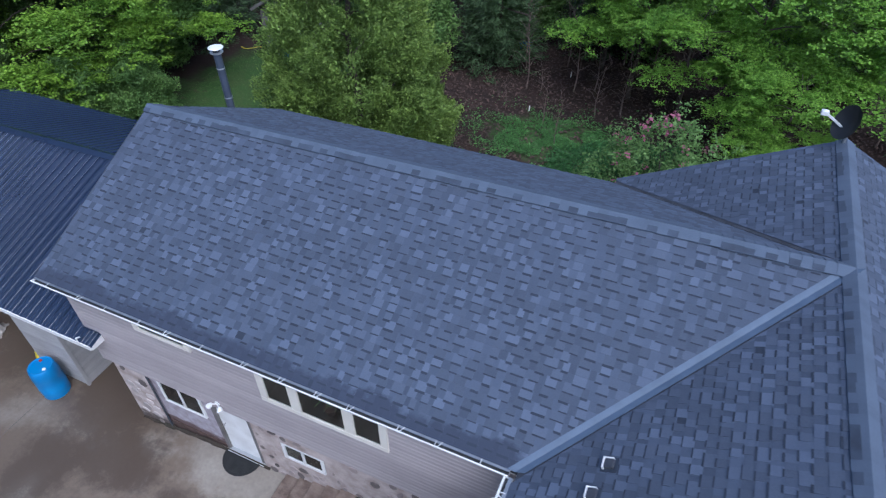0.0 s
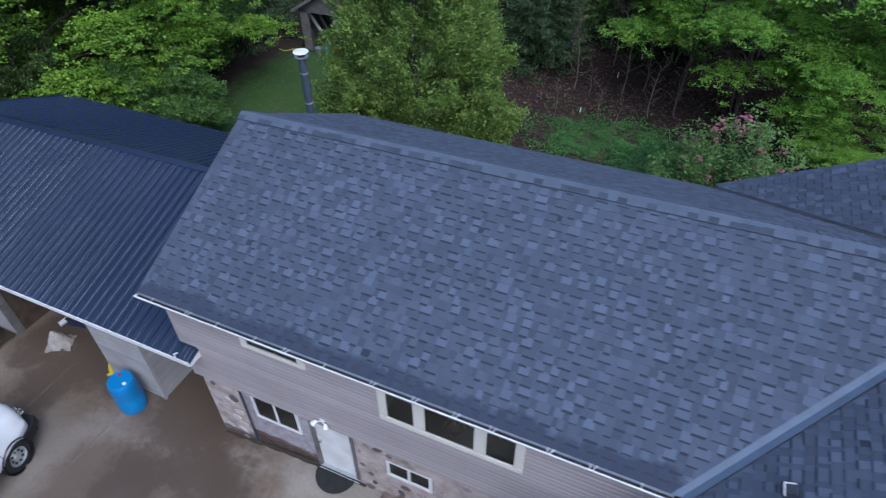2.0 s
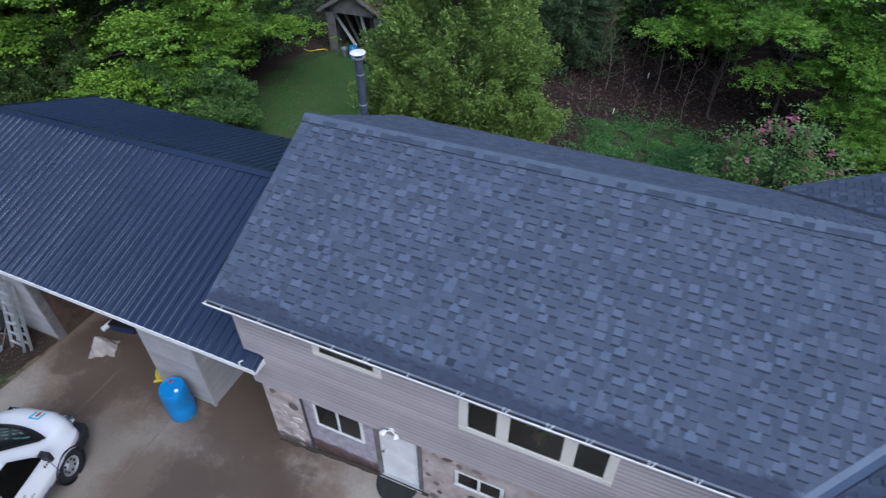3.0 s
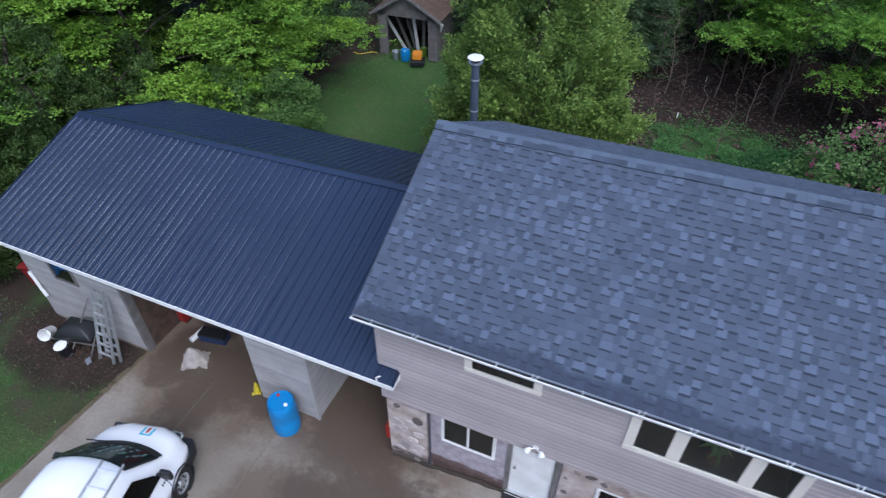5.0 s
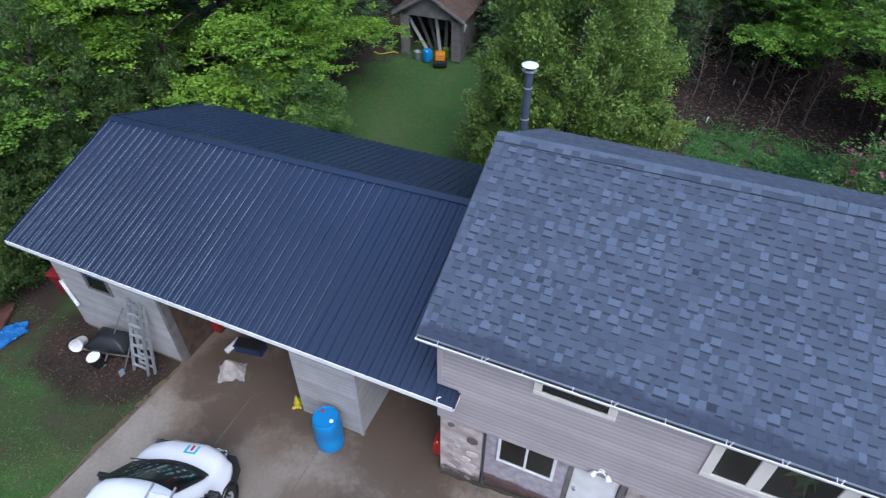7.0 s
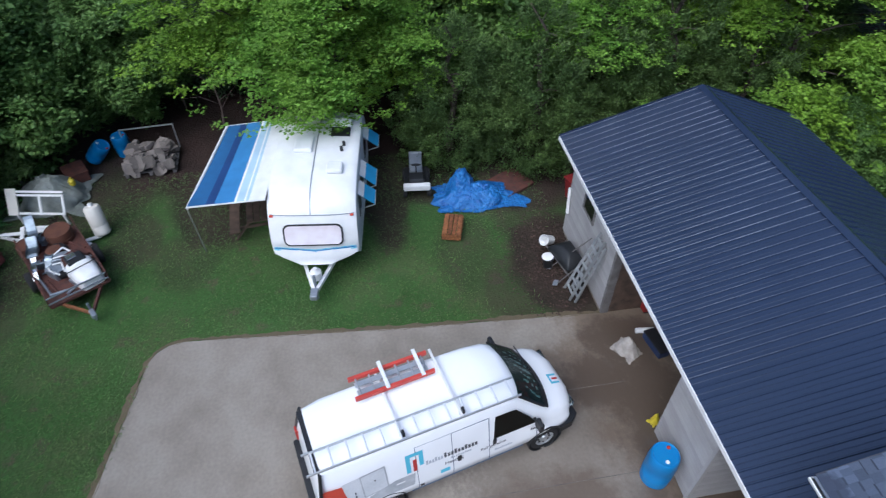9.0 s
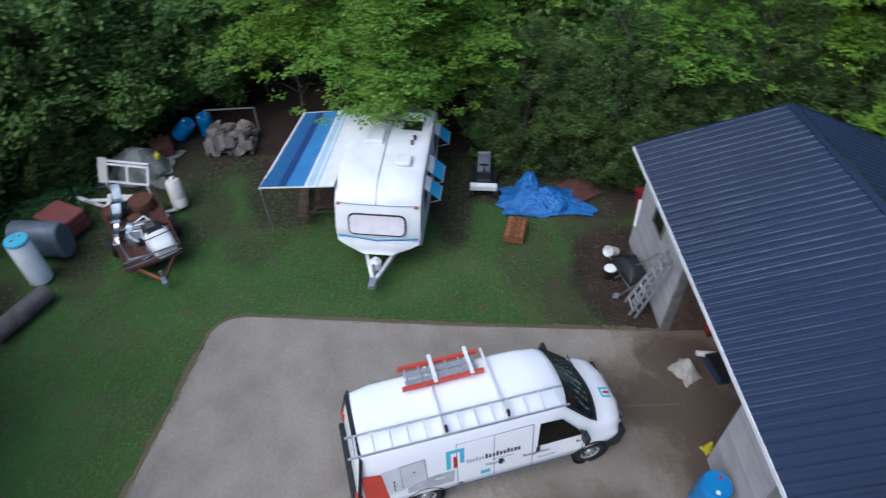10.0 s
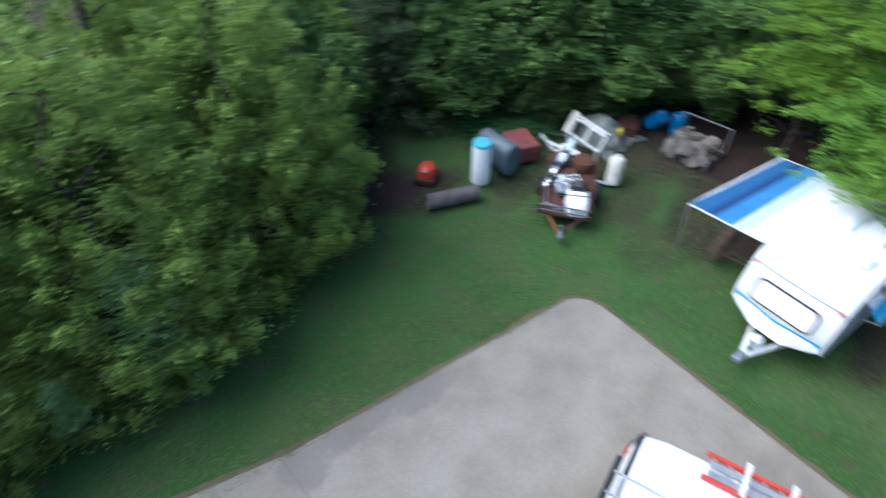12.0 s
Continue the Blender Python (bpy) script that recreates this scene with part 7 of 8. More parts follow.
# maples with bright young leaves
m1 = make_tree("maple_tree", "young maple with bright layered spring leaves", "tree", 21, "maple", 7.5, 2.9, 50000, MAPLE, group="maples at the wood's edge")
plant_all(m1, [(-21.6, 8.4, 0, 1.0), (-18.8, 11.8, 80, 0.85), (-24.0, 11.5, 200, 1.1), (-24.4, -7.6, 60, 0.95), (-26.8, -5.0, 300, 1.0), (-27.5, 5.6, 10, 1.0)])
m2 = make_tree("maple_tree", "young maple with yellow-green spring leaves", "tree", 22, "maple", 7.0, 2.6, 44000, MAPLE_YELLOW, group="maples at the wood's edge")
plant_all(m2, [(-26.8, 9.4, 0, 1.0), (-23.2, -5.6, 90, 0.9), (-24.0, 1.6, 180, 0.9), (-28.5, 6.5, 30, 1.1), ])
m3 = make_tree("maple_tree", "young maple with fresh light-green leaves", "tree", 24, "maple", 7.5, 2.9, 30000, MAPLE_YOUNG, group="maples behind the house")
plant_all(m3, [(2.0, 17.6, 30, 0.95), (-1.6, 19.4, 140, 0.8), (5.4, 18.0, 220, 1.0), (3.6, 15.4, 100, 0.6), (0.4, 17.2, 290, 0.72), (-3.2, 21.6, 20, 0.75), (3.0, 14.2, 10, 0.42, 0.8), (4.8, 14.0, 150, 0.45, 0.8)])
# darker broadleaf trees and understorey
b1 = make_tree("broadleaf_tree", "dense dark green leafy tree", "tree", 31, "broad", 6.0, 2.3, 40000, BROADLEAF, group="leafy trees round the clearing")
k1 = make_tree("cedar_tree", "dull green cedar at the edge of the clearing", "tree", 35, "cedar", 5.4, 2.0, 75000, DULL_CEDAR, group="cedars at the clearing's edge")
plant_all(k1, [(-22.0, 0.5, 0, 0.95), (-22.5, -2.1, 70, 0.9), (-23.4, 3.0, 160, 1.1), (-22.2, -17.0, 30, 1.1), (-25.2, 7.0, 40, 1.1), (-22.4, 2.6, 30, 0.95), (-22.8, 5.0, 70, 1.15), (-21.6, 7.2, 110, 0.9), (-23.0, 9.6, 90, 0.95), (-20.6, 11.2, 200, 0.8), (-18.6, 10.4, 250, 0.55), (-26.5, 10.4, 20, 1.2)])
plant_all(b1, [(-24.8, 0.2, 150, 1.0), (-18.6, 8.2, 20, 0.5), (-17.4, 9.9, 120, 0.5), (-20.5, 13.5, 200, 0.9), (-7.4, 23.6, 230, 0.85), (-2.0, 24.0, 310, 0.95), (5.4, 22.8, 100, 0.8), (-24.0, -15.6, 40, 1.0), (-22.6, -19.4, 90, 0.9), (-19.6, -18.8, 160, 0.75), (-24.8, -21.5, 30, 1.1), (-20.8, -22.5, 10, 1.1), (-27.5, -19.5, 70, 1.1), (-29.5, -15.5, 190, 1.2), (-25.8, -12.6, 220, 0.8), (-21.6, -18.2, 110, 1.0), (-26.5, -17.5, 250, 1.2), (-28, -1.5, 10, 1.2), (-14.5, 23.5, 60, 1.0), (-11.0, 18.5, 10, 0.8), (-13.8, -19.6, 10, 0.8)])
b2 = make_tree("cedar_tree", "full spreading evergreen with pale yellow-green tips", "tree", 32, "cedar", 7.6, 3.1, 170000, HEMLOCK, group="evergreens beside the drive")
plant_all(b2, [(-7.2, -16.9, 0, 1.0), (-11.1, -17.8, 60, 0.95), (-3.2, -16.9, 120, 0.95), (-9.5, -21.5, 200, 1.2), (-5.0, -21.0, 300, 1.2), (-13.5, -22.5, 20, 1.15), (0.4, -18.2, 20, 1.0)])
asp = make_tree("aspen_sapling", "slender young aspen with pale blue-green leaves", "tree", 26, "maple", 4.2, 1.1, 9000, leaf_mat("aspen_leaf", (0.25, 0.40, 0.16), (0.17, 0.29, 0.11)))
plant_all(asp, [(-7.1, -14.7, 0, 0.42, 2.2), (-5.2, -14.3, 120, 0.40, 1.6)])
# spruces deep in the wood
s1 = make_tree("spruce_tree", "dark spruce with drooping boughs", "tree", 41, "spruce", 9.0, 2.4, 30000, SPRUCE, group="spruces in the dark wood")
plant_all(s1, [(-13.2, 20.2, 0, 1.0), (-21.5, 18.0, 60, 1.1), (-29, -9.5, 10, 1.0), (-28.5, -13.0, 100, 1.1), (-29.5, -3.0, 40, 1.1), (-3.8, 24.5, 10, 1.0), (-7.6, 20.5, 200, 0.9), (2.6, 24.6, 60, 1.0), (6.5, 24.5, 160, 1.1), (9.5, 18.5, 30, 0.8), (-31, 2.5, 10, 1.2), (-28, 13, 50, 1.2), (-18.5, -20.5, 0, 1.1), (-31.5, -19, 30, 1.2)])
# tall spruces added, crowns out of view, to block low sky and darken reflections
t1 = make_tree("spruce_tree", "tall dark spruce added to block the sky", "tree", 43, "spruce", 19.0, 4.2, 42000, SPRUCE, group="tall spruces round the clearing")
plant_all(t1, [(-30.5, -16, 0, 1.0), (-30.5, -10, 50, 1.05), (-30, -4, 100, 1.15), (-29, 1, 150, 1.25), (-29.5, 6, 200, 1.2), (-29.5, 11.5, 250, 1.1), (-27, 17, 300, 1.0), (-22.5, 23, 20, 1.0), (-17.5, 25, 70, 1.1), (-12, 26.5, 120, 1.0), (-6, 28, 170, 1.05), (0, 28, 220, 1.0), (6, 28, 270, 1.1), (12, 27, 310, 1.0), (-33, -22, 10, 1.05), (-27, -26, 90, 1.0), (-20, -28, 140, 1.0), (-31.5, -7, 40, 1.3), (-31, -1.5, 85, 1.35), (-30.5, 3.6, 130, 1.4), (-31, 8.8, 230, 1.35), (-29.5, 14.5, 280, 1.2)])
# pink-flowering shrub by the wing
p1 = make_tree("flowering_shrub", "open leafy shrub with pink blossom", "shrub", 51, "shrub", 2.6, 1.5, 6500, SHRUB)
rb5 = np.random.default_rng(77)
d5 = unit(rb5.normal(0, 1, (60, 3)))
c5 = d5 * np.array([1.4, 1.4, 1.2]) * rb5.uniform(0.8, 1.05, (60, 1)) + np.array([0, 0, 1.35])
cc, aa, ww = sprays(rb5, c5[c5[:, 2] > 0.5], 9, 0.06, 0.8, 0.05, None, 0.8, 0.8)
ob = new("blossom", leaf_mesh("blossom", cc.astype(np.float32), aa.astype(np.float32), ww.astype(np.float32), BLOSSOM))
ob.parent = p1
ob["label"] = "pink blossom"
plant_all(p1, [(0.5, 12.8, 0, 1.15), (1.8, 11.4, 80, 0.75), (-1.2, 10.6, 200, 0.6)])
# low green undergrowth on the forest floor
u1 = make_tree("undergrowth", "low green ferny undergrowth", "plant", 61, "shrub", 0.30, 1.1, 5600, leaf_mat("fern", (0.078, 0.19, 0.056), (0.052, 0.135, 0.042)), group="undergrowth behind the house")
plant_all(u1, [(6 + 0.8 * (k % 3), 10.5 + 0.9 * k, 70 * k, 1.0) for k in range(4)] + [(-19.4 - 0.7 * k, -16.4 - 0.5 * (k % 3), 40 * k, 1.1) for k in range(6)] + [(-1.0, 14.8, 10, 0.9), (0.7, 15.4, 80, 0.8), (-2.2, 13.9, 150, 0.9), (0.0, 13.9, 210, 0.8)])
# bare twiggy saplings
def bare_tree(seed, h):
    r = np.random.default_rng(seed)
    b = trunk_build(r, h, 0.05, 22, 1.5, rise=0.8, start=0.15)
    return b
sap = thing("bare_sapling", "bare grey sapling with thin branches", "sapling")
part("trunk", bare_tree(3, 6.0), mat("twig_bark", (0.17, 0.125, 0.105), 0.9, vary=0.3, scale=3), sap, smooth=True)
plant_all(sap, [(-6.5 + 1.37 * k, 19.0 + 2.1 * math.sin(2.3 * k) + 2.2, 47 * k, 0.75 + 0.05 * (k % 6)) for k in range(14)] + [(-5.8 + 0.83 * k, 16.6 + 1.9 * math.sin(1.7 * k), 61 * k, 0.35 + 0.06 * (k % 5)) for k in range(6)] + [(7.0, 21.5, 0, 1.0), (8.4, 19.8, 90, 0.9), (6.2, 19.6, 200, 0.7), (-2.2, 22.5, 30, 0.9), (-4.6, 21.2, 100, 0.8), (3.4, 22.6, 300, 1.1), (-26.5, -11.0, 20, 1.0), (-25.2, -9.6, 140, 0.9), (-27.5, -14, 250, 1.0), (-1.2, 9.3, 30, 0.4), (-3.0, 19.6, 70, 0.7), (-5.6, 18.6, 10, 0.8), (-1.6, 18.0, 160, 0.7), (-4.4, 24.0, 220, 1.0), (0.8, 22.4, 20, 0.9), (-6.2, 20.4, 310, 0.9), (4.9, 21.4, 45, 1.0), (9.6, 22.5, 80, 1.1), (-2.6, 25.0, 190, 1.1)])

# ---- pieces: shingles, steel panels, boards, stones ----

def tab_verts(u0, u1, w0, w1, th):
    """A shingle tab in the slope's own axes: wider flat above, a thick butt below."""
    return [(u0[0], w0, 0), (u1[0], w0, 0), (u1[1], w1, 0), (u0[1], w1, 0), (u0[0], w0, th), (u1[0], w0, th), (u1[1], w1, 0.003), (u0[1], w1, 0.003)]


TAB_F = ((4, 5, 6, 7), (0, 1, 5, 4), (1, 2, 6, 5), (3, 0, 4, 7))
WIDTHS = (0.09, 0.11, 0.13, 0.15, 0.18)
TAB_MESH = {}


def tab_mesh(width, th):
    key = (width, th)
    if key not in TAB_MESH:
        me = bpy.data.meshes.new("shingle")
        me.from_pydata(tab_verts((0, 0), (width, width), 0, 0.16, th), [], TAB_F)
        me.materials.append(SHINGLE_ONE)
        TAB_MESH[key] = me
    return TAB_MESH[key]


def shingles(r, parent, o, u, v, length, spans, ex=0.132, single=None, fade=1.0):
    """Courses of laminated shingles on a slope from o, along u and up v: a flat lower ply, and thicker tabs of varied width over it.
    spans(w): the stretches of u to cover at w up the slope. Gives the tabs and the lower ply."""
    o, u, v = Vector(o), Vector(u), Vector(v)
    nrm = u.cross(v)
    base = Matrix((u, v, nrm)).transposed().to_4x4()
    base.translation = o + nrm * 0.002
    tabs, low, dark = Build(), Build(), Build()
    n = int(length / ex)
    for k in range(n + 1):
        w0, w1 = k * ex, min(k * ex + 0.16, length)
        for (a0, a1), (c0, c1) in zip(spans(w0), spans(w1)):
            x = min(a0, c0) - r.uniform(0, 0.2)
            raised = False
            while x < max(a1, c1):
                raised = not raised
                wd = WIDTHS[r.integers(0, 5)] if raised else r.uniform(0.06, 0.15)
                th = 0.012 if raised else 0.006
                p, q = (min(max(x, a0), a1), min(max(x, c0), c1)), (min(max(x + wd, a0), a1), min(max(x + wd, c0), c1))
                whole = x > max(a0, c0) and x + wd < min(a1, c1) and w1 < length
                if raised and whole and single and single(x, w0) and len(parent.children) < 300:
                    ob = new("shingle", tab_mesh(wd, th))
                    ob.parent = parent
                    ob.matrix_basis = base @ Matrix.Translation((x, w0, 0))
                elif q[0] - p[0] > 0.01 or q[1] - p[1] > 0.01:
                    (tabs if raised else low).add([base @ Vector(t) for t in tab_verts(p, q, w0, w1, th)], TAB_F)
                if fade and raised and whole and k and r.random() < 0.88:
                    # the shade below a raised tab, painted as a dark band
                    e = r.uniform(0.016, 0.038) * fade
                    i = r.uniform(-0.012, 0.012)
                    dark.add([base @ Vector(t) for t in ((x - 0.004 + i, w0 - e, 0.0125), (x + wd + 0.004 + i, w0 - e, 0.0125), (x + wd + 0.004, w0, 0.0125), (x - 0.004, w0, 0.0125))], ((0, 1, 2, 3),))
                if fade and not raised and whole and r.random() < 0.008:
                    dark.add([base @ Vector(t) for t in ((x, w0 + 0.02, 0.0075), (x + wd, w0 + 0.02, 0.0075), (x + wd, w0 + ex - 0.01, 0.0055), (x, w0 + ex - 0.01, 0.0055))], ((0, 1, 2, 3),))
                x += wd
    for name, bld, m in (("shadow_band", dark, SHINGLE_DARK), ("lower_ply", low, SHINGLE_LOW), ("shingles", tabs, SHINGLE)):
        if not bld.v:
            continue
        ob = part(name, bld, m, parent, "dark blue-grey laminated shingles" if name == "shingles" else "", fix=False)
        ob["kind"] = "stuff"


r5 = np.random.default_rng(9)
slope = (VY - EAVE_Y) / C
CB = 1 / math.hypot(1, MB)
V_F, V_W, V_R = (0, C, S * C), (CW, 0, SW * CW), (-CW, 0, SW * CW)
N_B = Vector((-(S + MB) * SKEW, MB, 1)).normalized()
U_B = Vector((-1, 0, -(S + MB) * SKEW)).normalized()
V_B = N_B.cross(U_B)
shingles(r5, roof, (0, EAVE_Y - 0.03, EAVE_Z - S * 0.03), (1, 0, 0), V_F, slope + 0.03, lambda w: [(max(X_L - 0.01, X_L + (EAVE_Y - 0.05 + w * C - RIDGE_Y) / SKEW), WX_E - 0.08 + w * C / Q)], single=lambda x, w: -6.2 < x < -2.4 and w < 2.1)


def back_spans(w):
    y = BACK_CUT - w * CB
    return [(max(-xb(y) + 0.05, -(X_L + (y + 0.02 - RIDGE_Y) / SKEW)), -X_L + 0.01)]


shingles(r5, roof, (0, BACK_CUT, back_z(0, BACK_CUT)), U_B, V_B, (BACK_CUT - RIDGE_Y) / CB, back_spans, fade=0)
wl = (WX_R - WX_E) / CW
shingles(r5, roof, (WX_E - 0.03, 0, EAVE_Z - SW * 0.03), (0, -1, 0), V_W, wl, lambda w: [(-min(vf(WX_E - 0.03 + w * CW) - 0.17, VY), -WY0)], fade=0.75)
shingles(r5, roof, (BVX, 0, wing_z(BVX, 0)), (0, -1, 0), V_W, (WX_R - BVX) / CW, lambda w: [(-WY1, -max(vb(BVX + w * CW) + 0.09, VY))], fade=0.75)
shingles(r5, roof, (2 * WX_R - WX_E, 0, EAVE_Z), (0, 1, 0), V_R, wl, lambda w: [(WY0, WY1)], fade=0.75)


def ridge_caps(p, q, s1, s2, vent=True, step=0.145, half=0.17, back=1.0):
    """Bent caps laid over a ridge from p to q; s1, s2: the ways down either side; vent: they lie on a raised vent."""
    p, q, s1, s2 = Vector(p), Vector(q), Vector(s1), Vector(s2)
    d = (q - p).normalized()
    n = int((q - p).length / step)
    nrm = Vector((0, 0, 1))
    h0 = 0.048 if vent else 0.022
    r = np.random.default_rng(n)
    b, dark = Build(), Build()
    tone = 0
    for k in range(n):
        a = p + d * (k * step)
        e = a + d * (step * 1.9)
        lift0, lift1 = nrm * (h0 + 0.016), nrm * h0
        h1, h2 = half * (1 + r.uniform(-0.04, 0.04)), half * back
        ring = lambda c, lift, g: [c + s1 * h1 * g + lift * 0.78, c + s1 * h1 * 0.35 + lift * 0.97, c + lift, c + s2 * h2 * 0.35 + lift * 0.97, c + s2 * h2 * g + lift * 0.78]
        top = ring(a, lift0, 1.0) + ring(e, lift1, 0.94)
        low = [t - nrm * 0.012 for t in top]
        b.add(top + low, [(i, i + 1, i + 6, i + 5) for i in range(4)] + [(i, i + 10, i + 11, i + 1) for i in range(4)] + [(0, 5, 15, 10), (4, 14, 19, 9)])
        tone = 1 - tone if r.random() < 0.55 else tone
        if tone:         # a darker band on the lower half of the cap
            g0 = 0.50 + r.uniform(-0.08, 0.08)
            side = lambda c, lift, g: c + s1 * h1 * g + lift * (0.97 - 0.19 * (g - 0.35) / 0.65) + nrm * 0.003
            dark.add([side(a, lift0, g0), side(a, lift0, 0.99), side(a + d * step, lift0, 0.99), side(a + d * step, lift0, g0)], ((0, 1, 2, 3),))
    if dark.v:
        part("dark_granule_band", dark, CAP_DARK, house, fix=False)["kind"] = "stuff"
    caps = part("ridge_cap", b, CAP, house, "shingle ridge caps", fix=False)
    caps["kind"] = "stuff"
    if vent:
        for w in (s1, s2):
            c8 = [p + nrm * 0.012, q + nrm * 0.012, q + w * (half - 0.02) + nrm * 0.012, p + w * (half - 0.02) + nrm * 0.012]
            part("ridge_vent", Build().add(c8 + [t + nrm * 0.018 for t in c8], ((0, 1, 2, 3), (7, 6, 5, 4), (0, 1, 5, 4), (1, 2, 6, 5), (2, 3, 7, 6), (3, 0, 4, 7))), PLASTIC, house, "black ridge vent under the caps")


ridge_caps((X_L - 0.01, RIDGE_Y, RIDGE_Z), (VX + 0.05, VY, VZ), (0, -C, -S * C), (0, CB, -MB * CB), back=2.1)
ridge_caps((WX_R, WY1, W_Z), (WX_R, WY0, W_Z), (-CW, 0, -SW * CW), (CW, 0, -SW * CW), vent=False)

# steel panels with raised ribs on the garage roof
def steel_panel(x0, width, ends, zf):
    """One ribbed sheet from x0; ends(x): the y of both its ends."""
    prof = [(0, 0.004)]
    for k in range(4):
        x = 0.01 + k * width / 4
        prof += [(x + 0.0, 0.004), (x + 0.014, 0.030), (x + 0.030, 0.030), (x + 0.044, 0.004)]
        prof += [(x + 0.118, 0.004), (x + 0.124, 0.009), (x + 0.132, 0.009), (x + 0.138, 0.004)]
    prof.append((width, 0.004))
    v = [(x0 + x, ends(x0 + x)[j], zf(x0 + x, ends(x0 + x)[j]) + h) for j in (0, 1) for x, h in prof]
    n = len(prof)
    return Build().add(v, [(i, i + 1, n + i + 1, n + i) for i in range(n - 1)])


count = 12
pw = (GX1 - GX0) / count
for k in range(count):
    for ends, zf in ((lambda x: (GE_Y - 0.01, gry(x)), g_front), (lambda x: (gry(x), GB_Y), g_back)):
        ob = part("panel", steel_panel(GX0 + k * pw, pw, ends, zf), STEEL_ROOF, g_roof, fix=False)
        if zf is g_front and k < 9:      # sky glint along the left sheets' crests, painted as pale colour
            ob.data.materials.append(RIB_GLINT if k < 6 else FAINT_GLINT)
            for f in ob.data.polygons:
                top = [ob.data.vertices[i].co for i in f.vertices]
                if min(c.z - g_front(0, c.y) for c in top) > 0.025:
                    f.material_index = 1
part("panel", steel_panel(GX1 + 0.02, 0.36, lambda x: (GE_Y - 0.01, fy - 0.01), g_front), STEEL_ROOF, g_roof, fix=False)
part("panel_edge", Build().bar((GX1, fy - 0.02, g_front(0, fy) + 0.03), (-8.06, fy - 0.02, g_front(0, fy) + 0.03), 0.03, 0.03), STEEL_ROOF, g_roof)


def boards(parent, material, u0, u1, z0, z1, openings, place, ex=0.105, name="siding_board"):
    """Lapped boards over a wall; place(u, out, z) gives a point that stands out from it."""
    z, k = z0, 0
    while z < z1 - 0.03:
        top = min(z + ex, z1)
        cuts = [(o[0], o[1]) for o in openings if o[2] < top - 0.01 and o[3] > z + 0.01]
        spans, a = [], u0
        for c0, c1 in sorted(cuts):
            spans.append((a, c0))
            a = c1
        spans.append((a, u1))
        for s0, s1 in spans:
            if s1 - s0 < 0.03:
                continue
            v = [place(s0, 0.019, z), place(s1, 0.019, z), place(s1, 0.019, z + 0.66 * ex), place(s0, 0.019, z + 0.66 * ex), place(s1, 0.003, top), place(s0, 0.003, top), place(s0, 0.0, z), place(s1, 0.0, z)]
            part(name, Build().add(v, ((0, 1, 2, 3), (3, 2, 4, 5), (6, 7, 1, 0), (6, 0, 3, 5), (1, 7, 4, 2))), material, parent)
        z += ex
        k += 1


front_place = lambda u, out, z: (u, fy - out, z)
boards(upper, SIDING, -8.36, 0.28, 2.27, EAVE_Z - 0.17, [(-4.31, -1.95, 3.36, 4.6), (-6.86, -5.62, 3.90, 4.6)], front_place)
g_place = lambda u, out, z: (u, gfy - out, z)
boards(g_left, GSIDING, -18.18, -15.07, 0.02, GE_Z - 0.10, [(-17.22, -16.46, 1.66, 2.31)], g_place, 0.115)
boards(g_pier, GSIDING, -11.76, -10.30, 0.02, GE_Z - 0.10, [], g_place, 0.115)
boards(g_pier, GSIDING, gfy, 3.2, 0.02, GE_Z - 0.10, [], lambda u, out, z: (-10.30 + out, u, z), 0.115)
boards(g_left, GSIDING, gfy + 0.14, 6.1, 0.02, GE_Z - 0.10, [], lambda u, out, z: (-18.18 - out, u, z), 0.115)
part("corner_post", Build().box((-10.33, gfy - 0.03, 0), (-10.26, gfy + 0.04, GE_Z - 0.1)), GSIDING, garage)
part("corner_post", Build().box((-15.12, gfy - 0.03, 0), (-15.03, gfy + 0.16, GE_Z - 0.1)), WOODGREY, garage, "dark door post")

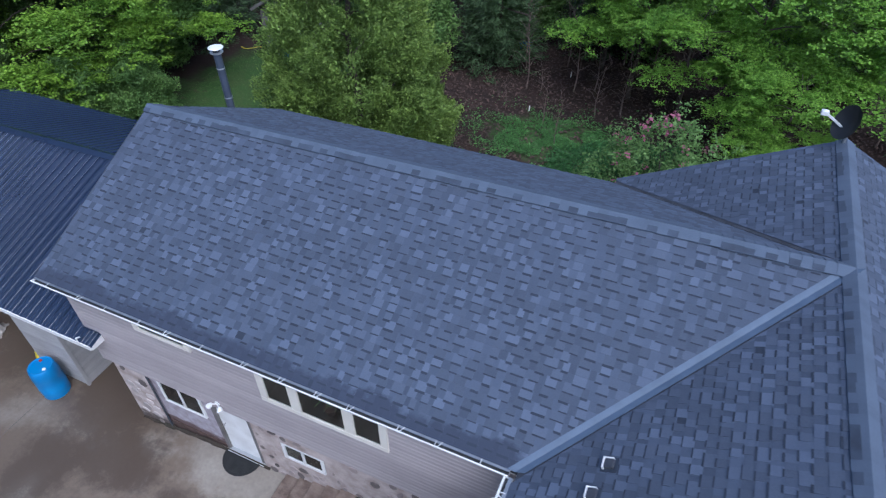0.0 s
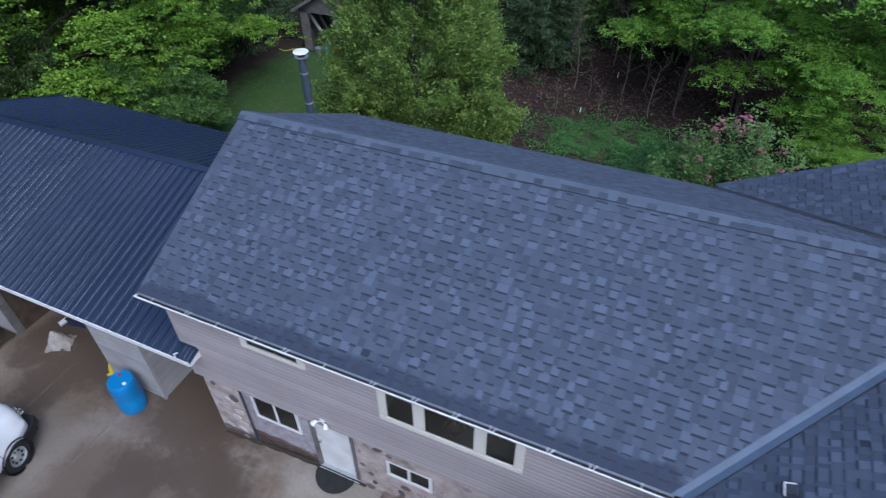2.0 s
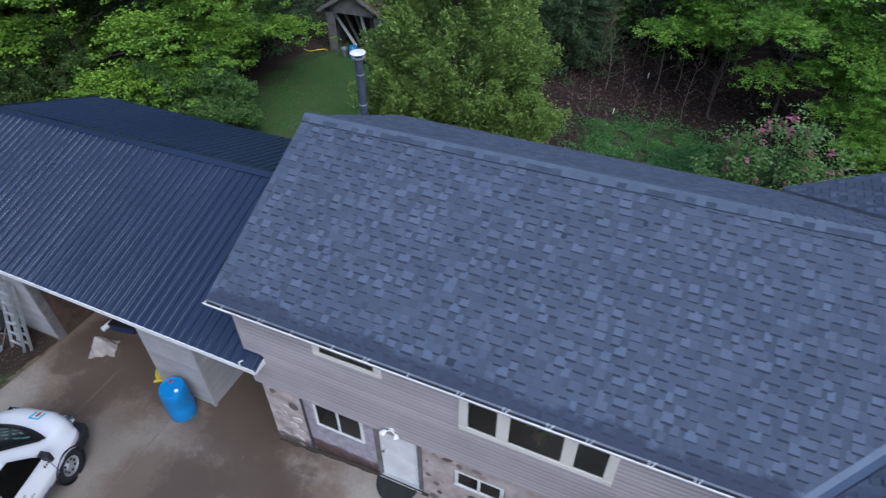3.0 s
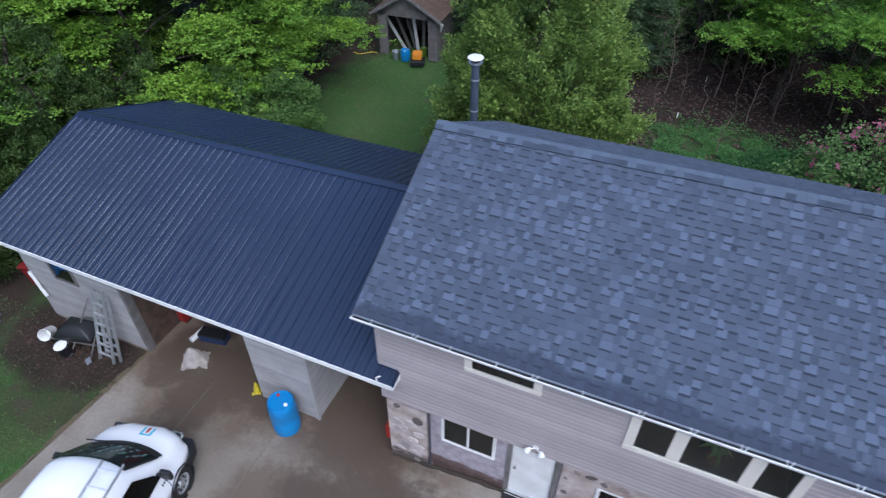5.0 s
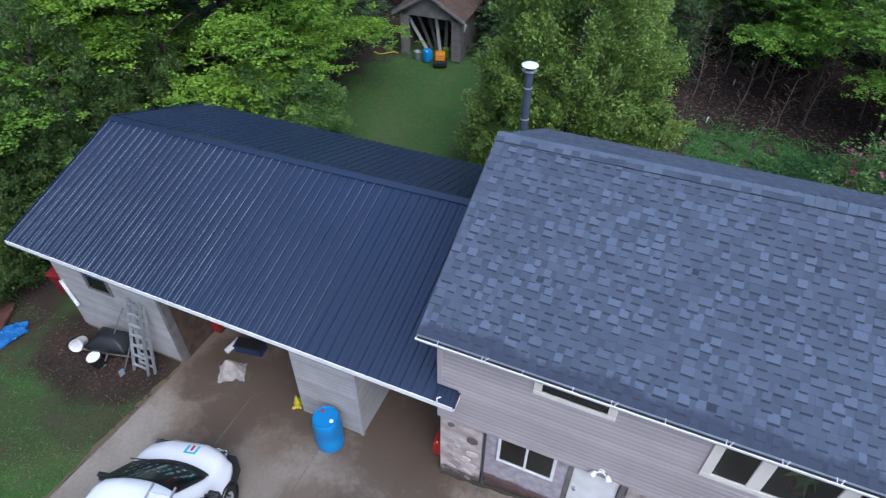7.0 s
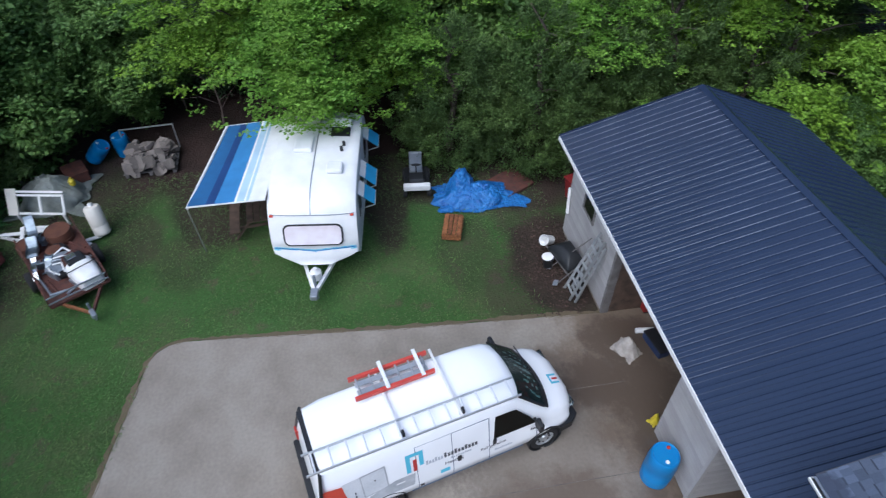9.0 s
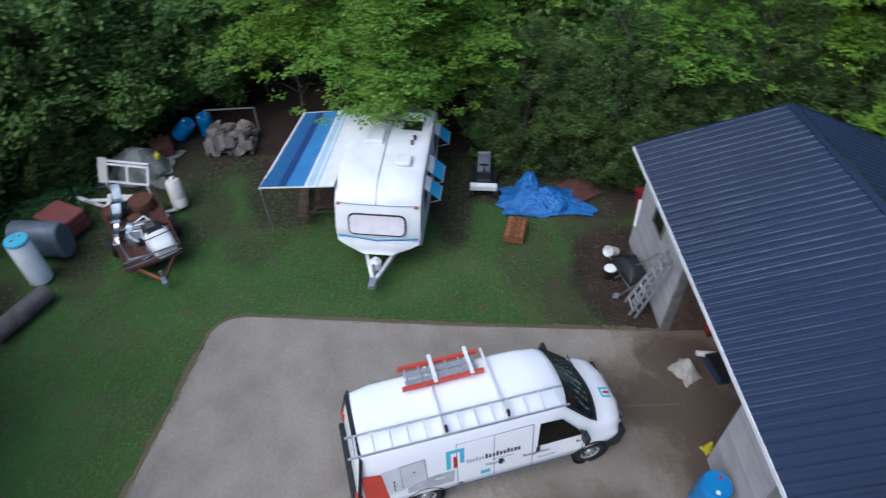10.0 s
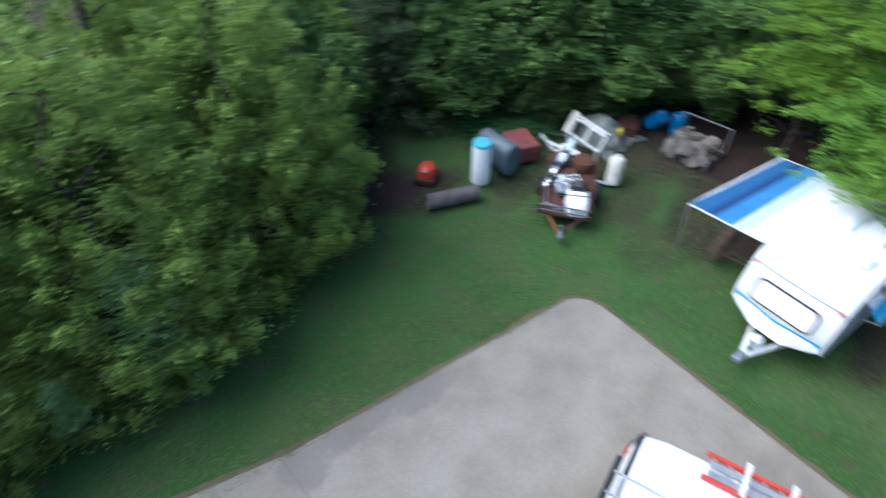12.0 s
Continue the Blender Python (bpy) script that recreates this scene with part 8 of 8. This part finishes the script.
# field stones in mortar on the lower wall
for x0, x1, z1, step, gap, r0, r1, stone in ((-8.44, -7.62, 2.02, 0.24, 0.05, 0.085, 0.16, PALESTONE), (-5.06, -2.6, 2.10, 0.25, 0.4, 0.05, 0.125, STONE), (-2.6, 0.28, 2.10, 0.25, 0.4, 0.05, 0.125, STONE)):
    skin = Build()
    op = [(-4.45, -3.48, 1.17, 1.73)] if x0 > -6 else []
    wall_cells(skin, x0, x1, 0.0, z1, op, lambda b, a, c, d, e: b.box((a, ly - 0.05, d), (c, ly - 0.002, e)))
    facing = part("stone_facing", skin, MORTAR, lower, "pinkish mortared field-stone facing")
    weld = bmesh.new()
    weld.from_mesh(facing.data)
    bmesh.ops.remove_doubles(weld, verts=weld.verts, dist=0.0005)
    weld.to_mesh(facing.data)
    weld.free()
    for row in range(8):
        zc = 0.16 + row * 0.255
        for col in range(int((x1 - x0) / step)):
            if r5.random() < gap:
                continue
            cx = x0 + 0.14 + step * col + r5.uniform(-0.06, 0.06) + 0.1 * (row % 2)
            cz = zc + r5.uniform(-0.06, 0.06)
            rad = r5.uniform(r0, r1)
            if cx + rad > x1 - 0.02 or cx - rad < x0 or cz + rad > z1 or any(o[0] - rad < cx < o[1] + rad and o[2] - rad < cz < o[3] + rad for o in op):
                continue
            turn = r5.uniform(0, 6.28)
            stretch = r5.uniform(0.55, 1.0)
            out = [(rad * r5.uniform(0.8, 1.15) * math.cos(a), rad * stretch * r5.uniform(0.8, 1.15) * math.sin(a)) for a in [2 * math.pi * i / 7 for i in range(7)]]
            ct, sn = math.cos(turn), math.sin(turn)
            out = [(px * ct - pz * sn, px * sn + pz * ct) for px, pz in out]
            rg = [[(cx + px * k, ly - d, cz + pz * k) for px, pz in out] for k, d in ((1.0, 0.045), (0.94, 0.060), (0.6, 0.068))]
            part("stone", Build().rings(rg), stone if r5.random() < 0.85 else STONE, facing)

# dead leaves on the bare soil by the garage
n = 1300
lx, lyy = rng.normal(-16.9, 1.3, n), rng.normal(-0.2, 0.6, n)
ok = (lyy < 0.38) & (lx > -20.2) & ((lx < -15.25) | (lyy < -0.0)) & (lx < -15.1)
lx, lyy = lx[ok], lyy[ok]
c = np.stack([lx, lyy, np.full(len(lx), 0.022)], 1)
ang = rng.uniform(0, 6.28, len(lx))
a = np.stack([np.cos(ang), np.sin(ang), rng.normal(0, 0.25, len(lx))], 1) * 0.035
w = np.stack([-np.sin(ang), np.cos(ang), rng.normal(0, 0.25, len(lx))], 1) * 0.022
ob = new("leaf_litter", leaf_mesh("leaf_litter", c.astype(np.float32), a.astype(np.float32), w.astype(np.float32), mat("dead_leaf", (0.062, 0.036, 0.026), 0.9, vary=0.2, bump=0, spread=0.5, by="island")))
tagged(ob, "dead brown leaves on the bare soil", "leaf litter", kind="stuff")

# ferny undergrowth and dead leaves on the forest floor behind the house
def scatter(name, label, category, x, y, h, size, material):
    n = len(x)
    c = np.stack([x, y, h], 1)
    t = rng.uniform(0, 6.28, n)
    s = size * rng.uniform(0.6, 1.4, n)
    a = np.stack([np.cos(t) * s, np.sin(t) * s, rng.normal(0, 0.35, n) * s], 1)
    w = np.stack([-np.sin(t) * s, np.cos(t) * s, rng.normal(0, 0.35, n) * s], 1) * 0.55
    return tagged(new(name, leaf_mesh(name, c.astype(np.float32), a.astype(np.float32), w.astype(np.float32), material)), label, category, kind="stuff")


n = 22000
fx, fy2 = rng.normal(-3.2, 1.5, n), rng.normal(14.9, 1.0, n)
lump = np.array([noise.noise(Vector((p * 1.3, q * 1.3, 7))) for p, q in zip(fx, fy2)])
ok = (lump > -0.12) & (fy2 > 10.5)
scatter("undergrowth", "low green ferny undergrowth on the forest floor", "plant", fx[ok], fy2[ok], np.abs(rng.normal(0, 0.05, ok.sum())) + 0.01 + 0.12 * np.clip(lump[ok], 0, 1), 0.035, leaf_mat("fern_frond", (0.105, 0.235, 0.062), (0.075, 0.17, 0.048)))
n = 16000
scatter("leaf_litter", "dead brown leaves on the forest floor", "leaf litter", rng.uniform(-9, 9, n), rng.uniform(10.5, 23, n), rng.uniform(0.0, 0.06, n), 0.06, mat("forest_dead_leaf", (0.078, 0.049, 0.038), 0.9, vary=0.2, bump=0, spread=0.45, by="island"))

# grass tufts over the lawn, thicker in clumps and ragged along the drive
n = 150000
gx, gy = rng.uniform(-22.5, 1, n), rng.uniform(-16, 0.3, n)
keep = np.array([not in_drive(x - 0.02, y) and not in_drive(x + 0.04, y + 0.04) for x, y in zip(gx, gy)])
keep &= ~((gx > -18.3) & (gy > -0.9)) & ~((gx > -15.1) & (gy > -10.3))
clump = np.array([noise.noise(Vector((x * 0.8, y * 0.8, 2))) + 0.5 * noise.noise(Vector((x * 3.1, y * 3.1, 5))) for x, y in zip(gx, gy)])
keep &= clump > rng.uniform(-0.55, 0.25, n)
for x, y, rx, ry in ((-17.0, -0.2, 2.5, 1.7), (-16.2, -1.6, 1.1, 0.7)):
    keep &= np.hypot((gx - x) / rx, (gy - y) / ry) > rng.uniform(0.4, 1.1, n)
gx2, gy2 = rng.uniform(-18.5, -12, 16000), rng.uniform(7.6, 19, 16000)
gx, gy, tall = np.r_[gx[keep], gx2], np.r_[gy[keep], gy2], np.r_[clump[keep], rng.uniform(-0.3, 0.4, 16000)]
hh = rng.uniform(0.014, 0.034, len(gx)) * (1 + np.clip(tall, 0, 1))
c = np.stack([gx, gy, hh], 1)
a = np.stack([rng.normal(0, 0.030, len(gx)), rng.normal(0, 0.030, len(gx)), hh * 0.8], 1)
ang = rng.uniform(0, 6.28, len(gx))
w = np.stack([np.cos(ang), np.sin(ang), 0 * ang], 1) * 0.008
ob = new("grass", leaf_mesh("grass", c.astype(np.float32), a.astype(np.float32), w.astype(np.float32), BLADE))
tagged(ob, "short green grass blades over the lawn", "grass", kind="stuff")
